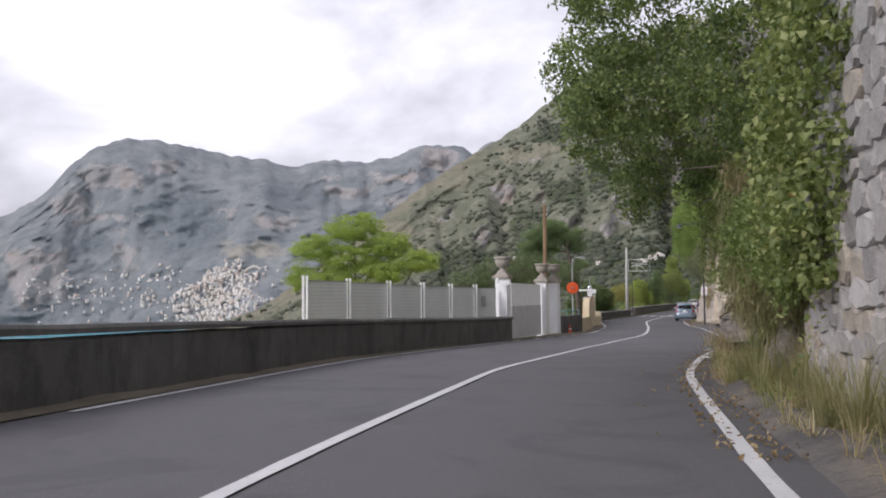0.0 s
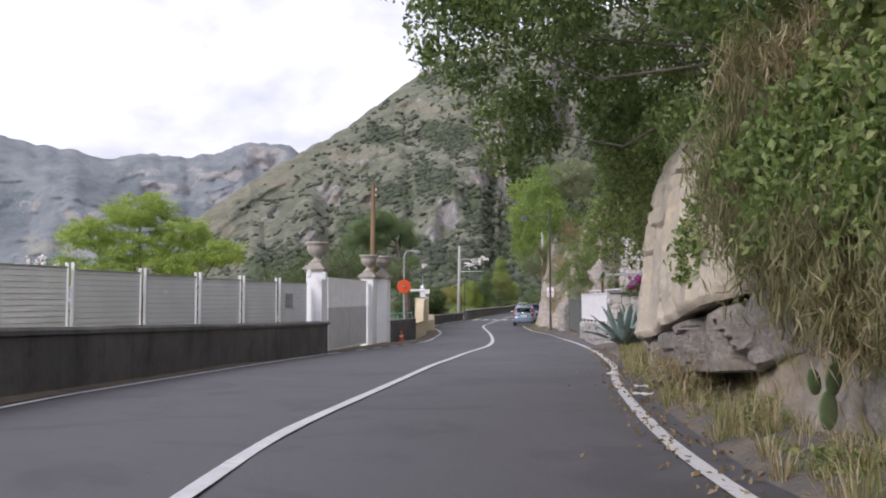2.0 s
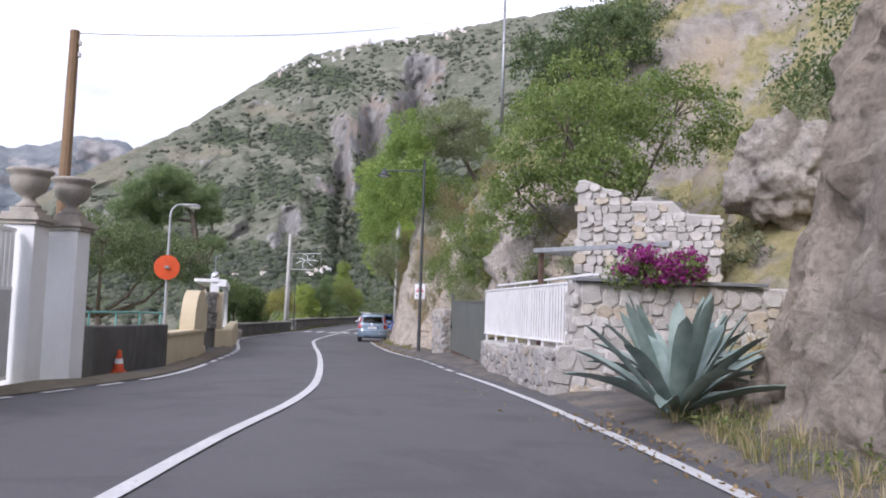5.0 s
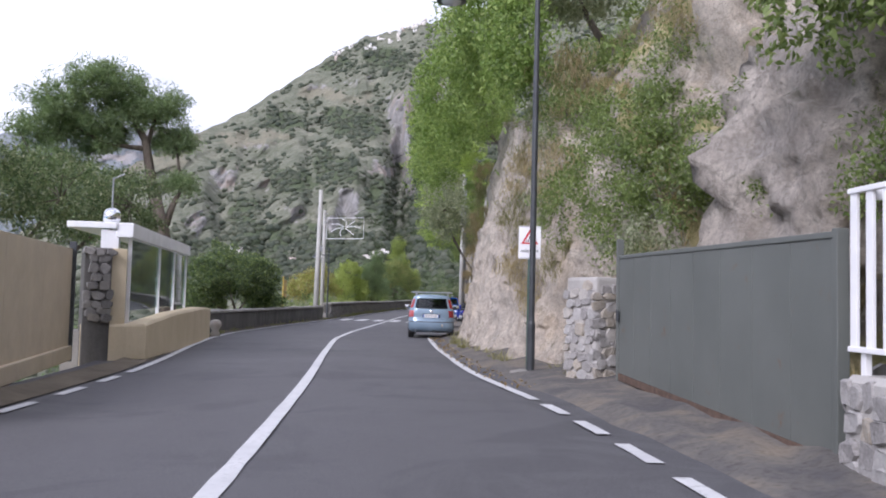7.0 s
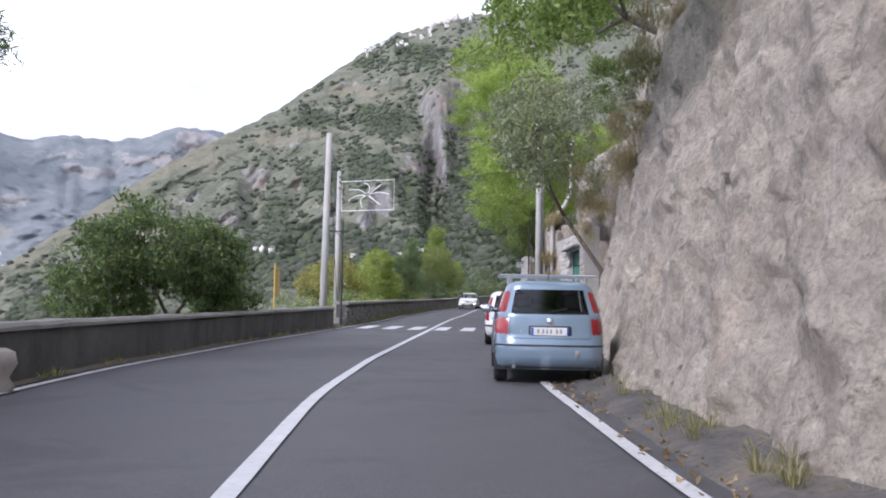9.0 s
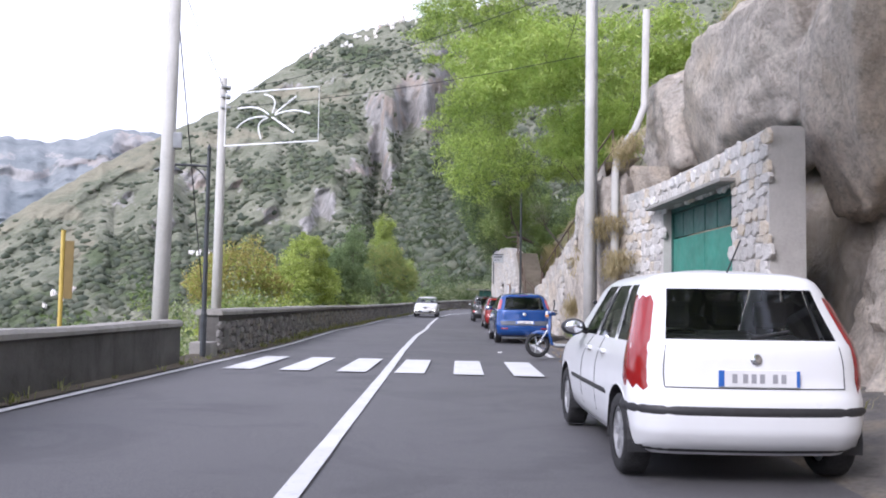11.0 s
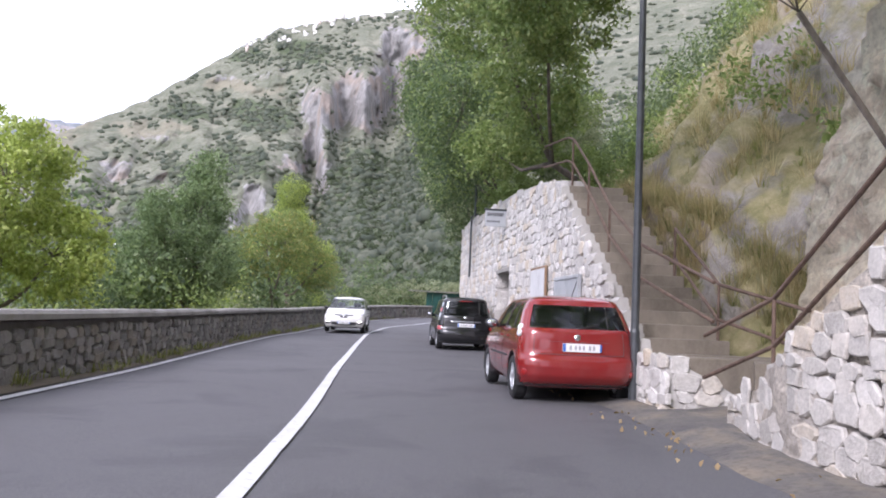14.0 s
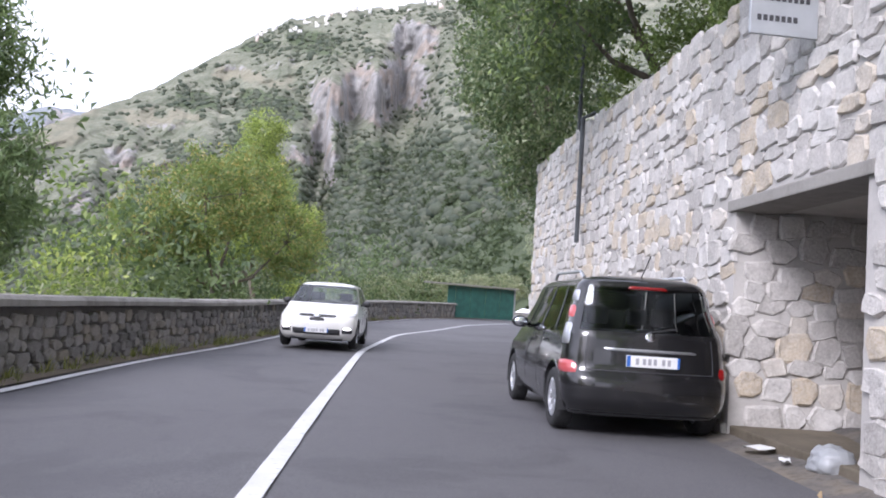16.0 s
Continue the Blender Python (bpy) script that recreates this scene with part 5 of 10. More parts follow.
        bm = lathe([(r * 0.67, -0.06), (r * 0.67, 0.075), (r * 0.62, 0.08), (r * 0.6, 0.03), (r * 0.2, 0.025), (r * 0.16, 0.06), (r * 0.05, 0.066)], 28)
        for k in range(spokes):
            a = 2 * math.pi * k / spokes
            box(bm, (r * 0.1, -0.022, 0.03), (r * 0.63, 0.022, 0.068), Matrix.Rotation(a, 4, "Z"), 0.008)
        made = {}
        for x0 in (self.ov, self.ov + self.wb):
            for y in (-1, 1):
                w = new("wheel")
                w.parent = self.ob
                w.matrix_basis = pose(x0, y * (self.W / 2 - width / 2 - 0.015), r, -90 * y, 0, 0)
                for nm, b, mt in (("tyre", tyre, M_TYRE), ("rim", bm, rim)):
                    if nm not in made:
                        ob = part(nm, b.copy(), mt, w, "", nm == "tyre")
                        made[nm] = ob.data
                    else:
                        ob = new(nm, made[nm])
                        ob.parent = w
        tyre.free()
        bm.free()
        return self

    def plate(self, p, tilt=0.0, front=False, two=True):
        """A number plate; its characters are plain bars."""
        h = new("number_plate")
        h.parent = self.ob
        if not front:
            p = (self.at(0, p[2])[0].x - 0.008, p[1], p[2])
        h.matrix_basis = pose(*p, 0, tilt if not front else -tilt, 0 if not front else 180)
        part("plate", boxed((-0.012, -0.26, -0.056), (0, 0.26, 0.056), 0.004), M_PLATE, h)
        for y in ((-1, 1) if two else (1,)):
            part("blue_band", boxed((-0.0145, y * 0.256 - 0.02, -0.052), (-0.011, y * 0.256 + 0.002 if y < 0 else y * 0.256, 0.052)) if y < 0 else boxed((-0.0145, 0.218, -0.052), (-0.011, 0.256, 0.052)), M_PLATE_BLUE, h)
        for k, y in enumerate((-0.17, -0.115, -0.03, 0.025, 0.08, 0.15)):
            part("character_bar", boxed((-0.0145, y - 0.016, -0.03), (-0.011, y + 0.016, 0.03)), M_BAR, h)
        return self

    def mirror(self, s, z, mat, glass=True):
        for y in (1, -1):
            p, n = self.at(s, z)
            p = Vector((p.x, p.y * y, p.z))
            bm = bmesh.new()
            bmesh.ops.create_icosphere(bm, subdivisions=2, radius=1, matrix=Matrix.Translation(p + Vector((-0.02, y * 0.13, 0.04))) @ Matrix.Diagonal((0.075, 0.11, 0.075, 1)))
            add_tube(bm, [p, p + Vector((0, y * 0.08, 0.03))], 0.03, 6)
            m = part("door_mirror", bm, mat, self.ob, "", True)
            gl = bmesh.new()
            bmesh.ops.create_icosphere(gl, subdivisions=2, radius=1, matrix=Matrix.Translation(p + Vector((-0.078, y * 0.13, 0.04))) @ Matrix.Diagonal((0.022, 0.085, 0.056, 1)))
            part("mirror_glass", gl, M_CHROME, m, "", True)

    def seats(self, x_front, x_rear, z=0.5, heads=True):
        for x, w in ((x_front, 0.24), (x_rear, 0.62)):
            for y in ((-0.36, 0.36) if w < 0.5 else (0,)):
                bm = bmesh.new()
                box(bm, (x - 0.1, y - w, z - 0.22), (x + 0.42, y + w, z), None, 0.05)
                box(bm, (x - 0.2, y - w, z - 0.1), (x - 0.02, y + w, z + 0.5), Matrix.Translation((x, y, z)) @ Matrix.Rotation(-0.2, 4, "Y") @ Matrix.Translation((-x, -y, -z)), 0.06)
                s = part("seat", bm, M_SEAT, self.ob, "dark cloth seat")
                for hy in ((y,) if w < 0.5 else (-0.36, 0.36)):
                    part("headrest", boxed((x - 0.32, hy - 0.12, z + 0.52), (x - 0.22, hy + 0.12, z + 0.72), 0.04), M_SEAT, s)
        part("dashboard", boxed((x_front + 0.75, -0.6, 0.7), (x_front + 1.15, 0.6, 0.92), 0.05), M_BLACK, self.ob, "dark dashboard")
        bm = bmesh.new()
        add_tube(bm, [Vector((x_front + 0.62, 0.36 + 0.18 * math.cos(a), 0.86 + 0.18 * math.sin(a))) for a in np.linspace(0, 2 * math.pi, 17)], 0.015, 6, False)
        part("steering_wheel", bm, M_BLACK, self.ob)

    def disc(self, name, s, z, r, mat, out=0.012, label="", parent=None):
        p, n = self.at(s, z)
        q = n.to_track_quat("Z", "Y").to_matrix().to_4x4()
        bm = lathe([(r, -0.01), (r, out * 0.6), (r * 0.85, out), (r * 0.1, out * 1.1)], 16)
        ob = part(name, bm, mat, parent or self.ob, label, True)
        ob.matrix_basis = Matrix.Translation(p) @ q
        return ob

    def handle(self, s, z, mat):
        for y in (1, -1):
            p, n = self.at(s, z)
            ob = part("door_handle", boxed((-0.09, -0.018, -0.014), (0.09, 0.018, 0.014), 0.01), mat, self.ob)
            ob.matrix_basis = pose(p.x, (p.y + 0.012) * y, p.z)

    def seam(self, s, z0, z1):
        """A door gap as a thin dark bead."""
        for y in (1, -1):
            pts = []
            for z in np.linspace(z0, z1, 7):
                p, n = self.at(s, z)
                pts.append(Vector((p.x, (p.y + 0.001) * y, p.z)))
            part("door_gap", tube(pts, 0.004, 4), M_INK, self.ob)


def hatch_levels(L, H, belt=0.95, rake=0.40, bonnet=0.95, screen=0.55, tail=0.05, bulge=0.1):
    """Level outlines of a hatchback: z, tail, nose, width share, corner radii, bow of tail and nose."""
    k = H / 1.49
    b = bulge
    return [(0.2, 0.2, L - 0.22, 0.87, 0.22, 0.3, 0.05, 0.1), (0.27, 0.07, L - 0.08, 0.945, 0.28, 0.33, b, 0.2), (0.36, 0.01, L - 0.02, 0.982, 0.32, 0.36, b, 0.23), (0.48, 0.0, L, 1.0, 0.33, 0.37, b, 0.25), (0.58, 0.012, L - 0.01, 1.0, 0.33, 0.37, b, 0.25), (0.63, tail, L - 0.03, 0.998, 0.32, 0.37, b, 0.26),
            (0.7, tail + 0.02, L - 0.07, 0.995, 0.31, 0.37, b, 0.27), (0.78, tail + 0.025, L - 0.2, 0.988, 0.3, 0.36, b, 0.28), (0.86, tail + 0.03, L - bonnet * 0.62, 0.976, 0.3, 0.3, b, 0.25), (belt, tail + 0.045, L - bonnet - 0.06, 0.955, 0.29, 0.22, b, 0.22),
            (belt + 0.12 * k, tail + 0.05 + rake * 0.23, L - bonnet - screen * 0.42, 0.908, 0.27, 0.2, b, 0.2), (belt + 0.27 * k, tail + 0.05 + rake * 0.52, L - bonnet - screen * 0.9, 0.852, 0.25, 0.2, b, 0.18),
            (H - 0.13, tail + 0.03 + rake * 0.82, L - bonnet - screen * 1.3, 0.8, 0.22, 0.2, b * 0.8, 0.15), (H - 0.075, tail + rake * 0.98, L - bonnet - screen * 1.52, 0.745, 0.2, 0.2, b * 0.8, 0.13), (H - 0.04, tail + rake * 1.15, L - bonnet - screen * 1.72, 0.67, 0.18, 0.2, b * 0.6, 0.12), (H - 0.012, tail + rake * 1.55, L - bonnet - screen * 2.05, 0.5, 0.16, 0.18, 0.06, 0.1), (H, tail + rake * 2.1, L - bonnet - screen * 2.5, 0.3, 0.12, 0.14, 0.04, 0.06)]




def side_windows(c, z0, z1, spans):
    """Pane ranges on both sides from spans along the side."""
    out = []
    for k, (a, b) in enumerate(spans):
        s0, s1 = c.side(a), c.side(b)
        out.append(("side_window", s0, s1, z0, z1))
        out.append(("side_window_far", c.n - s1, c.n - s0, z0, z1))
    return out


def hatchback(name, where, heading, paint, label, L, W, H, wb, ov, r, belt, rake, spans, rear_w, rim, spokes, bonnet=0.95, screen=0.55, mirror_mat=None, tail=0.05, rear_top=0.13, bulge=0.1):
    c = Car(name, where, heading, hatch_levels(L, H, belt, rake, bonnet, screen, tail, bulge), W, wb, ov, r, paint, label)
    win = side_windows(c, belt + 0.015, H - 0.125, spans)
    win.append(("rear_window", -rear_w, rear_w, belt + 0.03, H - rear_top))
    win.append(("windscreen", c.half - NF - NC + 1, c.half + NF + NC - 1, belt + 0.02, H - 0.09))
    c.body(win)
    c.wheels(rim, spokes)
    c.seats(ov + 1.35, ov + 0.42, belt - 0.42)
    c.mirror(c.side(0.79), belt + 0.02, mirror_mat or paint)
    for b in (0.3, 0.52):
        c.handle(c.side(b), belt - 0.1, paint)
    c.seam(c.side(0.16 + 0.2), 0.34, belt)
    c.seam(c.side(0.58), 0.32, belt)
    for a, b in zip(spans, spans[1:]):
        for q in ((c.side(a[1]), c.side(b[0])), (c.n - c.side(b[0]), c.n - c.side(a[1]))):
            c.patch("pillar_trim", *q, belt + 0.02, H - 0.13, M_BLACK, 0.003, label="black pillar trim", nu=4, nv=6, thick=0.004)
    c.patch("valance", -NR - NC + 1, NR + NC - 1, 0.2, 0.27, M_BLACK, 0.006, label="black lower valance", nu=24, nv=2)
    for q in (-1, 1):
        pts = [c.at(q * (NR + 1.0), z)[0] + Vector((-0.001, 0, 0)) for z in np.linspace(0.66, belt, 5)]
        part("tailgate_gap", tube(pts, 0.004, 4), M_INK, c.ob)
    pts = [c.at(u, 0.655)[0] + Vector((-0.002, 0, 0)) for u in np.linspace(-NR - 1, NR + 1, 15)]
    part("tailgate_gap", tube(pts, 0.005, 4), M_INK, c.ob)
    part("aerial", tube([(tail + rake + 0.25, 0, H - 0.03), (tail + rake - 0.05, 0, H + 0.2)], 0.006, 5), M_BLACK, c.ob, "black roof aerial")
    part("wiper", tube([c.at(0.2, belt + 0.05)[0] + Vector((-0.02, 0, 0)), c.at(-3.2, belt + 0.1)[0] + Vector((-0.02, 0, 0))], 0.01, 5), M_BLACK, c.ob, "black rear wiper")
    return c


HEAD = 90 - 16.3

# light blue small car with a roof rack
P_LBLUE = gloss_mat("light_blue_paint", (0.22, 0.305, 0.39), 0.24, 0.9, 0.3)
c = hatchback("parked_car", (18.2, 71.35), 90 - 15.5, P_LBLUE, "light blue boxy small car with a roof rack by the rock", 3.54, 1.6, 1.5, 2.3, 0.56, 0.275, 0.98, 0.24, [(0.02, 0.13), (0.17, 0.46), (0.5, 0.82)], NR + 1.2, M_STEEL_RIM, 6, 0.72, 0.5, M_CHROME, 0.03, 0.14, 0.07)
for s in (1, -1):
    q = (lambda a, b: (a, b)) if s > 0 else (lambda a, b: (-b, -a))
    c.patch("tail_lamp", *q(NR + 1.4, NR + NC + 0.6), 0.98, 1.36, M_RED_LAMP, 0.012, label="tall red tail lamp", nu=5)
    c.patch("tail_lamp", *q(NR + 0.6, NR + NC + 0.2), 0.68, 0.97, M_PINK_LAMP if s > 0 else M_RED_LAMP, 0.012, label="lower tail lamp", nu=5)
c.patch("bumper_strip", -NR - NC - 3, NR + NC + 3, 0.53, 0.575, M_BLACK, 0.018, label="dark rubbing strip", nu=40, nv=2)
c.patch("plate_recess", -4.6, 4.6, 0.67, 0.86, M_BLACK, 0.004, label="dark number plate recess")
c.plate((0.006, 0.02, 0.755))
c.patch("tow_cap", -5.4, -4.4, 0.38, 0.5, M_COPING, 0.02, label="pale square tow hook cap", nu=4, nv=4)
c.disc("badge", 0, 0.9, 0.05, M_CHROME, label="round chrome badge")
for x in (0.55, 1.75):
    bm = bmesh.new()
    add_tube(bm, [(x, -0.72, 1.56), (x, 0.72, 1.56)], 0.02, 6)
    for y in (-0.55, 0.55):
        add_tube(bm, [(x, y, 1.43), (x, y, 1.56)], 0.022, 6)
    part("roof_rack", bm, M_RIM, c.ob, "aluminium roof rack bar")
part("exhaust", tube([(0.2, 0.52, 0.27), (-0.02, 0.52, 0.26)], 0.03, 8), M_CHROME, c.ob, "exhaust pipe")

# white hatchback
P_WHITE = gloss_mat("white_car_paint", (0.72, 0.73, 0.74), 0.3, 0.5)
c = hatchback("parked_car", (20.95, 81.45), 90 - 16.5, P_WHITE, "old white hatchback with tall tail lamps parked by the garage", 3.78, 1.63, 1.45, 2.45, 0.62, 0.28, 0.93, 0.36, [(0.03, 0.17), (0.2, 0.5), (0.54, 0.84)], NR + 1.0, M_STEEL_RIM, 8, 0.9, 0.58, M_BLACK, 0.04)
for s in (1, -1):
    q = (lambda a, b: (a, b)) if s > 0 else (lambda a, b: (-b, -a))
    c.patch("tail_lamp", *q(NR + 1.6, NR + NC + 1.2), 0.6, 1.3, M_RED_LAMP, 0.012, label="tall red tail lamp", nu=5, nv=8)
c.patch("bumper_strip", -NR - NC - 2, NR + NC + 2, 0.46, 0.55, M_BLACK, 0.02, label="grey bumper strip", nu=36, nv=2)
for s in (1, -1):
    a, b = c.side(0.2), c.side(0.78)
    c.patch("door_strip", *((a, b) if s > 0 else (c.n - b, c.n - a)), 0.5, 0.565, M_BLACK, 0.014, label="dark side rubbing strip", nu=20, nv=2)
c.plate((-0.004, 0, 0.72))
c.disc("badge", 0, 0.84, 0.04, M_CHROME)

# blue hatchback
P_BLUE = gloss_mat("blue_metallic_paint", (0.005, 0.056, 0.235), 0.2, 1.0, 0.25)
c = hatchback("parked_car", (26.98, 100.18), HEAD, P_BLUE, "deep blue metallic hatchback parked beside the rock wall", 4.05, 1.69, 1.49, 2.51, 0.74, 0.305, 0.97, 0.42, [(0.12, 0.42), (0.46, 0.8)], NR + 1.4, M_RIM, 9, 0.95, 0.58)
for s in (1, -1):
    q = (lambda a, b: (a, b)) if s > 0 else (lambda a, b: (-b, -a))
    c.patch("tail_lamp", *q(NR + 2.0, NR + NC + 0.6), 0.97, 1.33, M_PINK_LAMP, 0.014, label="tall pale red tail lamp", nu=5, nv=6, round_=0.4)
    c.patch("fog_lamp", *q(NR - 0.6, NR + 2.0), 0.41, 0.475, M_RED_LAMP, 0.012, label="red fog lamp", nu=6, nv=3, round_=0.6)
c.patch("bumper_insert", -NR - 2.4, NR + 2.4, 0.52, 0.68, plain("grey_blue_insert", (0.075, 0.085, 0.105), 0.4), 0.01, label="dull grey bumper insert", nu=24)
c.patch("rear_spoiler", -NR - 1, NR + 1, 1.365, 1.43, P_BLUE, 0.05, label="blue roof spoiler", nu=20, nv=3)
c.patch("brake_light", -2, 2, 1.375, 1.41, M_RED_LAMP, 0.06, label="high brake light", nu=8, nv=2)
c.plate((-0.014, 0, 0.61))
c.disc("badge", 0, 0.86, 0.055, M_CHROME, label="round chrome badge")

# red hatchback
P_RED = gloss_mat("red_metallic_paint", (0.21, 0.012, 0.012), 0.22, 1.0, 0.15)
c = hatchback("parked_car", (31.46, 113.75), HEAD, P_RED, "glossy red hatchback parked in front of the stone wall", 3.92, 1.68, 1.46, 2.49, 0.66, 0.3, 0.96, 0.36, [(0.05, 0.16), (0.19, 0.46), (0.49, 0.82)], NR + 2.0, M_RIM, 7, 0.92, 0.55, M_BLACK)
for s in (1, -1):
    q = (lambda a, b: (a, b)) if s > 0 else (lambda a, b: (-b, -a))
    t = c.patch("tail_lamp", *q(NR + 2.4, NR + NC + 0.2), 0.86, 1.3, P_RED, 0.012, label="tall tail lamp unit in red", nu=5, nv=8)
    for z in (1.0, 0.92):
        c.disc("lamp_lens", (NR + 3.7) * s, z, 0.052, M_WHITE_LAMP, 0.026, "round clear lamp lens", t)
    c.disc("reflector", (NR + 2.6) * s, 0.4, 0.05, M_RED_LAMP, 0.012, "round red reflector")
c.patch("tailgate_strip", -5.2, 5.2, 0.815, 0.835, M_INK, 0.002, nu=20, nv=2)
for s in (1, -1):
    a, b = c.side(0.2), c.side(0.74)
    c.patch("door_strip", *((a, b) if s > 0 else (c.n - b, c.n - a)), 0.55, 0.61, M_BLACK, 0.014, label="dark side rubbing strip", nu=20, nv=2)
c.plate((0.03, -0.02, 0.75))
c.disc("badge", 0.4, 0.885, 0.045, M_CHROME, label="oval chrome badge")
part("parcel_shelf", boxed((0.35, -0.55, 0.93), (0.75, 0.55, 0.95), 0.01), M_SEAT, c.ob)

# black tall hatchback
P_BLACK = gloss_mat("black_car_paint", (0.008, 0.008, 0.009), 0.25, 0.9)
c = hatchback("parked_car", (35.67, 127.72), HEAD, P_BLACK, "glossy black compact people carrier parked by the doorway", 4.08, 1.73, 1.62, 2.54, 0.74, 0.31, 1.0, 0.26, [(0.04, 0.16), (0.19, 0.47), (0.5, 0.83)], NR + 2.4, M_RIM, 8, 0.8, 0.5, None, 0.06, 0.14, 0.14)
for s in (1, -1):
    q = (lambda a, b: (a, b)) if s > 0 else (lambda a, b: (-b, -a))
    c.patch("tail_lamp", *q(NR + 2.9, NR + NC + 0.9), 1.14, 1.3, M_PINK_LAMP, 0.014, label="upper tail lamp", nu=5, nv=4, round_=0.4)
    c.patch("pillar_trim", *q(NR + 2.7, NR + NC + 0.7), 1.31, 1.46, M_RIM, 0.01, label="silver pillar trim", nu=5, nv=4)
    c.patch("pillar_trim", *q(NR + 2.7, NR + NC + 0.9), 0.86, 1.13, M_RIM, 0.008, label="silver pillar trim", nu=5, nv=5)
    c.patch("fog_lamp", *q(NR + 1.6, NR + NC + 0.6), 0.6, 0.74, M_PINK_LAMP if s > 0 else M_RED_LAMP, 0.022, label="lower tail lamp", nu=6, nv=5, round_=0.7)
c.patch("brake_light", -2.6, 2.6, 1.475, 1.51, M_RED_LAMP, 0.02, label="wide red brake light", nu=10, nv=2)
c.patch("grip_bar", -5.4, 5.4, 0.845, 0.885, M_RIM, 0.02, label="silver tailgate grip bar", nu=14, nv=2)
c.plate((0.02, 0, 0.76))
c.disc("badge", 0.2, 1.0, 0.05, M_CHROME, label="chrome badge")
for y in (-1, 1):
    bm = tube([(0.75, y * 0.56, 1.585), (0.85, y * 0.57, 1.65), (2.0, y * 0.57, 1.66), (2.15, y * 0.56, 1.6)], 0.02, 6)
    part("roof_rail", bm, M_RIM, c.ob, "silver roof rail")

# white crossover, standing in the far lane with its lamps lit
P_CREAM = gloss_mat("pearl_white_paint", (0.7, 0.69, 0.66), 0.28, 0.7)
c = hatchback("oncoming_car", (36.35, 143.4), -90 - 20, P_CREAM, "pearl white crossover with lit lamps in the far lane", 4.12, 1.78, 1.54, 2.6, 0.7, 0.325, 0.99, 0.4, [(0.06, 0.17), (0.2, 0.48), (0.51, 0.84)], NR + 1.6, M_RIM, 5, 0.85, 0.58, M_BLACK)
F = c.half
c.patch("grille", F - 5.2, F + 5.2, 0.69, 0.79, M_BLACK, 0.012, label="black grille wing", nu=16, nv=3, round_=0.5)
c.patch("grille_centre", F - 2.3, F + 2.3, 0.6, 0.72, M_BLACK, 0.012, label="black grille centre", nu=8, nv=3, round_=0.7)
c.disc("badge", F, 0.735, 0.085, M_CHROME, 0.04, "large chrome badge")
c.patch("lower_intake", F - 6.4, F + 6.4, 0.3, 0.47, M_BLACK, 0.012, label="black lower intake", nu=18, nv=4)
m = Nodes("lit_lamp")
m.b.inputs["Emission Color"].default_value = (1.0, 0.97, 0.9, 1)
m.b.inputs["Emission Strength"].default_value = 5.0
M_LIT = m.mat
for s in (1, -1):
    c.patch("headlamp", *sorted((F + s * 5.6, F + s * (NF + NC - 0.4))), 0.72, 0.83, M_WHITE_LAMP, 0.014, label="clear headlamp", nu=6, nv=4, round_=0.4)
    c.patch("fog_surround", *sorted((F + s * 6.3, F + s * (NF + 3.2))), 0.34, 0.5, M_BLACK, 0.014, label="black fog lamp surround", nu=6, nv=4)
    c.patch("daytime_lamp", *sorted((F + s * 6.6, F + s * (NF + 2.6))), 0.44, 0.485, M_LIT, 0.024, label="lit white daytime lamp", nu=5, nv=3)
    a, b = c.side(0.17), c.side(0.86)
    c.patch("sill_trim", *((a, b) if s > 0 else (c.n - b, c.n - a)), 0.22, 0.36, M_BLACK, 0.012, label="black sill cladding", nu=24, nv=3)
c.plate((4.135, 0, 0.42), 0, True)


# ---------------------------------------------------------------- scooters
M_SBLUE = gloss_mat("scooter_blue", (0.01, 0.06, 0.22), 0.28, 0.8)
M_SBLUE2 = gloss_mat("scooter_violet_blue", (0.02, 0.035, 0.26), 0.25, 0.8)
M_GREY_PL = plain("grey_plastic", (0.3, 0.31, 0.32), 0.45)


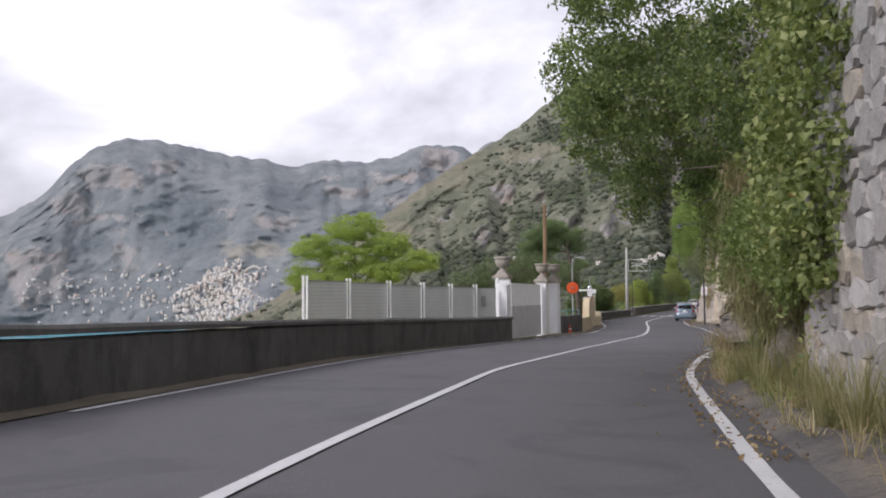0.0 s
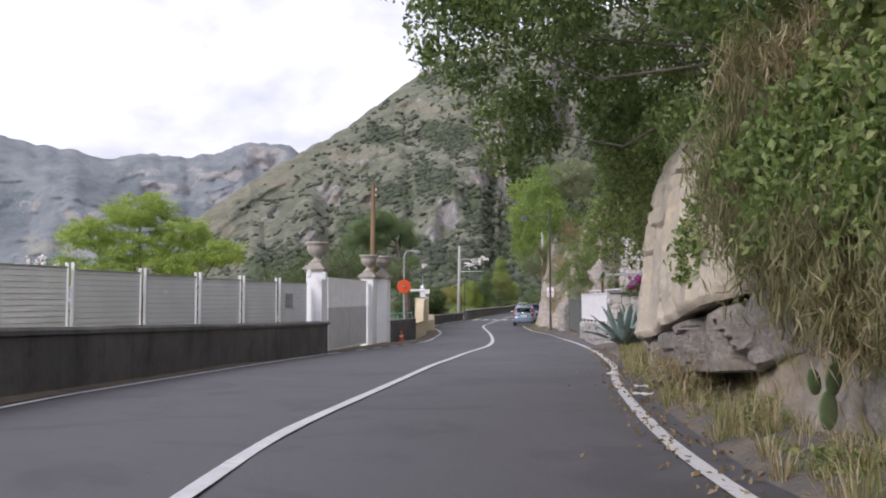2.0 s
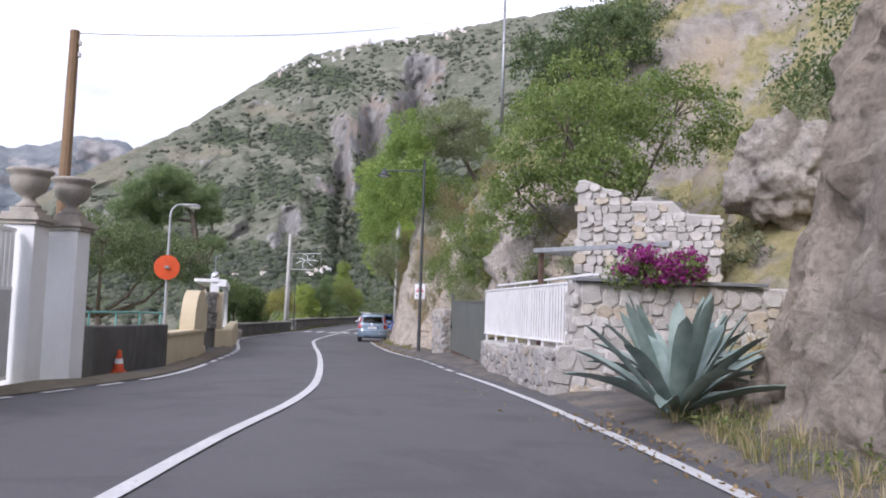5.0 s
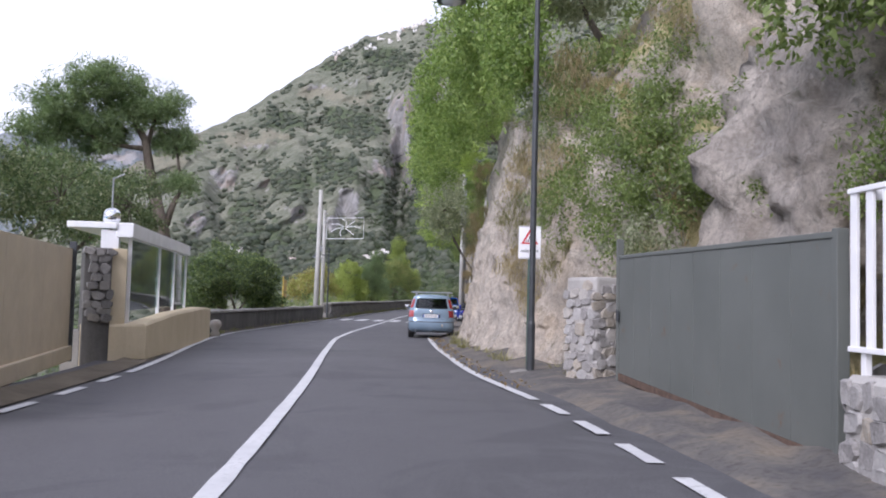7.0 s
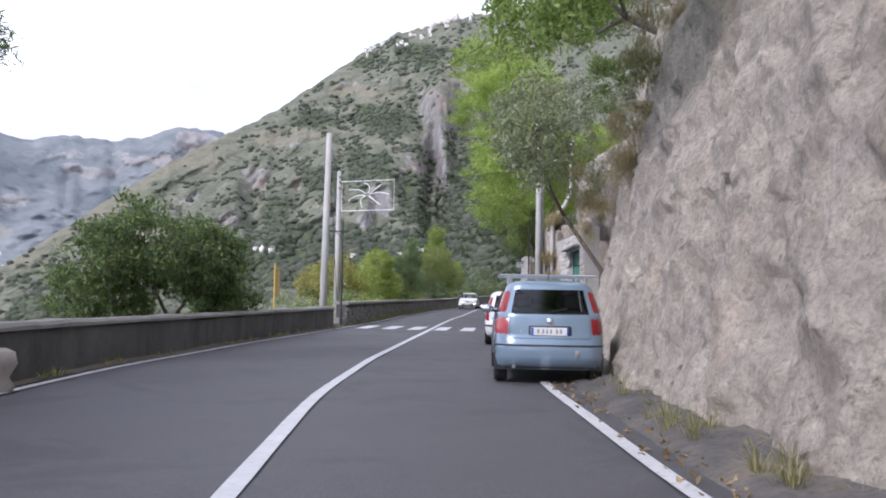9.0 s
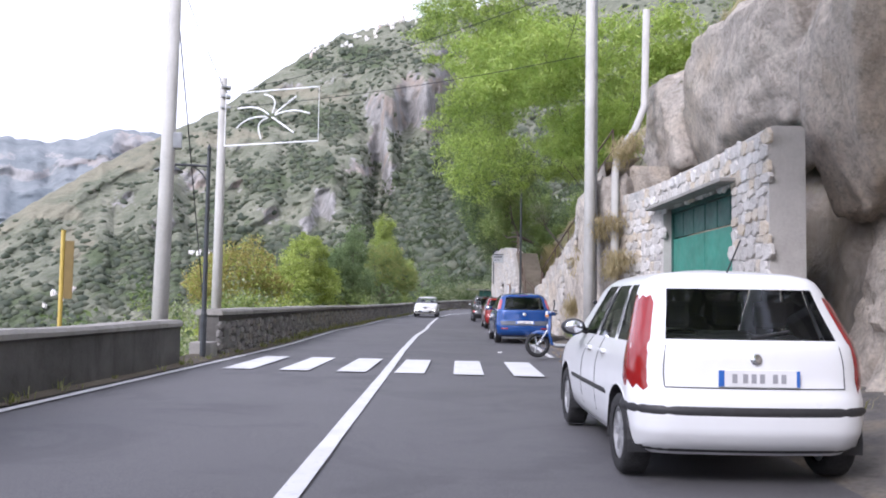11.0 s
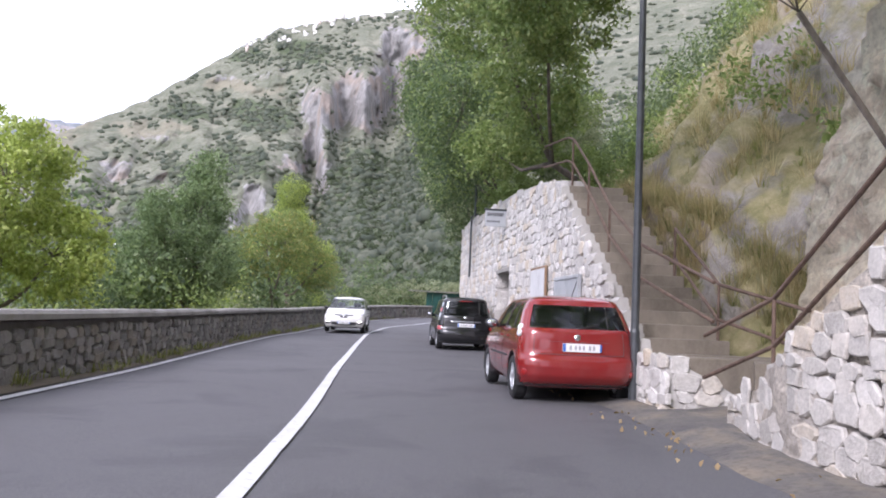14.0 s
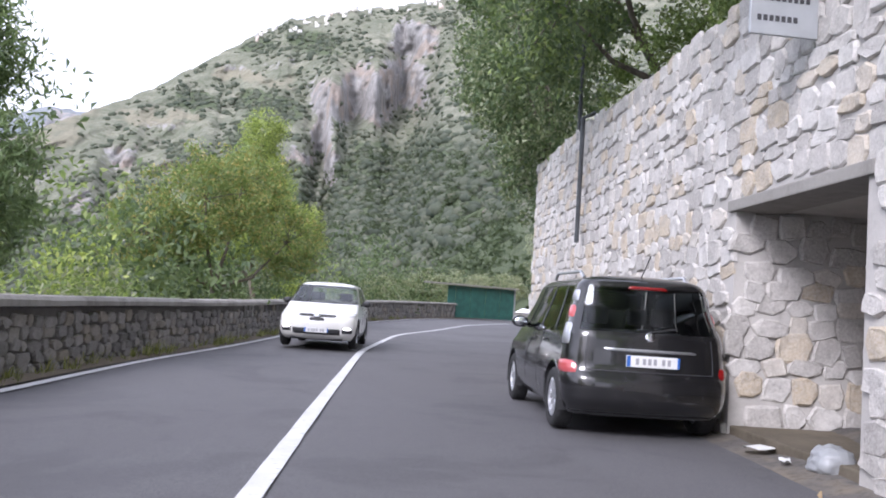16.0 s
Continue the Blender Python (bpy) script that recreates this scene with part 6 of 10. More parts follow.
def scooter(where, heading, lean, paint, label, wheel=0.27, tall=True, topbox=False):
    """A motor scooter: x forward from the rear axle."""
    o = thing("scooter", pose(where[0], where[1], float(road_z(where[1])) + 0.06, 0, 0, heading) @ pose(0, 0, 0, lean, 0, 0) @ Matrix.Scale(0.94, 4), label, "scooter", "parked scooters")
    wb = 1.27
    tyre_w = 0.05 if tall else 0.065
    for x in (0, wb):
        w = new("wheel")
        w.parent = o
        w.matrix_basis = pose(x, 0, wheel, 90, 0, 18 if x else 0)
        bm = bmesh.new()
        add_tube(bm, [Vector(((wheel - tyre_w) * math.cos(a), (wheel - tyre_w) * math.sin(a), 0)) for a in np.linspace(0, 2 * math.pi, 29)], tyre_w, 8, False)
        part("tyre", bm, M_TYRE, w, "", True)
        bm = lathe([(0.04, -0.05), (0.05, -0.03), (0.05, 0.03), (0.04, 0.05)], 12)
        for k in range(5):
            box(bm, (0.04, -0.014, -0.014), (wheel - tyre_w * 1.6, 0.014, 0.014), Matrix.Rotation(2 * math.pi * k / 5, 4, "Z"), 0.004)
        add_tube(bm, [Vector(((wheel - tyre_w * 1.75) * math.cos(a), (wheel - tyre_w * 1.75) * math.sin(a), 0)) for a in np.linspace(0, 2 * math.pi, 25)], 0.016, 6, False)
        part("rim", bm, M_RIM if tall else M_STEEL_RIM, w, "silver rim")
    def shell(name, stations, mat, lab="", sides=14, parent=None):
        """A lofted shell through rounded sections: x, z centre, half width, half height."""
        bm = bmesh.new()
        rings = []
        for x, z, hw, hh in stations:
            ring = []
            for a in np.linspace(0, 2 * math.pi, sides, endpoint=False):
                c0, s0 = math.cos(a), math.sin(a)
                ring.append(bm.verts.new((x, hw * math.copysign(abs(c0) ** 0.75, c0), z + hh * math.copysign(abs(s0) ** 0.75, s0))))
            rings.append(ring)
        for a, b in zip(rings, rings[1:]):
            for k in range(sides):
                bm.faces.new((a[k], a[(k + 1) % sides], b[(k + 1) % sides], b[k]))
        bm.faces.new(rings[0][::-1])
        bm.faces.new(rings[-1])
        return part(name, bm, mat, parent or o, lab, True)
    shell("rear_body", [(-0.36, 0.66, 0.05, 0.05), (-0.22, 0.63, 0.13, 0.11), (0.0, 0.58, 0.17, 0.16), (0.25, 0.54, 0.17, 0.18), (0.42, 0.48, 0.13, 0.2), (0.48, 0.45, 0.08, 0.18)], paint, "painted rear body")
    shell("seat", [(-0.3, 0.76, 0.06, 0.03), (-0.18, 0.775, 0.13, 0.055), (0.1, 0.78, 0.14, 0.06), (0.32, 0.75, 0.13, 0.055), (0.46, 0.73, 0.09, 0.04)], M_BLACK, "black vinyl seat")
    shell("floorboard", [(0.36, 0.3, 0.15, 0.07), (0.6, 0.27, 0.16, 0.045), (0.86, 0.28, 0.16, 0.045), (0.95, 0.33, 0.14, 0.05)], M_GREY_PL if tall else paint, "grey footboard" if tall else "")
    bm = bmesh.new()
    rows = []
    for x, z, hw in ((0.92, 0.28, 0.14), (0.97, 0.42, 0.19), (1.0, 0.58, 0.2), (0.99, 0.74, 0.17), (0.98, 0.88, 0.1), (0.98, 0.95, 0.06)):
        rows.append([bm.verts.new((x + 0.05 * math.cos(v * 1.4) + d, hw * v, z)) for d in (0, -0.03) for v in np.linspace(-1, 1, 7)])
    for a, b in zip(rows, rows[1:]):
        for k in list(range(6)) + list(range(7, 13)):
            bm.faces.new((a[k], a[k + 1], b[k + 1], b[k]))
        bm.faces.new((a[0], b[0], b[7], a[7]))
        bm.faces.new((a[6], a[13], b[13], b[6]))
    bmesh.ops.recalc_face_normals(bm, faces=bm.faces)
    part("leg_shield", bm, paint, o, "painted leg shield", True)
    shell("handlebar_cover", [(0.86, 0.98, 0.04, 0.03), (0.92, 1.0, 0.12, 0.05), (1.0, 1.0, 0.11, 0.06), (1.07, 0.99, 0.06, 0.05)], paint)
    part("headlamp", lathe([(0.075, -0.05), (0.08, 0.0), (0.06, 0.03), (0.01, 0.04)], 18), M_WHITE_LAMP, o, "round clear headlamp").matrix_basis = pose(1.06, 0, 0.98, 0, 90, 0)
    part("shield_badge", lathe([(0.05, -0.01), (0.05, 0.008), (0.01, 0.012)], 16), M_WHITE, o, "round white badge").matrix_basis = pose(1.055, 0, 0.7, 0, 90, 0)
    bm = bmesh.new()
    add_tube(bm, [(0.84, -0.34, 1.03), (0.95, -0.2, 1.03), (0.98, 0, 0.99), (0.95, 0.2, 1.03), (0.84, 0.34, 1.03)], 0.014, 7)
    hb = part("handlebar", bm, M_BLACK, o, "black handlebar")
    for y in (-1, 1):
        part("grip", tube([(0.84, y * 0.34, 1.03), (0.9, y * 0.26, 1.03)], 0.02, 8), M_BLACK, hb)
        part("brake_lever", tube([(0.9, y * 0.36, 1.01), (0.99, y * 0.2, 1.02)], 0.007, 5), M_CHROME, hb)
        part("indicator", tube([(1.04, y * 0.13, 0.93), (1.06, y * 0.2, 0.93)], 0.028, 8), M_AMBER, o, "amber indicator")
        part("fork_leg", tube([(1.04, y * 0.07, 0.62), (wb, y * 0.07, wheel)], 0.022, 7), M_CHROME, o, "fork leg")
    shell("front_mudguard", [(1.05, 0.5, 0.05, 0.04), (1.15, 0.56, 0.075, 0.05), (1.28, 0.57, 0.08, 0.045), (1.42, 0.5, 0.06, 0.04)], paint)
    shell("engine_cover", [(-0.16, 0.3, 0.06, 0.07), (0.0, 0.3, 0.1, 0.1), (0.22, 0.3, 0.11, 0.1), (0.4, 0.32, 0.07, 0.08)], M_GREY_PL, "grey engine cover").matrix_basis = pose(0, 0.07, 0)
    shell("exhaust", [(-0.3, 0.27, 0.045, 0.05), (-0.2, 0.27, 0.055, 0.065), (0.15, 0.25, 0.055, 0.065), (0.25, 0.24, 0.03, 0.03)], M_BLACK, "dark exhaust silencer").matrix_basis = pose(0, -0.16, 0)
    part("tail_lamp", boxed((-0.4, -0.07, 0.6), (-0.34, 0.07, 0.68), 0.015), M_RED_LAMP, o, "red tail lamp")
    part("plate", boxed((-0.42, -0.09, 0.4), (-0.405, 0.09, 0.56), 0.005), M_PLATE, o, "small white number plate")
    part("plate_holder", tube([(-0.3, 0, 0.58), (-0.4, 0, 0.48)], 0.02, 6), M_BLACK, o)
    bm = bmesh.new()
    for y in (-0.12, 0.12):
        add_tube(bm, [(0.3, y * 0.6, 0.28), (0.16, y * 1.2, 0.0)], 0.014, 6)
    add_tube(bm, [(0.16, -0.15, 0.005), (0.16, 0.15, 0.005)], 0.012, 6)
    part("stand", bm, M_BLACK, o, "centre stand")
    for y in (-1, 1):
        bm = tube([(0.92, y * 0.24, 1.03), (0.9, y * 0.3, 1.2)], 0.008, 5)
        bmesh.ops.create_icosphere(bm, subdivisions=2, radius=1, matrix=Matrix.Translation((0.9, y * 0.31, 1.24)) @ Matrix.Diagonal((0.02, 0.06, 0.04, 1)))
        part("mirror", bm, M_BLACK, o)
    if topbox:
        part("top_box", boxed((-0.55, -0.22, 0.86), (-0.12, 0.22, 1.17), 0.08), M_BLACK, o, "black top box")
        part("luggage_rack", boxed((-0.5, -0.12, 0.82), (-0.1, 0.12, 0.86), 0.01), M_CHROME, o)
    return o


scooter((25.66, 93.1), 155, 6, M_SBLUE, "blue scooter on large thin wheels parked under the poles", 0.29, True)
scooter((25.25, 91.15), 90 - 4, 5, M_SBLUE2, "violet-blue scooter with a black top box by the garage", 0.24, False, True)


# ---------------------------------------------------------------- gates, screens and pillars on the sea side
def rz(y):
    return float(road_z(y))


def run(a, b, z=0.0):
    """A frame with x along a-b, y to its left, at height z, and the length."""
    a, b = Vector((*a, 0)), Vector((*b, 0))
    u = (b - a).normalized()
    m = Matrix((u, Vector((-u.y, u.x, 0)), Vector((0, 0, 1)))).transposed().to_4x4()
    m.translation = a + Vector((0, 0, z))
    return m, (b - a).length


M_GALV = plain("galvanised_steel", (0.36, 0.37, 0.38), 0.45, 0.6, vary=0.15, scale=8)
M_DARK_STEEL = plain("dark_painted_steel", (0.055, 0.06, 0.065), 0.5, 0.2, vary=0.25, scale=6)
M_RUST = plain("rusty_rail", (0.115, 0.075, 0.055), 0.8, 0.1, vary=0.35, scale=10, bump=0.3)
M_CONC_POLE = concrete_mat("concrete_pole", (0.36, 0.35, 0.33), (0.5, 0.49, 0.465), 0.25)
M_WOOD_POLE = concrete_mat("wooden_pole", (0.17, 0.11, 0.07), (0.28, 0.19, 0.12), 0.4)
M_ORANGE = plain("orange_red_disc", (0.62, 0.085, 0.02), 0.5, vary=0.12)
M_URN = concrete_mat("carved_stone", (0.3, 0.27, 0.235), (0.46, 0.42, 0.375), 0.45)
M_GREY_DOOR = plain("grey_metal_door", (0.36, 0.375, 0.39), 0.5, 0.1, vary=0.12, scale=3)
M_CABLE = plain("black_cable", (0.02, 0.02, 0.02), 0.7)
m = Nodes("milky_mesh")
m.set(m.ramp(m.noise(1.2, 4), (0.3, (0.7, 0.72, 0.72)), (0.7, (0.8, 0.82, 0.82))), 0.6)
t = m.n.new("ShaderNodeBsdfTransparent")
x = m.n.new("ShaderNodeMixShader")
x.inputs[0].default_value = 0.68
m.l.new(t.outputs[0], x.inputs[1])
m.l.new(m.b.outputs[0], x.inputs[2])
m.l.new(x.outputs[0], m.n["Material Output"].inputs["Surface"])
M_MESH = m.mat

POSTS = [(-4.1, 24.55), (-3.1, 26.75), (-1.98, 28.85), (-0.9, 30.6), (0.1, 32.35), (1.05, 34.05), (1.98, 35.45)]
screen = thing("screen_fence", Matrix(), "white steel posts with milky grey mesh wind screens", "fence")
for k, p in enumerate(POSTS[:-1]):
    bm = bmesh.new()
    for d in (-0.06, 0.06):
        box(bm, (p[0] + d - 0.035, p[1] - 0.035, rz(p[1]) - 0.3), (p[0] + d + 0.035, p[1] + 0.035, rz(p[1]) + 2.42), None, 0.01)
    part("post", bm, M_WHITE, screen, "white twin post")
    m, w = run(p, POSTS[k + 1], rz(p[1]))
    bm = boxed((0.1, -0.006, 0.1), (w - 0.1, 0.006, 2.26), 0.0, m)
    part("screen_panel", bm, M_MESH, screen, "milky mesh panel")
    bm = bmesh.new()
    for z in (0.1, 2.26):
        box(bm, (0.08, -0.02, z - 0.02), (w - 0.08, 0.02, z + 0.02), m, 0.006)
    for z in np.arange(0.25, 2.2, 0.12):
        box(bm, (0.1, -0.009, z - 0.006), (w - 0.1, 0.009, z + 0.006), m)
    tagged(part("wire_mesh", bm, M_GALV, screen, "thin grey wires"), kind="stuff")

URN = [(0.14, 0.0), (0.2, 0.0), (0.2, 0.05), (0.12, 0.1), (0.1, 0.16), (0.15, 0.2), (0.25, 0.27), (0.3, 0.36), (0.32, 0.45), (0.3, 0.52), (0.37, 0.56), (0.38, 0.6), (0.33, 0.62), (0.26, 0.58), (0.05, 0.56)]


def pillar(x, y, turn, urn=True, w=0.27):
    o = thing("gate_pillar", pose(x, y, rz(y) - 0.05, 0, 0, turn), "white plastered square gate pillar with a stone cap", "pillar", "gate pillars")
    part("shaft", boxed((-w, -w, -0.1), (w, w, 2.72), 0.015), M_PLASTER, o, "white plaster shaft")
    bm = bmesh.new()
    for a, lo, hi in ((w + 0.05, 2.72, 2.79), (w + 0.1, 2.79, 2.86), (w + 0.04, 2.86, 2.93), (w - 0.05, 2.93, 3.02)):
        box(bm, (-a, -a, lo), (a, a, hi), None, 0.012)
    part("capital", bm, M_URN, o, "moulded stone cap")
    u = link("stone_urn", lathe([(r, z * 1.1) for r, z in URN], 40, 0.045, 20), M_URN, smooth=True)
    u.matrix_world = pose(x, y, rz(y) - 0.05 + 3.02)
    tagged(u, "fluted carved stone urn on the gate pillar", "urn", "stone urns")
    return o


pillar(2.25, 35.7, -20)
pillar(4.42, 42.55, -20)
pillar(5.05, 43.3, -20)
m, w = run((2.62, 36.5), (4.28, 42.2), rz(39) + 0.02)
gate = thing("sliding_gate", m, "white and grey sheet metal sliding gate between pillars", "gate")
for k in range(2):
    part("lower_panel", boxed((k * w / 2 + 0.01, -0.03, 0.06), ((k + 1) * w / 2 - 0.01, 0.03, 1.5), 0.008), plain("grey_gate_paint", (0.5, 0.5, 0.51), 0.5, vary=0.1, scale=3), gate, "pale grey lower panel")
n_sl = 34
for k in range(n_sl):
    part("slat", boxed((w * k / n_sl + 0.015, -0.02, 1.54), (w * (k + 1) / n_sl - 0.015, 0.02, 2.5), 0.008), M_WHITE, gate)
bm = bmesh.new()
for z in (0.03, 1.52, 2.5):
    box(bm, (0, -0.035, z - 0.03), (w, 0.035, z + 0.03), None, 0.006)
part("frame", bm, M_WHITE, gate, "white frame bars")
ped = link("gate_wicket", boxed((0, -0.04, 0.05), (0.95, 0.04, 2.2), 0.01), M_MESH)
ped.matrix_world, _ = run((1.1, 34.2), (1.9, 35.3), rz(35))
tagged(ped, "pale mesh wicket panel with a notice", "gate")
nt = link("notice_plate", boxed((0.25, -0.06, 1.5), (0.6, -0.042, 1.95), 0.005), M_GALV)
nt.matrix_world = ped.matrix_world
tagged(nt, "grey notice plate fixed on the mesh panel", "notice")
for p, z in (((2.0, 35.4), 2.62), ((2.48, 35.55), 2.55)):
    o = thing("wall_lamp", pose(p[0], p[1] - 0.3, rz(35) + z), "small white lamp fixed on the gate pillar", "lamp", "pillar lamps")
    part("bracket", boxed((-0.03, -0.12, -0.02), (0.03, 0.12, 0.02), 0.01), M_WHITE, o)
    part("lamp_body", boxed((-0.06, -0.2, -0.16), (0.06, -0.06, 0.1), 0.03), M_WHITE, o)

# globe lamp behind the screens
o = thing("globe_lamp", pose(-4.47, 48.6, -0.6), "white globe garden lamp on a slim post", "lamp")
part("post", tube([(0, 0, 0), (0, 0, 2.9)], 0.05, 10), M_WHITE, o)
bm = bmesh.new()
bmesh.ops.create_uvsphere(bm, u_segments=20, v_segments=12, radius=0.2, matrix=Matrix.Translation((0, 0, 3.07)))
part("globe", bm, M_WHITE, o, "white globe", True)

# dark plinth with the turquoise railing, and the cone
m, w = run((5.5, 43.9), (6.95, 47.6), rz(45))
pl = link("plinth_wall", boxed((0, -0.05, -0.2), (w, 0.3, 0.95), 0.03, m), M_PARAPET)
tagged(pl, "dark concrete plinth beside the gate", "wall", kind="structure")
M_TURQ = plain("turquoise_rail", (0.16, 0.42, 0.38), 0.5)
rail = thing("garden_railing", m, "turquoise tubular railing on the dark plinth", "railing")
part("rail", tube([(0, 0.12, 1.22), (w, 0.12, 1.22)], 0.022, 8), M_TURQ, rail)
for k in range(4):
    part("post", tube([(0.1 + (w - 0.2) * k / 3, 0.12, 0.95), (0.1 + (w - 0.2) * k / 3, 0.12, 1.22)], 0.018, 6), M_TURQ, rail)
o = thing("traffic_cone", pose(6.0, 44.8, rz(44.8) + 0.015), "orange-red traffic cone standing by the gate", "traffic cone")
part("base", boxed((-0.15, -0.15, 0), (0.15, 0.15, 0.03), 0.008), M_ORANGE, o)
part("cone", lathe([(0.115, 0.03), (0.09, 0.15), (0.065, 0.28), (0.035, 0.44), (0.025, 0.45)], 18), M_ORANGE, o)
part("band", lathe([(0.087, 0.18), (0.069, 0.28)], 18), M_WHITE, o, "white band")

# wooden pole behind the gate
o = thing("utility_pole", pose(4.75, 45.0, -0.5), "brown wooden utility pole with white insulators", "utility pole")
part("pole", tube([(0, 0, 0), (0, 0, 4), (0.02, 0, 7.75)], [0.13, 0.115, 0.095], 10), M_WOOD_POLE, o)
for z in (7.2, 7.45):
    part("insulator", lathe([(0.02, 0), (0.05, 0.02), (0.05, 0.08), (0.025, 0.12)], 10), M_WHITE, o).matrix_basis = pose(0.12, 0, z)

# lamp post with the orange disc (the back of a road mirror)
o = thing("street_lamp", pose(7.05, 53.3, rz(53)), "galvanised street lamp with a short curved arm", "street lamp")
part("pole", tube([(0, 0, -0.2), (0, 0, 3), (0, 0, 4.15), (0.03, 0, 4.36), (0.15, 0, 4.5), (0.4, 0, 4.55)], [0.06, 0.05, 0.04, 0.035, 0.03, 0.03], 10), M_GALV, o)
bm = bmesh.new()
bmesh.ops.create_uvsphere(bm, u_segments=16, v_segments=10, radius=1, matrix=Matrix.Translation((0.6, 0, 4.52)) @ Matrix.Diagonal((0.28, 0.12, 0.06, 1)))
part("lamp_head", bm, M_GALV, o, "", True)
bm = bmesh.new()
bmesh.ops.create_uvsphere(bm, u_segments=16, v_segments=10, radius=1, matrix=Matrix.Translation((0.68, 0, 4.47)) @ Matrix.Diagonal((0.18, 0.1, 0.06, 1)))
part("diffuser", bm, M_WHITE_LAMP, o, "clear lamp bowl", True)
o = thing("road_mirror", pose(7.02, 53.1, rz(53) + 2.6), "orange-red back of a round road mirror on the lamp post", "road mirror")
part("dish", lathe([(0.02, -0.06), (0.2, -0.05), (0.33, -0.02), (0.37, 0.0), (0.37, 0.03), (0.3, 0.035), (0.02, 0.05)], 28), M_ORANGE, o).matrix_basis = pose(0, 0, 0, 90, 0, 0)
part("clamp", boxed((-0.07, -0.12, -0.04), (0.07, 0.2, 0.04), 0.01), M_GALV, o, "steel clamp")

# beige wall that ends in a scroll
bw = thing("wall_beige", Matrix(), "beige plastered garden wall ending in a scroll", "wall", kind="structure")
m, w = run((7.0, 47.6), (8.2, 52.9), rz(50))
bm = boxed((0, -0.0, -0.2), (w * 0.98, 0.34, 0.72), 0.03, m)
part("low_wall", bm, M_BEIGE, bw)
part("wall_coping", boxed((-0.04, -0.05, 0.7), (w * 0.9, 0.39, 0.8), 0.03, m), M_BEIGE, bw)
bm = bmesh.new()
prof = [(w * 0.62, 0.7)] + [(w * 0.62 + 0.95 - 0.95 * math.cos(a), 0.75 + 1.15 * math.sin(a)) for a in np.linspace(0.12, math.pi / 2, 10)] + [(w * 0.62 + 1.6, 1.86), (w * 0.62 + 1.75, 1.6), (w + 0.1, 1.5), (w + 0.1, 0.7)]
rings = [[bm.verts.new(m @ Vector((px, y, pz))) for px, pz in prof] for y in (-0.03, 0.37)]
bm.faces.new(rings[0])
bm.faces.new(rings[1][::-1])
for k in range(len(prof)):
    q = (k + 1) % len(prof)
    bm.faces.new((rings[0][k], rings[1][k], rings[1][q], rings[0][q]))
bmesh.ops.recalc_face_normals(bm, faces=bm.faces)
part("scroll", bm, M_BEIGE, bw, "rounded scroll end")
m, w = run((8.25, 53.0), (8.52, 59.7), rz(57))
o = thing("beige_gate", m, "beige sheet metal sliding gate on a rail", "gate")
M_BEIGE_METAL = plain("beige_gate_paint", (0.55, 0.46, 0.33), 0.5, vary=0.08, scale=2)
for k in range(3):
    part("panel", boxed((w * k / 3 + 0.004, 0.06, 0.28), (w * (k + 1) / 3 - 0.004, 0.1, 2.02), 0.006), M_BEIGE_METAL, o)
part("bottom_beam", boxed((0, 0.0, 0.03), (w, 0.14, 0.29), 0.02), M_BEIGE_METAL, o)
part("end_post", boxed((w - 0.06, 0.0, 0), (w + 0.02, 0.12, 2.15), 0.01), M_DARK_STEEL, o, "dark gate post")
# stone-faced pillar and the base of the glazed veranda
m, w = run((8.6, 60.0), (9.62, 60.25), rz(60))
o = thing("pillar_stone", Matrix(), "pillar faced with irregular dark stones", "pillar", kind="structure")
part("core", boxed((0.02, 0.02, -0.1), (0.5, 0.55, 2.1), 0.02, m), M_DARK_MORTAR, o)
f0 = m.translation.copy()
uu = m.to_3x3() @ Vector((1, 0, 0))
nn = m.to_3x3() @ Vector((0, -1, 0))
masonry(o, lambda s: (Vector((f0.x, f0.y, 0)) + uu * (s + 0.03), nn), 0, 0.46, lambda s: rz(60) + 0.7, lambda s: rz(60) + 2.1, M_STONE_DARK, (0.14, 0.26, 0.12, 0.2), 0.04, (-1, 2), seed=71)
BASE = [(8.58, 60.1), (9.72, 60.2), (10.25, 64.0), (10.7, 67.5), (10.95, 70.6)]
bs = thing("veranda_base", Matrix(), "beige plastered base wall of the glazed veranda", "wall", kind="structure")
btop = lambda s: float(np.interp(s, [0, 1.1, 4, 9, 11.2], [0.7, 0.72, 0.85, 0.92, 0.85])) + rz(63)
at_b, n_b = along([(p[0], p[1]) for p in BASE])
flip = lambda s: (at_b(s)[0], -at_b(s)[1])
part("base_wall", wall_mesh(flip, 0, n_b, lambda s: -0.1, btop, 0.4, 0.4, 0.01), M_BEIGE, bs)
part("upright", boxed((0.5, 0.1, 0.6), (0.78, 0.5, 2.1), 0.02, m), M_BEIGE, bs, "beige upright")
ver = thing("glass_veranda", Matrix(), "glazed veranda with white frame and greenish panes", "veranda")
M_PANE = glass_mat("greenish_pane", (0.62, 0.72, 0.69), 0.8, 0.03)
VP = [(9.35, 60.55), (9.72, 63.9), (9.97, 66.1), (10.21, 68.2)]
for k, p in enumerate(VP):
    part("post", boxed((p[0] - 0.035, p[1] - 0.035, rz(63) + 0.7), (p[0] + 0.035, p[1] + 0.035, rz(63) + 2.36), 0.01), M_WHITE, ver)
    if k < 3:
        mm, ww = run(p, VP[k + 1], rz(63))
        pn = part("pane", boxed((0.05, -0.006, 0.95), (ww - 0.05, 0.006, 2.32), 0, mm), M_PANE, ver, "greenish glass pane")
        pn.visible_shadow = False
mm, ww = run(VP[0], VP[3], rz(63))
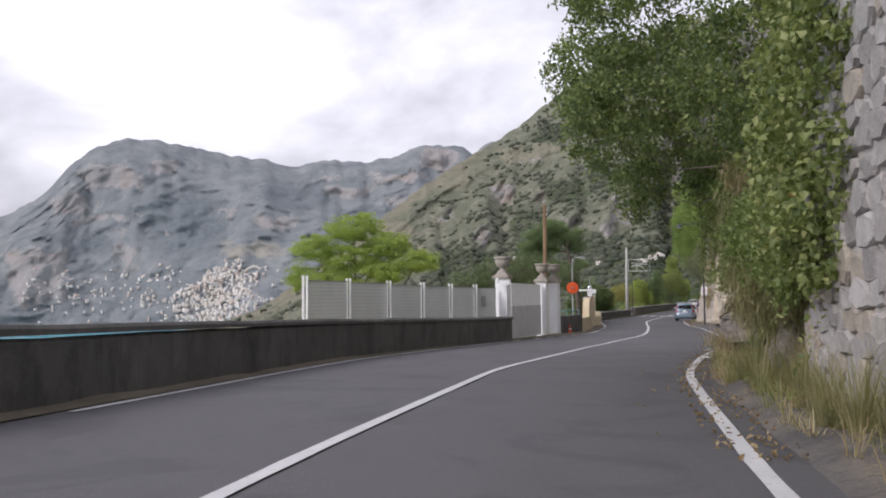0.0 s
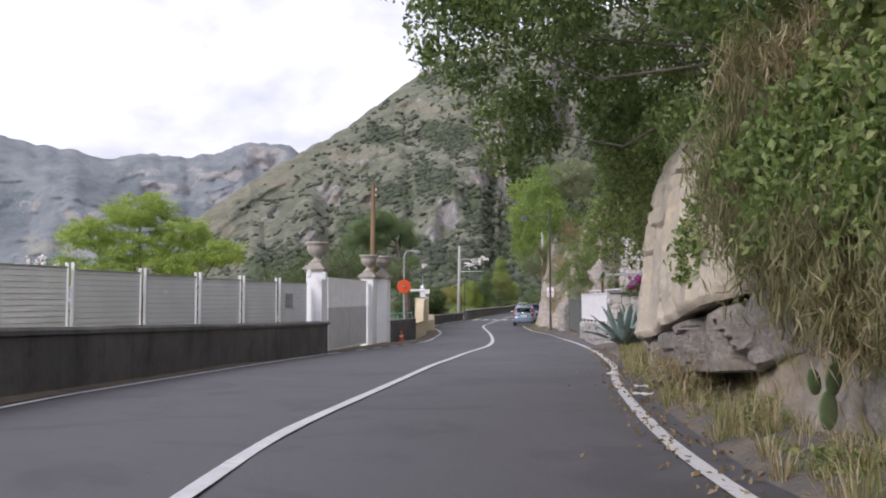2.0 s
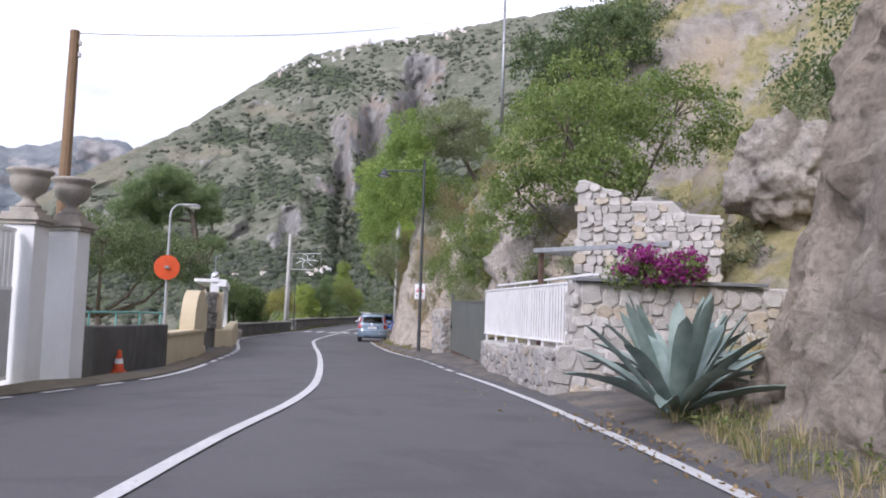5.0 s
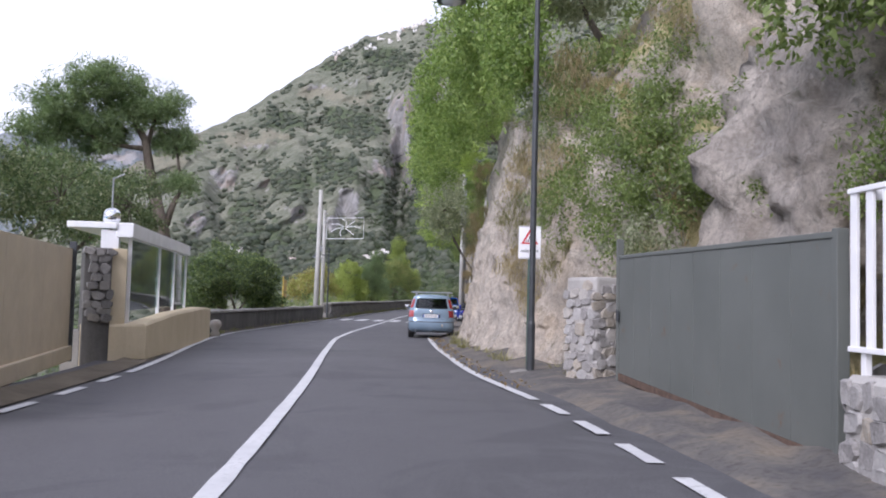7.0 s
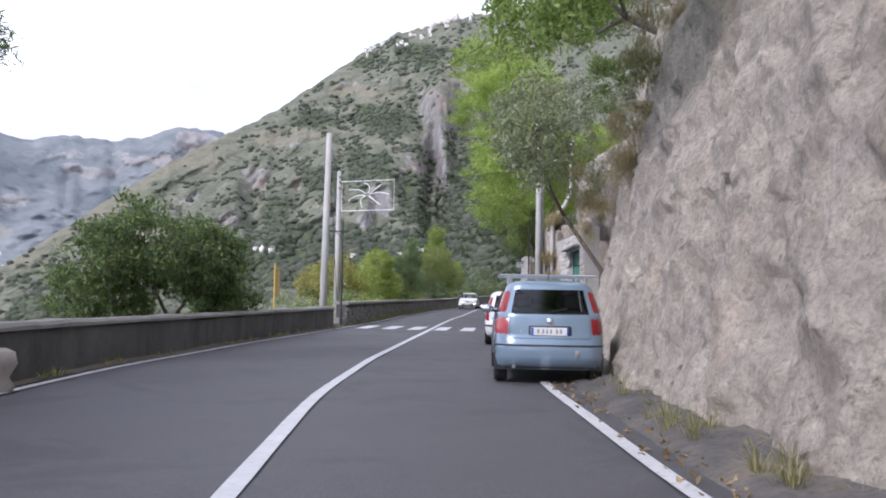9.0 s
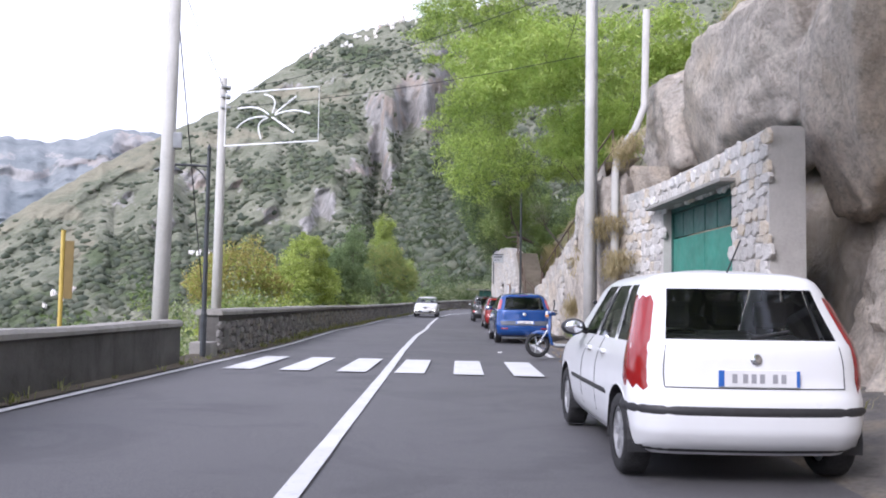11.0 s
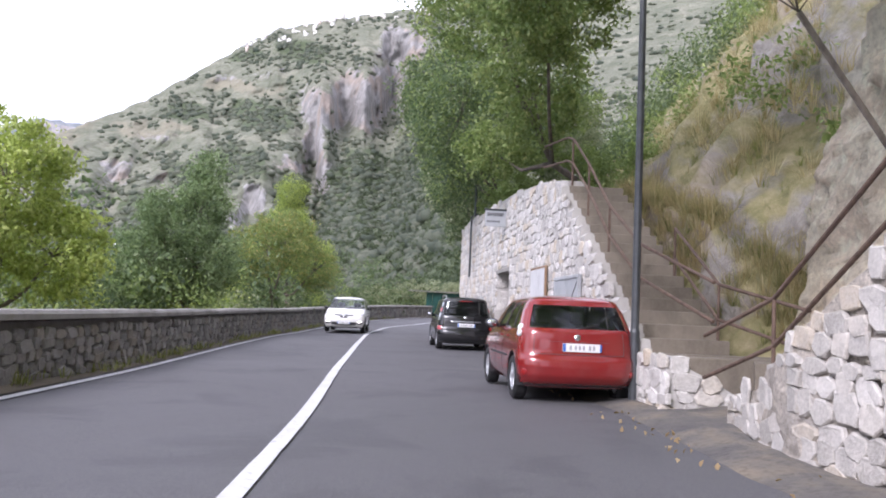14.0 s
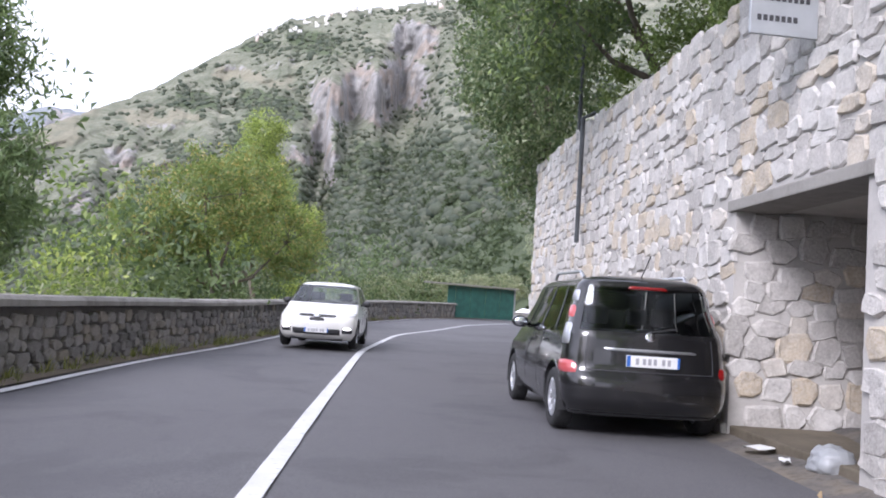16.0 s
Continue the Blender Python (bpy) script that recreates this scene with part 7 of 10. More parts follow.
part("top_beam", boxed((-0.25, -0.1, 2.34), (ww + 0.1, 0.22, 2.62), 0.02, mm), M_WHITE, ver, "white top beam")
part("roof", boxed((-0.3, 0.2, 2.5), (ww + 0.1, 1.1, 2.62), 0.02, mm), M_WHITE, ver, "flat white roof")
fl = link("veranda_floor", boxed((-0.3, 0.1, -1.5), (ww + 0.1, 1.1, 0.55), 0.0, mm), M_COPING)
tagged(fl, "plain raised floor of the veranda", "floor", kind="structure")
o = thing("ball_lamp", pose(9.0, 60.5, rz(60) + 2.1), "white dome camera lamp on a slim mast", "lamp")
part("plinth", boxed((-0.16, -0.16, 0), (0.16, 0.16, 0.36), 0.01), M_WHITE, o)
part("mast", tube([(0, 0, 0.3), (0, 0, 1.35), (0.2, 0, 1.45)], 0.018, 7), M_GALV, o)
bm = bmesh.new()
bmesh.ops.create_uvsphere(bm, u_segments=18, v_segments=12, radius=0.17, matrix=Matrix.Translation((0, 0, 0.62)))
part("dome", bm, M_CHROME, o, "shiny dome", True)
ur = link("stone_figure_urn", lathe([(0.14, 0), (0.16, 0.1), (0.1, 0.2), (0.19, 0.36), (0.16, 0.5), (0.06, 0.55)], 16), M_URN, smooth=True)
ur.matrix_world = pose(11.12, 71.05, rz(71) - 0.02)
tagged(ur, "weathered pot standing at the end of the wall", "pot")

# ---------------------------------------------------------------- poles beside the crossing
def mast(x, y, z0, h, r0, r1, mat, label, lean=(0, 0)):
    o = thing("utility_pole", pose(x, y, z0), label, "utility pole", "utility poles")
    part("pole", tube([(0, 0, 0), (lean[0] * 0.5, lean[1] * 0.5, h / 2), (lean[0], lean[1], h)], [r0, (r0 + r1) / 2, r1], 12), mat, o, "", True)
    return o


o = mast(16.95, 93.2, -0.6, 8.2, 0.16, 0.11, M_CONC_POLE, "pale concrete utility pole behind the parapet", (0.1, 0))
part("stay_wire", tube([(0.1, 0, 7.6), (0.9, 3.0, 1.2)], 0.012, 5), M_CABLE, o, "black stay wire")
part("meter_box", boxed((0.12, -0.1, 4.6), (0.3, 0.1, 4.9), 0.02), M_GALV, o)
o = mast(18.2, 100.0, 0.0, 7.1, 0.14, 0.1, M_CONC_POLE, "pale concrete utility pole with cable fittings", (0, 0))
for z in (6.3, 6.6, 6.85):
    part("fitting", boxed((-0.05, -0.16, z - 0.03), (0.2, 0.16, z + 0.03), 0.01), M_GALV, o)
o = mast(26.0, 94.05, 0.0, 9.2, 0.13, 0.1, M_CONC_POLE, "pale pole against the rubble wall")
mast(26.22, 94.3, 0.0, 9.0, 0.1, 0.08, M_GALV, "slim grey pole beside the pale one")
o = thing("drain_pipe", pose(26.55, 93.95, 0), "pale plastic drain pipe bending over the rock", "pipe")
part("pipe", tube([(0, -0.05, 0), (0, -0.05, 3.0), (0.02, -0.03, 4.3), (0.15, 0.05, 4.7), (0.7, 0.3, 5.3), (1.0, 0.4, 5.9), (1.05, 0.4, 8.2)], 0.085, 10), M_CONC_POLE, o, "", True)


def lantern(x, y, z0, h, arm, turn, label, drop=0.55, r=0.07):
    """A tall dark post with a side arm and a hanging lantern."""
    o = thing("street_lamp", pose(x, y, z0, 0, 0, turn), label, "street lamp", "dark street lamps")
    part("pole", tube([(0, 0, -0.1), (0, 0, 0.9), (0, 0, 0.95), (0, 0, h * 0.6), (0, 0, h)], [r, r, r * 0.8, r * 0.75, r * 0.6], 10), M_DARK_STEEL, o)
    part("arm", tube([(0, 0, h - 0.3), (arm, 0, h - 0.3)], 0.025, 8), M_DARK_STEEL, o)
    part("brace", tube([(0, 0, h - 0.62), (arm * 0.2, 0, h - 0.42), (arm * 0.4, 0, h - 0.31)], 0.015, 6), M_DARK_STEEL, o)
    part("finial", lathe([(0.03, 0), (0.045, 0.05), (0.01, 0.14)], 10), M_DARK_STEEL, o).matrix_basis = pose(0, 0, h)
    s = part("shade", lathe([(0.04, 0.3), (0.06, 0.22), (0.1, 0.18), (0.14, 0.1), (0.27, 0.02), (0.28, 0.0), (0.2, 0.0)], 20), M_DARK_STEEL, o, "dark bell shade", True)
    s.matrix_basis = pose(arm, 0, h - 0.3 - drop)
    part("hanger", tube([(arm, 0, h - 0.3), (arm, 0, h - 0.05 - drop)], 0.02, 6), M_DARK_STEEL, o)
    part("bulb_glass", lathe([(0.2, 0.0), (0.16, -0.05), (0.05, -0.08)], 16), M_WHITE_LAMP, s, "clear lamp glass", True)
    return o


lantern(16.24, 57.0, rz(57), 7.25, -1.65, -38, "tall dark street lamp with a bell shade by the rock", 0.18)
part("foot", boxed((-0.3, -0.25, -0.15), (0.3, 0.25, 0.1), 0.03), M_COPING, bpy.data.objects["street_lamp.001"], "concrete foot")
lantern(32.3, 113.75, rz(113) + 0.1, 7.2, -1.25, -15, "tall dark street lamp with a bell lantern by the stairs", 0.25)
lantern(39.5, 136.3, 2.6, 4.5, -1.2, -25, "dark street lamp mounted on the stone wall", 0.22, 0.06)
o = lantern(17.76, 94.12, rz(94), 4.1, -0.75, 0, "slim dark lamp post at the end of the parapet", 0.15, 0.06)

# yellow marker post
o = thing("marker_post", pose(15.15, 94.3, 0.0), "slim yellow marker post behind the parapet", "post")
part("post", tube([(0, 0, 0), (0, 0, 2.5)], 0.04, 8), plain("yellow_paint", (0.5, 0.36, 0.08), 0.5), o)
part("plate", boxed((0.04, -0.02, 1.2), (0.2, 0.02, 2.3), 0.008), plain("brown_plate", (0.2, 0.14, 0.05), 0.6), o)

# wires and the hanging light frame over the road
def cable(a, b, sag, r=0.008, name="cable", label="thin black overhead cable"):
    a, b = Vector(a), Vector(b)
    pts = [a.lerp(b, u) - Vector((0, 0, 4 * sag * u * (1 - u))) for u in np.linspace(0, 1, 17)]
    return tagged(link(name, tube(pts, r, 5), M_CABLE), label, "cable", "overhead cables")


cable((4.8, 45, 7.2), (21.95, 63.1, 16.4), 0.5, 0.009)
cable((17.05, 93.2, 7.4), (18.2, 100, 6.9), 0.1)
cable((17.05, 93.2, 7.35), (26, 76, 12.5), 0.4)
cable((18.2, 100, 6.7), (26.0, 94.05, 8.6), 0.25)
cable((18.2, 100, 6.3), (26.0, 94.05, 6.9), 0.15)
cable((26.0, 94.05, 8.9), (32.3, 113.75, 7.2), 0.5, 0.008)
o = mast(21.95, 63.1, 10.4, 6.4, 0.09, 0.06, M_GALV, "slim pole up on the hillside")
deco = thing("festive_frame", pose(18.25, 99.2, 5.15, 0, 0, -37), "wire frame of festive lights hung over the road", "decoration")
bm = bmesh.new()
for q in ([(0, 0, 0), (2.7, 0, 0), (2.7, 0, 1.35), (0, 0, 1.35), (0, 0, 0)],):
    add_tube(bm, q, 0.02, 5)
part("frame", bm, M_WHITE, deco)
for k in range(7):
    a = 2 * math.pi * k / 7
    pts = [Vector((1.35 + u * 1.1 * math.cos(a) + 0.22 * math.sin(u * 3) * math.sin(a), 0, 0.68 + u * 0.58 * math.sin(a) + 0.12 * math.sin(u * 3))) for u in np.linspace(0.1, 1, 8)]
    part("light_curl", tube(pts, 0.022, 5), M_WHITE, deco)

# ---------------------------------------------------------------- right side: sign, railing, sheet gate
o = thing("warning_sign", pose(16.42, 57.62, rz(57.6), 0, 0, -24), "white road sign with a red triangle on a green post", "road sign")
part("post", tube([(0, 0.03, -0.1), (0, 0.03, 2.12)], 0.03, 8), plain("green_post", (0.05, 0.1, 0.075), 0.5), o, "dark green post")
pl = part("panel", boxed((-0.2, -0.012, 2.06), (0.2, 0.008, 2.66), 0.006), M_WHITE, o, "white panel")
M_SIGN_RED = plain("sign_red", (0.55, 0.03, 0.03), 0.45)
bm = bmesh.new()
tri = [(-0.155, 2.33), (0.155, 2.33), (0, 2.6)]
inn = [(-0.1, 2.358), (0.1, 2.358), (0, 2.53)]
vo = [bm.verts.new((x, -0.017, z)) for x, z in tri]
vi = [bm.verts.new((x, -0.017, z)) for x, z in inn]
for k in range(3):
    bm.faces.new((vo[k], vo[(k + 1) % 3], vi[(k + 1) % 3], vi[k]))
part("triangle", bm, M_SIGN_RED, pl, "red triangle border")
bm = bmesh.new()
for k in range(4):
    box(bm, (-0.06 + 0.03 * k, -0.018, 2.365), (-0.045 + 0.03 * k, -0.013, 2.4))
box(bm, (-0.012, -0.018, 2.41), (0.012, -0.013, 2.47))
part("pictogram", bm, M_INK, pl, "black pictogram bars")
bm = bmesh.new()
for z, hh in ((2.645, 0.006), (2.075, 0.006)):
    box(bm, (-0.19, -0.016, z - hh), (0.19, -0.013, z + hh))
part("border", bm, M_GALV, pl)
fc = bpy.data.curves.new("writing", "FONT")
fc.body = "rallentare"
fc.size, fc.align_x, fc.extrude = 0.085, "CENTER", 0.002
tx = new("writing", fc)
tx.parent = pl
tx.matrix_basis = pose(0, -0.016, 2.18, 90, 0, 0)
fc.materials.append(M_INK)

m, w = run((14.12, 40.7), (15.38, 48.35), 0)
m = pose(0, 0, rz(44.5)) @ m
rl = thing("white_railing", m, "white painted flat-bar railing on the terrace wall", "railing")
n_sl = 40
sl = boxed((-0.04, -0.014, 0.93), (0.04, 0.014, 2.08), 0.004)
me = None
for k in range(n_sl):
    x = 0.05 + (w - 0.1) * k / (n_sl - 1)
    if me is None:
        ob = part("slat", sl, M_WHITE, rl)
        me = ob.data
    else:
        ob = new("slat", me)
        ob.parent = rl
    ob.matrix_basis = pose(x, 0, 0)
for z in (0.92, 2.08):
    part("rail", boxed((0, -0.03, z - 0.02), (w, 0.03, z + 0.02), 0.006), M_WHITE, rl)
for k in range(8):
    x = 0.15 + (w - 0.3) * k / 7
    part("post", boxed((x - 0.03, -0.05, 0.7), (x + 0.03, 0.0, 0.93), 0.006), M_WHITE, rl)
for k in range(6):
    x = 0.3 + (w - 0.5) * k / 5
    part("bracket", boxed((x - 0.02, -0.5, 2.0), (x + 0.02, 0.0, 2.1), 0.006), M_WHITE, rl)
    part("upper_post", boxed((x - 0.02, -0.42, 1.0), (x + 0.02, -0.38, 2.26), 0.006), M_WHITE, rl)
part("hand_rail", boxed((0.1, -0.47, 2.22), (w, -0.33, 2.27), 0.01), M_WHITE, rl, "white upper hand rail")
o = thing("pergola_frame", pose(0, 0, rz(43)), "grey steel pergola beam on a rusty post", "pergola")
part("beam", boxed((0, -0.05, 2.84), (3.6, 0.05, 2.94), 0.01, run((14.75, 43.9), (16.1, 40.5))[0]), M_GALV, o)
part("beam", boxed((0, -0.05, 2.84), (2.2, 0.05, 2.94), 0.01, run((14.75, 43.9), (16.9, 44.6))[0]), M_GALV, o)
part("post", boxed((14.85, 43.85, 0.7), (14.95, 43.95, 2.84), 0.01), M_RUST, o, "rusty post")
m, w = run((15.44, 48.52), (16.68, 54.55), rz(51.5))
m = m @ Matrix(((1, 0, 0, 0), (0, 1, 0, 0), (0.032, 0, 1, 0), (0, 0, 0, 1)))
M_SHEET = Nodes("grey_green_sheet")
c = M_SHEET.ramp(M_SHEET.noise(0.8, 4), (0.3, (0.115, 0.125, 0.115)), (0.7, (0.15, 0.16, 0.148)))
c = M_SHEET.mix(M_SHEET.grey(M_SHEET.noise(3.0, 6, 0.7), 0.62, 0.72), c, (0.16, 0.09, 0.045))
M_SHEET.set(c, 0.5, spec=0.4)
o = thing("sheet_gate", m, "grey-green sheet metal gate with a rusty foot", "gate")
for k in range(8):
    part("sheet", boxed((w * k / 8 + 0.004, -0.02 - 0.004 * (k % 2), 0.14), (w * (k + 1) / 8 - 0.004, 0.02, 1.83), 0.006), M_SHEET.mat, o)
bm = bmesh.new()
box(bm, (0, -0.035, 1.81), (w, 0.035, 1.86), None, 0.008)
box(bm, (-0.04, -0.05, -0.1), (0.04, 0.05, 1.88), None, 0.01)
box(bm, (w - 0.04, -0.05, -0.1), (w + 0.03, 0.05, 2.1), None, 0.01)
part("frame", bm, M_SHEET.mat, o)
part("foot_rail", boxed((0, -0.035, 0.04), (w, 0.03, 0.14), 0.006), M_RUST, o, "rusty foot rail")
part("lock", boxed((w - 0.1, 0.03, 0.9), (w - 0.02, 0.07, 1.05), 0.01), M_DARK_STEEL, o)

# ---------------------------------------------------------------- rusty railings by the stairs and the climbing path
def railing(posts, tops, label, two=0.5):
    o = thing("stair_railing", Matrix(), label, "railing", "rusty railings")
    for p in posts:
        part("post", tube([p, (p[0], p[1], p[2] + 1.0)], 0.022, 7), M_RUST, o)
    for f in (1.0, two):
        part("rail", tube([(q[0], q[1], q[2] + f) for q in tops], 0.025, 7), M_RUST, o)
    return o


pp = []
for s in np.linspace(0.6, n3 - 0.4, 8):
    f, n = at3(s)
    f = f - n * 0.3
    pp.append((f.x, f.y, ramp_top(s) - 0.02))
f, n = at3(n3)
railing(pp, pp + [(f.x - n.x * 0.25 + 0.1, f.y + 0.9, 0.05)], "rusty tubular railing climbing along the rubble wall")
pp = []
for y in (114.5, 116.2, 117.7, 119.1):
    pp.append((WX(y) + 0.26, y, 0.75 + 0.195 * math.floor((y - STAIR_Y0) / TREAD)))
railing(pp, [(32.7, 112.6, 0.72), *pp, (WX(119.8) + 0.3, 119.8, 4.05), (WX(121.4) + 0.1, 121.4, 4.15)], "rusty tubular railing along the outside stairs")
pp = [(WX(y) + 1.3, y + 0.1, 0.75 + 0.195 * math.floor((y - STAIR_Y0) / TREAD)) for y in (113.5, 115.3)]
railing(pp, [(33.6, 111.9, 0.4), *pp], "rusty railing on the hill side of the stairs")

# notice board, cabinet, projecting sign, litter
m, w = run((WX(119.95), 119.95), (WX(121.6), 121.6), 0)
M_BOARD = concrete_mat("weathered_white_board", (0.42, 0.42, 0.42), (0.6, 0.6, 0.6), 0.3)
o = thing("notice_board", m, "white two-leaf notice board in a brown frame", "notice board")
for k in range(2):
    part("board_leaf", boxed((k * w / 2 + 0.02, 0.09, 1.25), ((k + 1) * w / 2 - 0.01, 0.12, 2.22), 0.006), M_BOARD, o)
bm = bmesh.new()
for lo, hi in (((-0.03, 0.06, 1.2), (w + 0.03, 0.115, 1.25)), ((-0.03, 0.06, 2.22), (w + 0.03, 0.115, 2.27)), ((-0.03, 0.06, 1.25), (0.02, 0.115, 2.22)), ((w - 0.02, 0.06, 1.25), (w + 0.03, 0.115, 2.22))):
    box(bm, lo, hi, None, 0.006)
part("frame", bm, M_WOOD_POLE, o, "brown frame")
m, w = run((WX(116.95), 116.95), (WX(118.9), 118.9), 0)
o = thing("meter_cabinet", m, "grey sheet metal double-door cabinet in the wall", "cabinet")
for k in range(2):
    part("door", boxed((k * w / 2 + 0.01, 0.07, 0.18), ((k + 1) * w / 2 - 0.01, 0.11, 1.9), 0.008), M_GREY_DOOR, o)
bm = bmesh.new()
box(bm, (-0.05, 0.05, 1.9), (w + 0.05, 0.13, 1.96), None, 0.008)
box(bm, (-0.05, 0.05, 0.1), (0.0, 0.12, 1.9), None, 0.008)
box(bm, (w, 0.05, 0.1), (w + 0.05, 0.12, 1.9), None, 0.008)
part("frame", bm, M_GREY_DOOR, o)
o = thing("projecting_sign", pose(35.62, 126.5, 3.72, 0, 0, -14), "small pale sign board with a dark top bar", "sign")
part("board", boxed((0, -0.02, 0), (0.62, 0.02, 0.48), 0.008), M_GREY_DOOR, o)
part("top_bar", boxed((-0.03, -0.03, 0.46), (0.75, 0.03, 0.52), 0.008), M_DARK_STEEL, o, "dark top bar")
bm = bmesh.new()
for z, k in ((0.3, 9), (0.12, 7)):
    for j in range(k):
        box(bm, (0.06 + 0.055 * j, -0.026, z), (0.095 + 0.055 * j, -0.019, z + (0.1 if z > 0.2 else 0.05)))
part("writing_bars", bm, M_INK, o, "unreadable dark bars")
o = thing("drain_pipe", pose(38.62, 134.6, 2.55), "thin dark drain pipe on the stone wall", "pipe")
part("pipe", tube([(0, 0, 0), (0, 0, 2.35), (0.3, 0.1, 2.5)], 0.045, 8), M_DARK_STEEL, o)

M_CARD = plain("cardboard", (0.36, 0.25, 0.14), 0.9, vary=0.12, scale=8)
o = thing("cardboard_box", pose(33.55, 120.1, 0.06, 0, 0, 25), "open brown cardboard box by the wall", "box")
part("carton", boxed((-0.24, -0.2, 0), (0.24, 0.2, 0.34), 0.01), M_CARD, o)
for s in (-1, 1):
    part("flap", boxed((-0.22, s * 0.2 - 0.004, 0.33), (0.22, s * 0.2 + 0.004, 0.5), 0, pose(0, 0, 0, 0, 0, 0)), M_CARD, o)


def bag(x, y, r, label, mat, seed):
    bm = bmesh.new()
    bmesh.ops.create_icosphere(bm, subdivisions=4, radius=r)
    for v in bm.verts:
        k = 1 + 0.2 * fbm(v.co, 4, 5.0 / r * 0.3, seed) + 0.12 * ridged(v.co, 6.0 / r * 0.3, seed, 3)
        v.co = Vector((v.co.x * k, v.co.y * k, max(v.co.z * k * 0.8, -r * 0.55)))
    ob = link("rubbish_bag", bm, mat, smooth=True)
    ob.matrix_world = pose(x, y, rz(y) + 0.05 + r * 0.5)
    return tagged(ob, label, "rubbish bag", "rubbish by the wall")


bag(33.85, 119.7, 0.22, "crumpled white plastic rubbish bag", M_WHITE, 1.0)
bag(34.15, 120.5, 0.15, "small white plastic bag against the wall", M_WHITE, 2.0)
bag(36.2, 126.0, 0.16, "crumpled pale bag in the doorway", M_GREY_PL, 3.0)
R = random.Random(5)
M_LITTER = plain("paper_litter", (0.66, 0.66, 0.64), 0.8)
for x, y, s in ((36.35, 127.0, 0.2), (36.1, 126.4, 0.09), (35.3, 124.6, 0.08), (24.3, 95.1, 0.07), (7.9, 23.4, 0.18), (7.2, 20.2, 0.16), (6.7, 18.9, 0.2)):
    g = [[(s * (i / 4 - 0.5) * 1.4, s * (j / 3 - 0.5), 0.02 + 0.05 * R.random() * (0.5 + s)) for j in range(4)] for i in range(5)]
    ob = sheet("paper_scrap", g, M_LITTER if s < 0.25 else M_CARD)
    ob.matrix_world = pose(x, y, rz(y) + 0.05, 0, 0, R.uniform(0, 180))
    tagged(ob, "crumpled pale scrap lying at the roadside", "litter", "litter")

# green metal gate and low wall at the far bend
m, w = run((50.3, 171.2), (55.6, 172.6), rz(171) + 0.1)
o = thing("green_gate", m, "dark green corrugated metal gate under a thin roof", "gate")
for k in range(9):
    part("sheet", boxed((w * k / 9 + 0.01, -0.03 - 0.03 * (k % 2), 0), (w * (k + 1) / 9 - 0.01, 0.02 - 0.03 * (k % 2), 2.0), 0.01), M_GREEN_DARK, o)
part("top_plate", boxed((-1.6, -0.3, 2.04), (w + 0.15, 0.4, 2.12), 0.01), M_COPING, o, "pale top plate")
part("post", boxed((w, -0.06, 0), (w + 0.1, 0.06, 2.1), 0.01), M_GALV, o)
m, w = run((55.7, 172.7), (58.0, 173.2), rz(172))
pl = link("wall_bend", boxed((0, -0.2, -0.2), (w, 0.2, 0.65), 0.03, m), M_COPING)
tagged(pl, "low pale wall at the bend", "wall", kind="structure")


# ---------------------------------------------------------------- plants
rng = np.random.default_rng(11)
L_CAROB = leaf_mat("carob_leaf", (0.03, 0.054, 0.02), (0.115, 0.162, 0.044), (0.25, 0.28, 0.085))
L_IVY = leaf_mat("ivy_leaf", (0.055, 0.08, 0.022), (0.17, 0.212, 0.058), (0.32, 0.335, 0.11))
L_BRIGHT = leaf_mat("creeper_leaf", (0.06, 0.1, 0.018), (0.17, 0.25, 0.045), (0.3, 0.36, 0.09))
L_PINE = leaf_mat("pine_needle", (0.11, 0.16, 0.025), (0.27, 0.36, 0.055), (0.42, 0.48, 0.11))
L_PINE_DULL = leaf_mat("dark_pine_needle", (0.06, 0.095, 0.045), (0.155, 0.22, 0.09), (0.26, 0.325, 0.14))
L_OLIVE = leaf_mat("olive_leaf", (0.083, 0.099, 0.055), (0.209, 0.231, 0.138), (0.352, 0.363, 0.242))
L_DARK = leaf_mat("dark_leaf", (0.032, 0.052, 0.025), (0.087, 0.128, 0.049), (0.174, 0.217, 0.087))
L_MID = leaf_mat("green_leaf", (0.052, 0.081, 0.021), (0.144, 0.201, 0.048), (0.265, 0.31, 0.092))
L_YELLOW = leaf_mat("yellowing_leaf", (0.11, 0.1, 0.025), (0.27, 0.23, 0.06), (0.4, 0.32, 0.1))
L_LIME = leaf_mat("lime_leaf", (0.1, 0.13, 0.022), (0.26, 0.32, 0.055), (0.4, 0.43, 0.1))
L_DRY = leaf_mat("dry_grass_blade", (0.16, 0.125, 0.06), (0.34, 0.275, 0.15), (0.46, 0.4, 0.25), 0.8)
L_GRASS = leaf_mat("grass_blade", (0.07, 0.085, 0.025), (0.19, 0.2, 0.065), (0.33, 0.3, 0.13), 0.7)
L_REED = leaf_mat("reed_blade", (0.1, 0.1, 0.04), (0.21, 0.2, 0.085), (0.33, 0.29, 0.15), 0.8)
L_MAGENTA = leaf_mat("bougainvillea_bract", (0.14, 0.008, 0.1), (0.28, 0.02, 0.21), (0.4, 0.07, 0.32))
L_RED = leaf_mat("red_leaf", (0.25, 0.05, 0.02), (0.45, 0.1, 0.04))
L_LITTER = leaf_mat("fallen_leaf", (0.09, 0.06, 0.03), (0.24, 0.16, 0.075), (0.4, 0.31, 0.17), 0.85)
m = Nodes("bark")
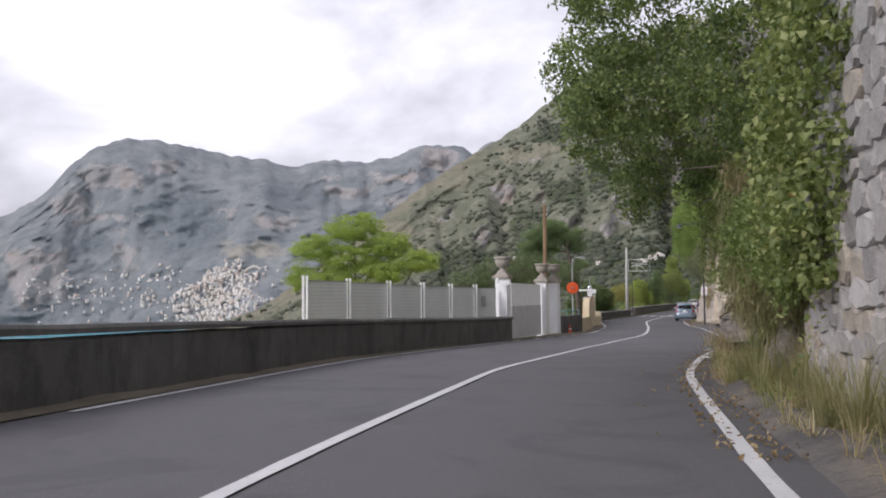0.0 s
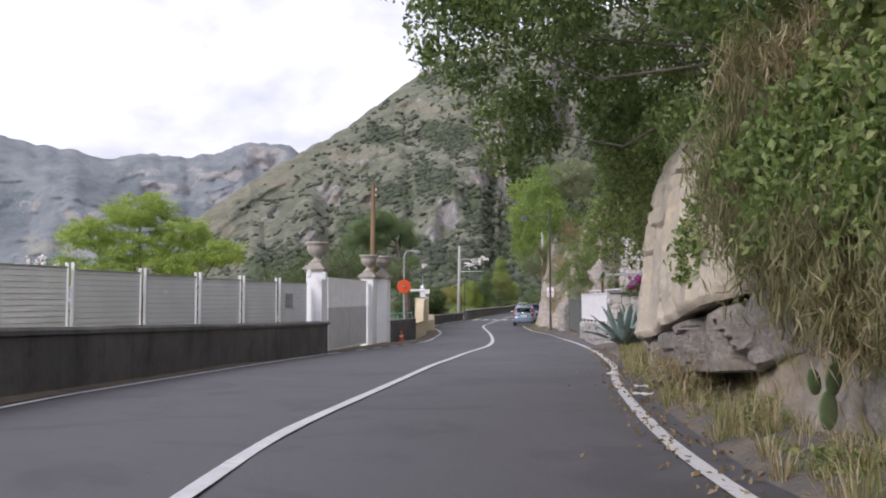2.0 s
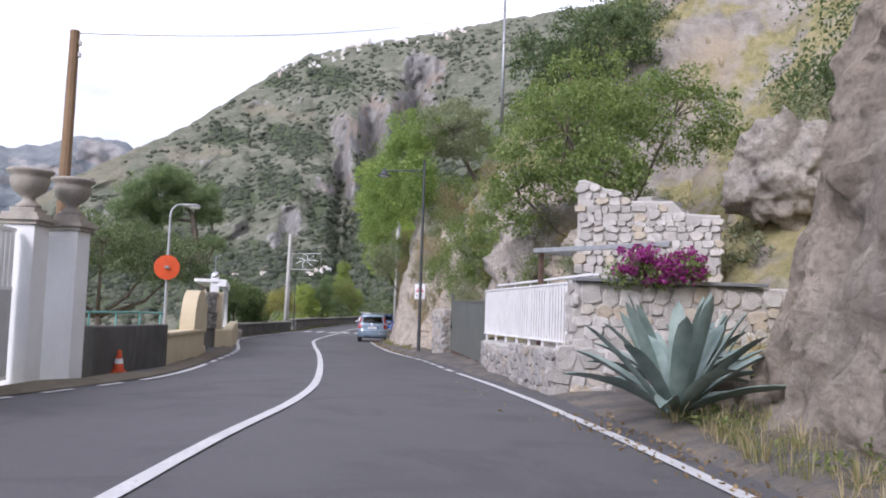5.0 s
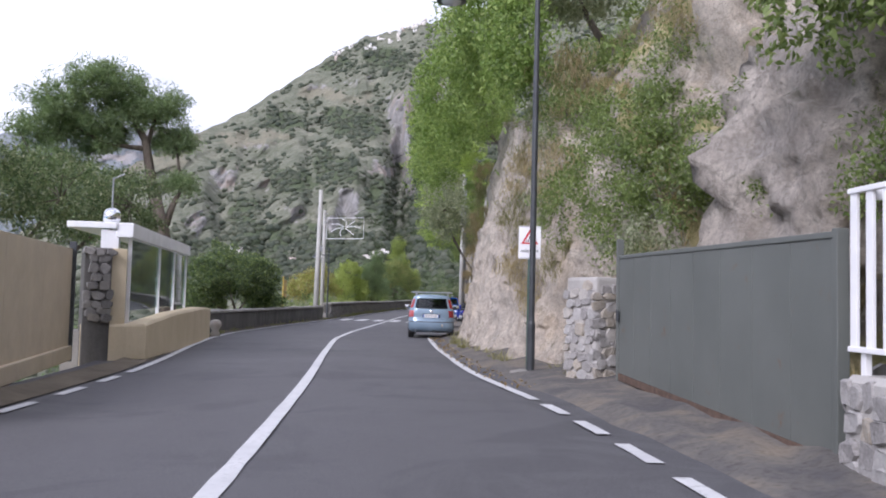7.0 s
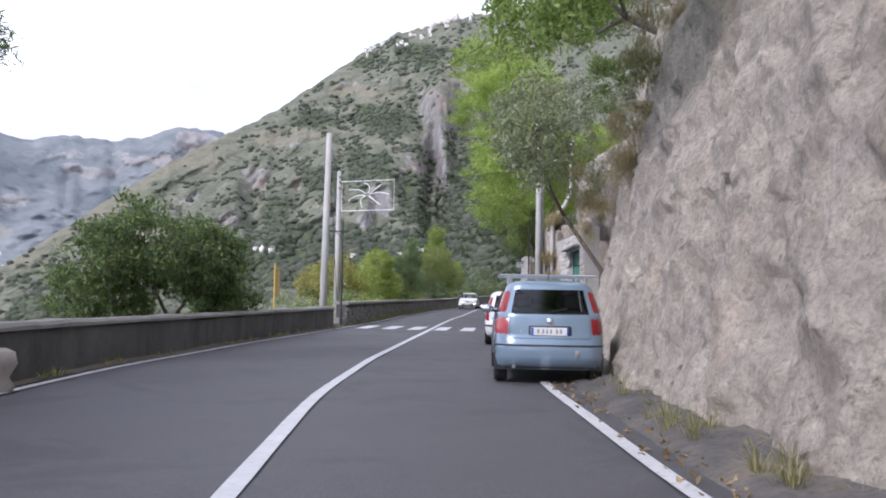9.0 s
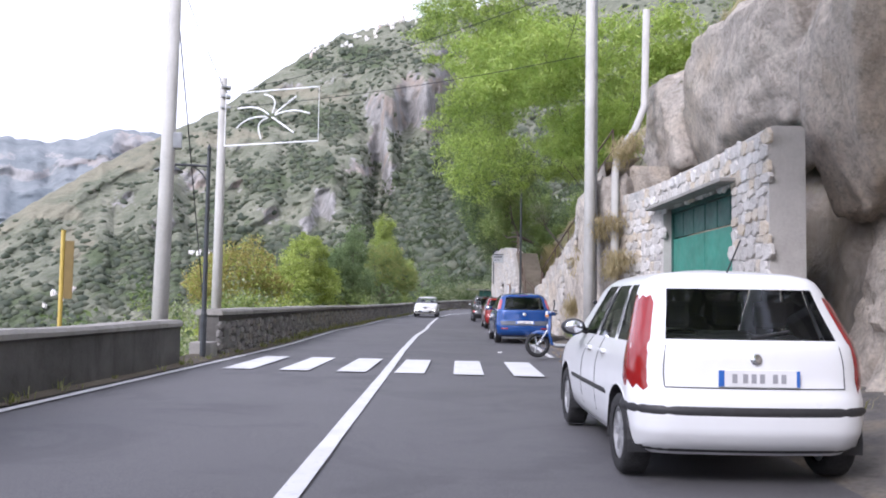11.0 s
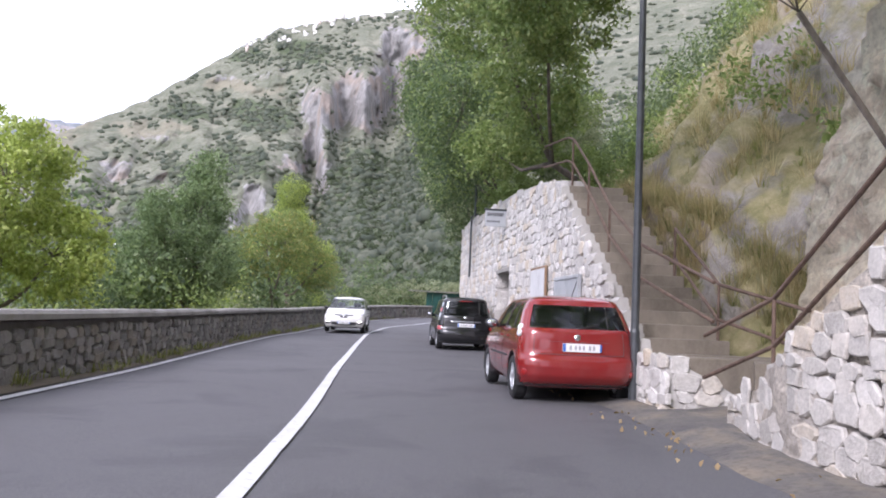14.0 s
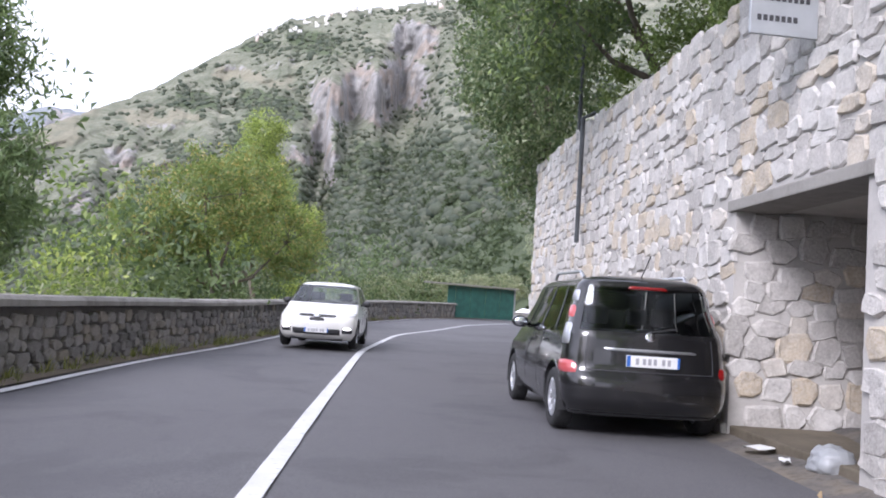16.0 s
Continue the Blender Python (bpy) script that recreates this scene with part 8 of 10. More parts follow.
m.set(m.ramp(m.noise(6, 7, 0.7, stretch=(1, 1, 0.2)), (0.3, (0.06, 0.048, 0.038)), (0.7, (0.21, 0.175, 0.14))), 0.9)
m.bump(m.noise(9, 6, 0.7, stretch=(1, 1, 0.2)), 0.8, 0.05)
M_BARK = m.mat


def tri_mesh(name, verts, tris, mat, parent=None, label=""):
    """A mesh from numpy arrays of corners and triangles."""
    me = bpy.data.meshes.new(name)
    me.vertices.add(len(verts))
    me.vertices.foreach_set("co", np.asarray(verts, np.float32).ravel())
    n = len(tris)
    me.loops.add(n * 3)
    me.loops.foreach_set("vertex_index", np.asarray(tris, np.int32).ravel())
    me.polygons.add(n)
    me.polygons.foreach_set("loop_start", np.arange(0, n * 3, 3, dtype=np.int32))
    me.update(calc_edges=True)
    me.materials.append(mat)
    ob = new(name, me)
    if parent:
        ob.parent = parent
    if label:
        ob["label"] = label
    return ob


def unit(v):
    return v / np.maximum(np.linalg.norm(v, axis=1, keepdims=True), 1e-6)


def leaf_arrays(pts, leaf, ratio=0.55, droop=0.15, flat=0.45):
    """Folded, pointed leaves at the given places."""
    n = len(pts)
    size = leaf * rng.uniform(0.6, 1.35, (n, 1))
    d = unit(rng.normal(size=(n, 3)) + np.array([0, 0, -droop * 2]))
    nor = unit(rng.normal(size=(n, 3)) + np.array([0, 0, flat * 3]))
    side = unit(np.cross(d, nor))
    nor = np.cross(side, d)
    a = pts - d * size * 0.5
    tip = pts + d * size * 0.5 - nor * size * 0.12
    w = side * size * ratio * 0.5
    lift = nor * size * 0.27 * ratio
    mid = pts - d * size * 0.06
    v = np.stack([a, mid + w + lift, tip, mid - w + lift], 1).reshape(-1, 3)
    k = np.arange(n)[:, None] * 4
    t = np.concatenate([k + [0, 1, 2], k + [0, 2, 3]], 1).reshape(-1, 3)
    return v, t


def leafy(name, pts, leaf, mat, parent=None, ratio=0.55, droop=0.15, flat=0.45, label=""):
    v, t = leaf_arrays(np.asarray(pts, float), leaf, ratio, droop, flat)
    return tri_mesh(name, v, t, mat, parent, label)


def clump_points(lobes, clumps, per, spread, squash=0.7, inner=0.5):
    """Leaf places in clumps that sit on and in a few rounded lobes (x, y, z, rx, ry, rz)."""
    lob = np.asarray(lobes, float)
    w = (lob[:, 3] * lob[:, 5] + lob[:, 4] * lob[:, 5])
    pick = rng.choice(len(lob), clumps, p=w / w.sum())
    d = unit(rng.normal(size=(clumps, 3)))
    r = inner + (1 - inner) * rng.random((clumps, 1)) ** 0.6
    c = lob[pick, :3] + d * r * lob[pick, 3:] * rng.uniform(0.82, 1.16, (clumps, 1))
    s = spread * rng.uniform(0.6, 1.4, (clumps, 1, 1))
    p = c[:, None, :] + unit(rng.normal(size=(clumps * per, 3))).reshape(clumps, per, 3) * s * rng.random((clumps, per, 1)) ** 0.45 * np.array([1, 1, squash])
    return p.reshape(-1, 3), c


def limbs(bm, base, lobes, radius, twigs=(), slim=1.0):
    """A leaning trunk with a limb into each lobe."""
    base = Vector(base)
    top = sum((Vector(q[:3]) for q in lobes), Vector()) / len(lobes)
    fork = base.lerp(Vector((top.x, top.y, min(top.z, min(q[2] for q in lobes)))), 0.62)
    bend = base.lerp(fork, 0.5) + Vector((0.12 * (top - base).z * 0.3, -0.06 * (top - base).z * 0.3, 0))
    add_tube(bm, [base - Vector((0, 0, 0.4)), base.lerp(bend, 0.4), bend, fork], [radius * 1.3, radius * 1.05, radius * 0.9, radius * 0.75], 9)
    for q in lobes:
        e = Vector(q[:3])
        mid = fork.lerp(e, 0.5) + Vector((0, 0, -0.12 * (e - fork).length))
        add_tube(bm, [fork, mid, e], [radius * 0.6 * slim, radius * 0.4 * slim, radius * 0.18 * slim], 6)
    for c in twigs:
        q = min(lobes, key=lambda l: (Vector(l[:3]) - Vector(c)).length)
        add_tube(bm, [Vector(q[:3]), (Vector(q[:3]) + Vector(c)) / 2 + Vector((0, 0, 0.08)), Vector(c)], [radius * 0.16 * slim, radius * 0.1 * slim, radius * 0.04 * slim], 4)


def tree(name, base, lobes, mat, label, category, clumps, per, spread, leaf, ratio=0.5, radius=0.16, squash=0.7, droop=0.15, flat=0.4, inner=0.5, second=None, group="", slim=1.0):
    t = thing(name, Matrix.Translation(base), label, category, group)
    pts, c = clump_points(lobes, clumps, per, spread, squash, inner)
    bm = bmesh.new()
    limbs(bm, base, lobes, radius, c[:: max(1, len(c) // 60)], slim)
    tr = part("trunk", bm, M_BARK, t, "", True)
    cut = rng.random(len(pts)) < (0.25 if second else -1)
    crown = leafy("crown", pts[~cut], leaf, mat, t, ratio, droop, flat)
    parts = [tr, crown]
    if second:
        parts.append(leafy("crown", pts[cut], leaf, second, t, ratio, droop, flat))
    inv = t.matrix_world.inverted()
    for o in parts:
        o.matrix_local = inv
    return t


def strands(tops, long, per_m, jitter=0.07):
    """Leaf places along hanging shoots."""
    out = []
    for p in tops:
        n = rng.uniform(0.35, 1.0) * long
        k = max(4, int(n * per_m))
        s = np.linspace(0, 1, k)[:, None]
        sway = rng.normal(size=(1, 3)) * np.array([0.25, 0.25, 0])
        out.append(np.asarray(p) + s * np.array([0, 0, -n]) + sway * s ** 2 + rng.normal(size=(k, 3)) * jitter * (1.3 - s))
    return np.concatenate(out)


def tussocks(name, places, mat, label, category, blades=18, height=0.5, width=0.012, lean=0.5, parent=None):
    """Grass: bent blades out of many small tufts."""
    p = np.repeat(np.asarray(places, float), blades, 0)
    n = len(p)
    a = rng.uniform(0, 2 * math.pi, n)
    out = np.stack([np.cos(a), np.sin(a), np.zeros(n)], 1)
    h = height * rng.uniform(0.45, 1.25, (n, 1)) * np.repeat(rng.uniform(0.6, 1.35, (len(places), 1)), blades, 0)
    ln = lean * rng.uniform(0.15, 1.2, (n, 1))
    base = p + out * rng.uniform(0, 0.09, (n, 1))
    mid = base + out * h * ln * 0.35 + np.array([0, 0, 0.62]) * h
    tip = base + out * h * ln + np.array([0, 0, 1.0]) * h * (1 - 0.25 * ln)
    s = np.stack([-np.sin(a), np.cos(a), np.zeros(n)], 1) * width * rng.uniform(0.6, 1.4, (n, 1))
    v = np.stack([base - s, base + s, mid - s * 0.8, mid + s * 0.8, tip], 1).reshape(-1, 3)
    k = np.arange(n)[:, None] * 5
    t = np.concatenate([k + [0, 1, 3], k + [0, 3, 2], k + [2, 3, 4]], 1).reshape(-1, 3)
    return tagged(tri_mesh(name, v, t, mat, parent), label, category, kind="stuff")


def faceted_rock(center, half, cuts, seed, turn=(0, 0, 0), rough=0.05, detail=4):
    """A broken block: a ball cut back by planes, then roughened."""
    r = random.Random(seed)
    planes = [(Vector((r.gauss(0, 1), r.gauss(0, 1), r.gauss(0, 1))).normalized(), r.uniform(0.72, 0.95)) for _ in range(cuts)]
    planes += [(Vector(d), 0.8) for d in ((1, 0, 0), (-1, 0, 0), (0, 1, 0), (0, -1, 0), (0, 0, 1), (0, 0, -1))]
    bm = bmesh.new()
    bmesh.ops.create_icosphere(bm, subdivisions=detail, radius=1.0)
    m = pose(*center, *turn)
    for v in bm.verts:
        d = v.co.normalized()
        k = min([1.15] + [h / d.dot(n) for n, h in planes if d.dot(n) > 0.05])
        q = d * k
        q *= 1 + rough * (ridged(q, 1.6, seed, 4) - 1.0) + 0.4 * rough * fbm(q, 4, 5.0, seed) + rough * (0.8 * facet(q * 2.1) + 0.4 * facet(q * 5.2))
        v.co = m @ Vector((q.x * half[0], q.y * half[1], q.z * half[2]))
    return bm


def shore(y, off):
    """The height of the slope on the sea side, off metres beyond the road's edge."""
    o = max(0.0, off - 0.9)
    return float(road_z(min(y, 176))) - 0.1 - 0.42 * o ** 1.06


def bank_height(x, y):
    """The height of the hillside on the right at a place."""
    best = None
    for yy in np.arange(y - 4, y + 6, 0.25):
        d = slope(bank_x, yy)
        p = Vector((x, y, 0)) - Vector((float(bank_x(yy)), yy, 0))
        if best is None or abs(p.dot(d)) < best[0]:
            best = (abs(p.x * d.x + p.y * d.y), p.x * d.y - p.y * d.x, yy)
    off, yy = best[1], best[2]
    vs = np.linspace(0, 8, 400)
    o = [hillside(yy, v)[0] for v in vs]
    return hillside(yy, float(np.interp(off, o, vs)))[1] + float(road_z(yy))


def rooted(x, y):
    return (x, y, bank_height(x, y) - 0.15)


# ---------------------------------------------------------------- rock faces along the road
def bank_at(y0, off=0.0):
    """A face line along the bank that looks to the road."""
    def place(s):
        p = beside(bank_x, y0 + s, off)
        d = slope(bank_x, y0 + s)
        return Vector((p.x, p.y, 0)), Vector((-d.y, d.x, 0))
    return place


m = Nodes("smooth_cream_limestone")
big = m.noise(0.55, 6, 0.62, 0.8)
c = m.ramp(big, (0.3, (0.46, 0.41, 0.33)), (0.5, (0.66, 0.585, 0.46)), (0.68, (0.66, 0.55, 0.39)))
c = m.mix(m.grey(m.noise(1.6, 7, 0.7, 0.4, stretch=(1, 1, 0.4)), 0.52, 0.7, 0.0, 0.45), c, (0.38, 0.35, 0.31))
c = m.mix(m.grey(m.noise(9, 8, 0.72), 0.4, 0.66, 0.0, 0.45), c, (0.42, 0.38, 0.32))
c = m.mix(m.grey(m.noise(30, 6, 0.75), 0.5, 0.7, 0.0, 0.5), c, (0.66, 0.6, 0.5))
crack = m.grey(m.noise(1.3, 9, 0.7, 0.5, stretch=(1, 0.6, 1.6)), 0.31, 0.35)
c = m.mix(m.grey(m.noise(1.2, 6, 0.62, stretch=(1, 1, 0.14)), 0.55, 0.7, 0.0, 0.6), c, (0.3, 0.27, 0.235))
c = m.mix(crack, (0.13, 0.115, 0.1), c)
m.set(c, 0.88, spec=0.25)
m.bump(m.noise(1.1, 9, 0.68, 0.2), 0.6, 0.14).bump(crack, 0.8, 0.06).bump(m.noise(5, 9, 0.74), 0.6, 0.07).bump(m.noise(22, 8, 0.75), 0.8, 0.025)
M_SLAB = m.mat
cliff_at = bank_at(19)
cliff = rock_face("cliff_south", cliff_at, 0, 17.2, lambda s: 0.2, lambda s: float(np.interp(s, [0, 3, 10, 15, 17.2], [3.2, 6.6, 6.8, 5.4, 2.0])), 0.36, M_ROCK_STREAK, 1.2, 0.14, 52, 1.2, 2.0, 0.3)
tagged(cliff, "tall pale limestone cliff with upright ribs and hollows", "cliff", kind="structure")
cliff_at = bank_at(56.2)
cliff = rock_face("cliff_north", cliff_at, 0, 30.5, lambda s: -0.2, lambda s: float(np.interp(s, [0, 2, 6, 14, 30.5], [2.4, 4.2, 5.8, 7.4, 7.0])), 0.3, M_ROCK_PALE, 1.2, 0.13, 62, 1.35, 6.0)
tagged(cliff, "rough pinkish grey limestone cliff with ledges", "cliff", kind="structure")

def bank_face(y):
    """Where the overhanging outcrop's face stands."""
    return float(np.interp(y, [12.8, 14.2, 15.7, 17.6, 18.2, 20.5, 21.3, 22.2, 23.4, 25], [7.3, 7.0, 6.85, 6.75, 6.85, 7.3, 7.85, 8.2, 8.6, 9.4]))


def cleft(y):
    """The height of the dark cleft under the slab."""
    return float(np.interp(y, [12.8, 14.4, 15.7, 16.5, 17.5, 20.1, 21.5, 25], [3.1, 3.0, 2.6, 2.25, 2.02, 1.56, 1.2, 0.9]))


def outcrop(name, y0, y1, lo, hi, dent, mat, label, rough=0.05, rows=46, seed=0.0):
    """One bed of the outcrop: a face between two heights that closes backwards at its top and its foot."""
    g = []
    for y in np.arange(y0, y1 + 0.01, 0.09):
        a, b = lo(y), hi(y)
        col = [Vector((bank_face(y) + 1.5, y, a + 0.25))]
        for k in range(rows + 1):
            v = k / rows
            z = a + (b - a) * v
            p = Vector((bank_face(y), y, z))
            q = p + 0.25 * noise.noise_vector(p * 0.8)
            k1 = facet(Vector((q.x, q.y, q.z * 0.7)) * 0.8 + Vector((seed, 0, 0)))
            k2 = facet(Vector((q.x, q.y, q.z)) * 2.4)
            k3 = ridged((p.x, p.y, p.z * 0.5), 1.4, seed + 2.0, 4) - 1.0
            k4 = facet(Vector((q.x, q.y * 1.2, q.z)) * 5.2)
            x = p.x + dent(y, v) + rough * (2.2 * k1 + 0.9 * k2 + 0.5 * k3 + 0.4 * k4)
            ease = 0.08 * (max(0, 0.04 - v) / 0.04) ** 2 + 0.14 * (max(0, v - 0.9) / 0.1) ** 2
            col.append(Vector((x + ease, y, z)))
        col.append(Vector((bank_face(y) + 1.9, y + 0.1, b + 0.35)))
        g.append(col)
    ob = sheet(name, g, mat, None, True)
    ob.data.set_sharp_from_angle(angle=math.radians(26))
    return tagged(ob, label, "rock")


slab_top = lambda y: float(np.interp(y, [14.2, 15.5, 17, 18.5, 20.2, 21.2, 22], [3.5, 4.1, 4.6, 4.75, 4.5, 3.9, 3.2]))
outcrop("rock_slab", 15.2, 21.9, cleft, slab_top, lambda y, v: 0.5 * v * v + 0.3 * max(0, 17.2 - y), M_SLAB, "smooth cream-coloured limestone slab overhanging the bank", 0.085, 60, 3.0)
outcrop("rock_block", 14.4, 20.7, lambda y: cleft(y) - float(np.interp(y, [14.4, 16, 18, 20.7], [1.35, 1.0, 0.75, 0.7])), lambda y: cleft(y) - 0.05, lambda y, v: 0.12 + 0.1 * (1 - v) ** 2 + 0.12 * math.sin(y * 3.1) ** 2, M_ROCK, "grey cracked limestone block under a dark cleft", 0.11, 30, 8.0)
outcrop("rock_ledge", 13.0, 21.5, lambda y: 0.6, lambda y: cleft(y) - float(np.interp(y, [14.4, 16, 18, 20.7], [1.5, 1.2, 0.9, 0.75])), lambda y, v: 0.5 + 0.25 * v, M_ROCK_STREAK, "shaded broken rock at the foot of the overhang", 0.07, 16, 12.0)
for k, (x, y, z, h) in enumerate(((6.5, 12.2, 1.45, (0.55, 1.5, 0.6)), (6.1, 9.7, 1.6, (0.5, 1.3, 0.75)), (9.6, 23.2, 1.0, (0.5, 0.8, 0.6)), (10.9, 27.6, 0.75, (0.6, 1.1, 0.6)), (14.3, 38.9, 0.6, (0.45, 0.35, 0.5)), (15.4, 38.3, 0.6, (0.6, 0.4, 0.6)))):
    tagged(link("boulder", faceted_rock((x, y, z), h, 9, 20 + k, (8 * k, 5, -15), 0.05, 4), M_ROCK_PALE if k % 2 else M_ROCK, smooth=True), "weathered grey limestone outcrop at the foot of the bank", "rock", "outcrops on the bank")
for k, (x, y, z, h) in enumerate(((18.6, 44.8, 3.6, (1.0, 1.2, 1.2)), (18.3, 47.0, 3.0, (1.0, 2.2, 1.3)), (19.0, 52.6, 3.6, (1.2, 2.4, 2.2)), (20.6, 57.0, 5.0, (1.6, 2.2, 2.4)), (20.2, 42.2, 5.2, (1.2, 1.5, 1.4)))):
    tagged(link("crag", faceted_rock((x, y, z), h, 22, 40 + k, (4 * k, -6, -15 + 9 * k), 0.3, 5), M_ROCK_LIGHT if k % 3 else M_ROCK_PALE, smooth=True), "pale broken limestone crag on the terraced slope", "rock", "crags on the slope")

for k, (x, y, z, h) in enumerate(((27.2, 94.7, 1.9, (0.75, 1.1, 2.8)), (27.9, 90.2, 5.4, (1.5, 3.8, 2.2)), (29.4, 94.6, 5.4, (1.6, 2.2, 2.0)), (26.6, 86.2, 4.4, (1.2, 1.4, 2.6)))):
    tagged(link("crag", faceted_rock((x, y, z), h, 18, 60 + k, (3 * k, -5, -16), 0.085, 5), M_ROCK_LIGHT, smooth=True), "pale weathered rock face above the garage wall", "rock", "crags by the garage")

# ---------------------------------------------------------------- right bank, first stretch: carob, ivy and creepers
tree("carob_tree", rooted(10.6, 16.5), [(5.2, 19, 7.4, 1.7, 2.4, 1.8), (6.7, 15.5, 6.6, 1.5, 2.4, 1.7), (7.6, 21, 6.8, 1.7, 2.2, 1.6), (4.5, 21.5, 8.4, 1.3, 2, 1.2), (8.4, 12.5, 7.2, 1.6, 2.2, 1.6), (5.9, 22.8, 5.4, 0.8, 1.2, 1.0), (6.2, 12, 8.4, 1.6, 2.2, 1.3), (4.6, 17.5, 9.8, 1.6, 2.4, 1.3), (6.3, 13.5, 10.2, 1.8, 2.4, 1.4), (5.6, 10.2, 8.0, 1.0, 1.6, 1.4), (4.4, 20.5, 6.6, 1.0, 1.6, 1.2)],
     L_CAROB, "dark green carob tree hanging over the road", "tree", 980, 62, 0.42, 0.115, 0.6, 0.09, 0.75, 0.3, 0.5, 0.45, L_IVY, slim=0.5)
ivy_lobes = [(6.35, 10.6, 3.7, 0.75, 1.6, 1.2), (6.95, 13, 4.2, 0.8, 1.6, 1.4), (6.5, 9.2, 5.2, 0.9, 1.4, 1.2), (7.2, 15.4, 4.9, 0.6, 1.3, 0.7), (7.0, 12, 5.7, 1.1, 2, 1.1), (6.3, 12.2, 2.9, 0.45, 1.2, 0.5), (6.1, 9.9, 2.6, 0.35, 1.0, 0.5), (5.25, 8.0, 4.6, 0.45, 1.1, 1.6), (5.5, 8.6, 6.4, 0.5, 1.2, 1.0), (5.3, 8.3, 3.0, 0.35, 0.9, 0.7)]
pts, c = clump_points(ivy_lobes, 560, 55, 0.34, 0.8, 0.6)
iv = thing("ivy", Matrix.Translation((7, 12, 3)), "thick mound of green ivy covering the bank", "ivy")
for o in (leafy("foliage", pts, 0.105, L_IVY, iv, 0.8, 0.35, 0.35), leafy("shoot", strands([q[:3] for q in c[:90]], 1.3, 26), 0.09, L_IVY, iv, 0.7, 0.3), leafy("red_leaves", rng.normal(size=(90, 3)) * (0.1, 0.1, 0.22) + (5.85, 9.9, 3.55), 0.09, L_RED, iv, 0.5, 0.6, 0.2, "dry red leaves")):
    o.matrix_local = iv.matrix_world.inverted()
hang = [(8.0, 23.2, 5.8, 0.6, 1.0, 0.8), (8.9, 24.8, 5.6, 0.6, 1.2, 0.9), (9.8, 26.6, 5.2, 0.6, 1.0, 0.9), (10.4, 29, 6.2, 0.8, 1.4, 0.8), (7.1, 20.6, 5.4, 0.6, 1.0, 0.5), (7.3, 16.4, 4.7, 0.5, 0.8, 0.5)]
pts, c = clump_points(hang, 170, 50, 0.3, 0.8, 0.5)
iv = thing("hanging_ivy", Matrix.Translation((8.5, 24, 5)), "curtain of dark ivy trailing down the rock", "ivy")
tops = [(8.15 + 0.2 * rng.normal(), 23.3 + 0.4 * rng.normal(), 5.6) for _ in range(34)] + [(9.3 + 0.25 * rng.normal(), 25.5 + 0.7 * rng.normal(), 5.4) for _ in range(30)] + [(7.1, 16.2 + 0.5 * rng.normal(), 4.3) for _ in range(6)] + [(10.6, 28.5 + rng.normal(), 6.0) for _ in range(14)]
for o in (leafy("foliage", pts, 0.11, L_CAROB, iv, 0.75, 0.4, 0.3), leafy("shoot", strands(tops, 3.1, 28, 0.1), 0.095, L_IVY, iv, 0.75, 0.4, 0.3)):
    o.matrix_local = iv.matrix_world.inverted()

drape, c = clump_points([(6.75, 15.6, 3.4, 0.4, 0.9, 0.9), (6.6, 14.6, 2.8, 0.4, 1.0, 0.8), (7.0, 14.8, 4.2, 0.6, 1.3, 0.8), (6.3, 13.2, 2.5, 0.4, 1.0, 0.7), (5.95, 11.6, 2.2, 0.35, 1.0, 0.45), (6.8, 12.9, 3.4, 0.6, 1.2, 0.8)], 420, 90, 0.36, 0.9, 0.4)
tagged(leafy("hanging_grass", drape, 0.24, L_REED, None, 0.022, 1.2, 0.2), "long yellow-green grass draped over the bank", "grass", kind="stuff")
tuft, c = clump_points([(6.9, 17.5, 2.75, 0.16, 0.35, 0.45), (6.95, 17.2, 3.5, 0.2, 0.3, 0.5), (7.1, 17.0, 4.3, 0.3, 0.5, 0.5), (7.2, 19.0, 4.75, 0.3, 1.2, 0.3), (6.9, 16.2, 3.9, 0.3, 0.7, 0.6), (6.3, 14.0, 3.3, 0.4, 1.2, 0.8), (5.9, 12.0, 3.1, 0.35, 1.1, 0.7), (5.6, 10.2, 2.8, 0.3, 1.0, 0.6)], 330, 34, 0.24, 0.9, 0.4)
cr = thing("creeper", Matrix.Translation((6.9, 17.2, 3)), "green creeper hanging over the cream rock", "creeper")
for o in (leafy("foliage", tuft, 0.09, L_MID, cr, 0.6, 0.4, 0.3), leafy("shoot", strands([q[:3] for q in c[:70]], 0.9, 24), 0.08, L_IVY, cr, 0.6, 0.4, 0.3)):
    o.matrix_local = cr.matrix_world.inverted()
straw, c = clump_points([(7.2, 16.4, 4.7, 0.3, 0.8, 0.35), (6.8, 15.2, 4.6, 0.4, 0.9, 0.4), (6.2, 12.6, 2.0, 0.3, 1.2, 0.3), (7.0, 18.6, 1.15, 0.2, 1.4, 0.1)], 120, 60, 0.3, 0.9, 0.4)
tagged(leafy("straw", straw, 0.22, L_DRY, None, 0.022, 0.8, 0.2), "rust-brown dry straw caught on the rock", "grass", kind="stuff")

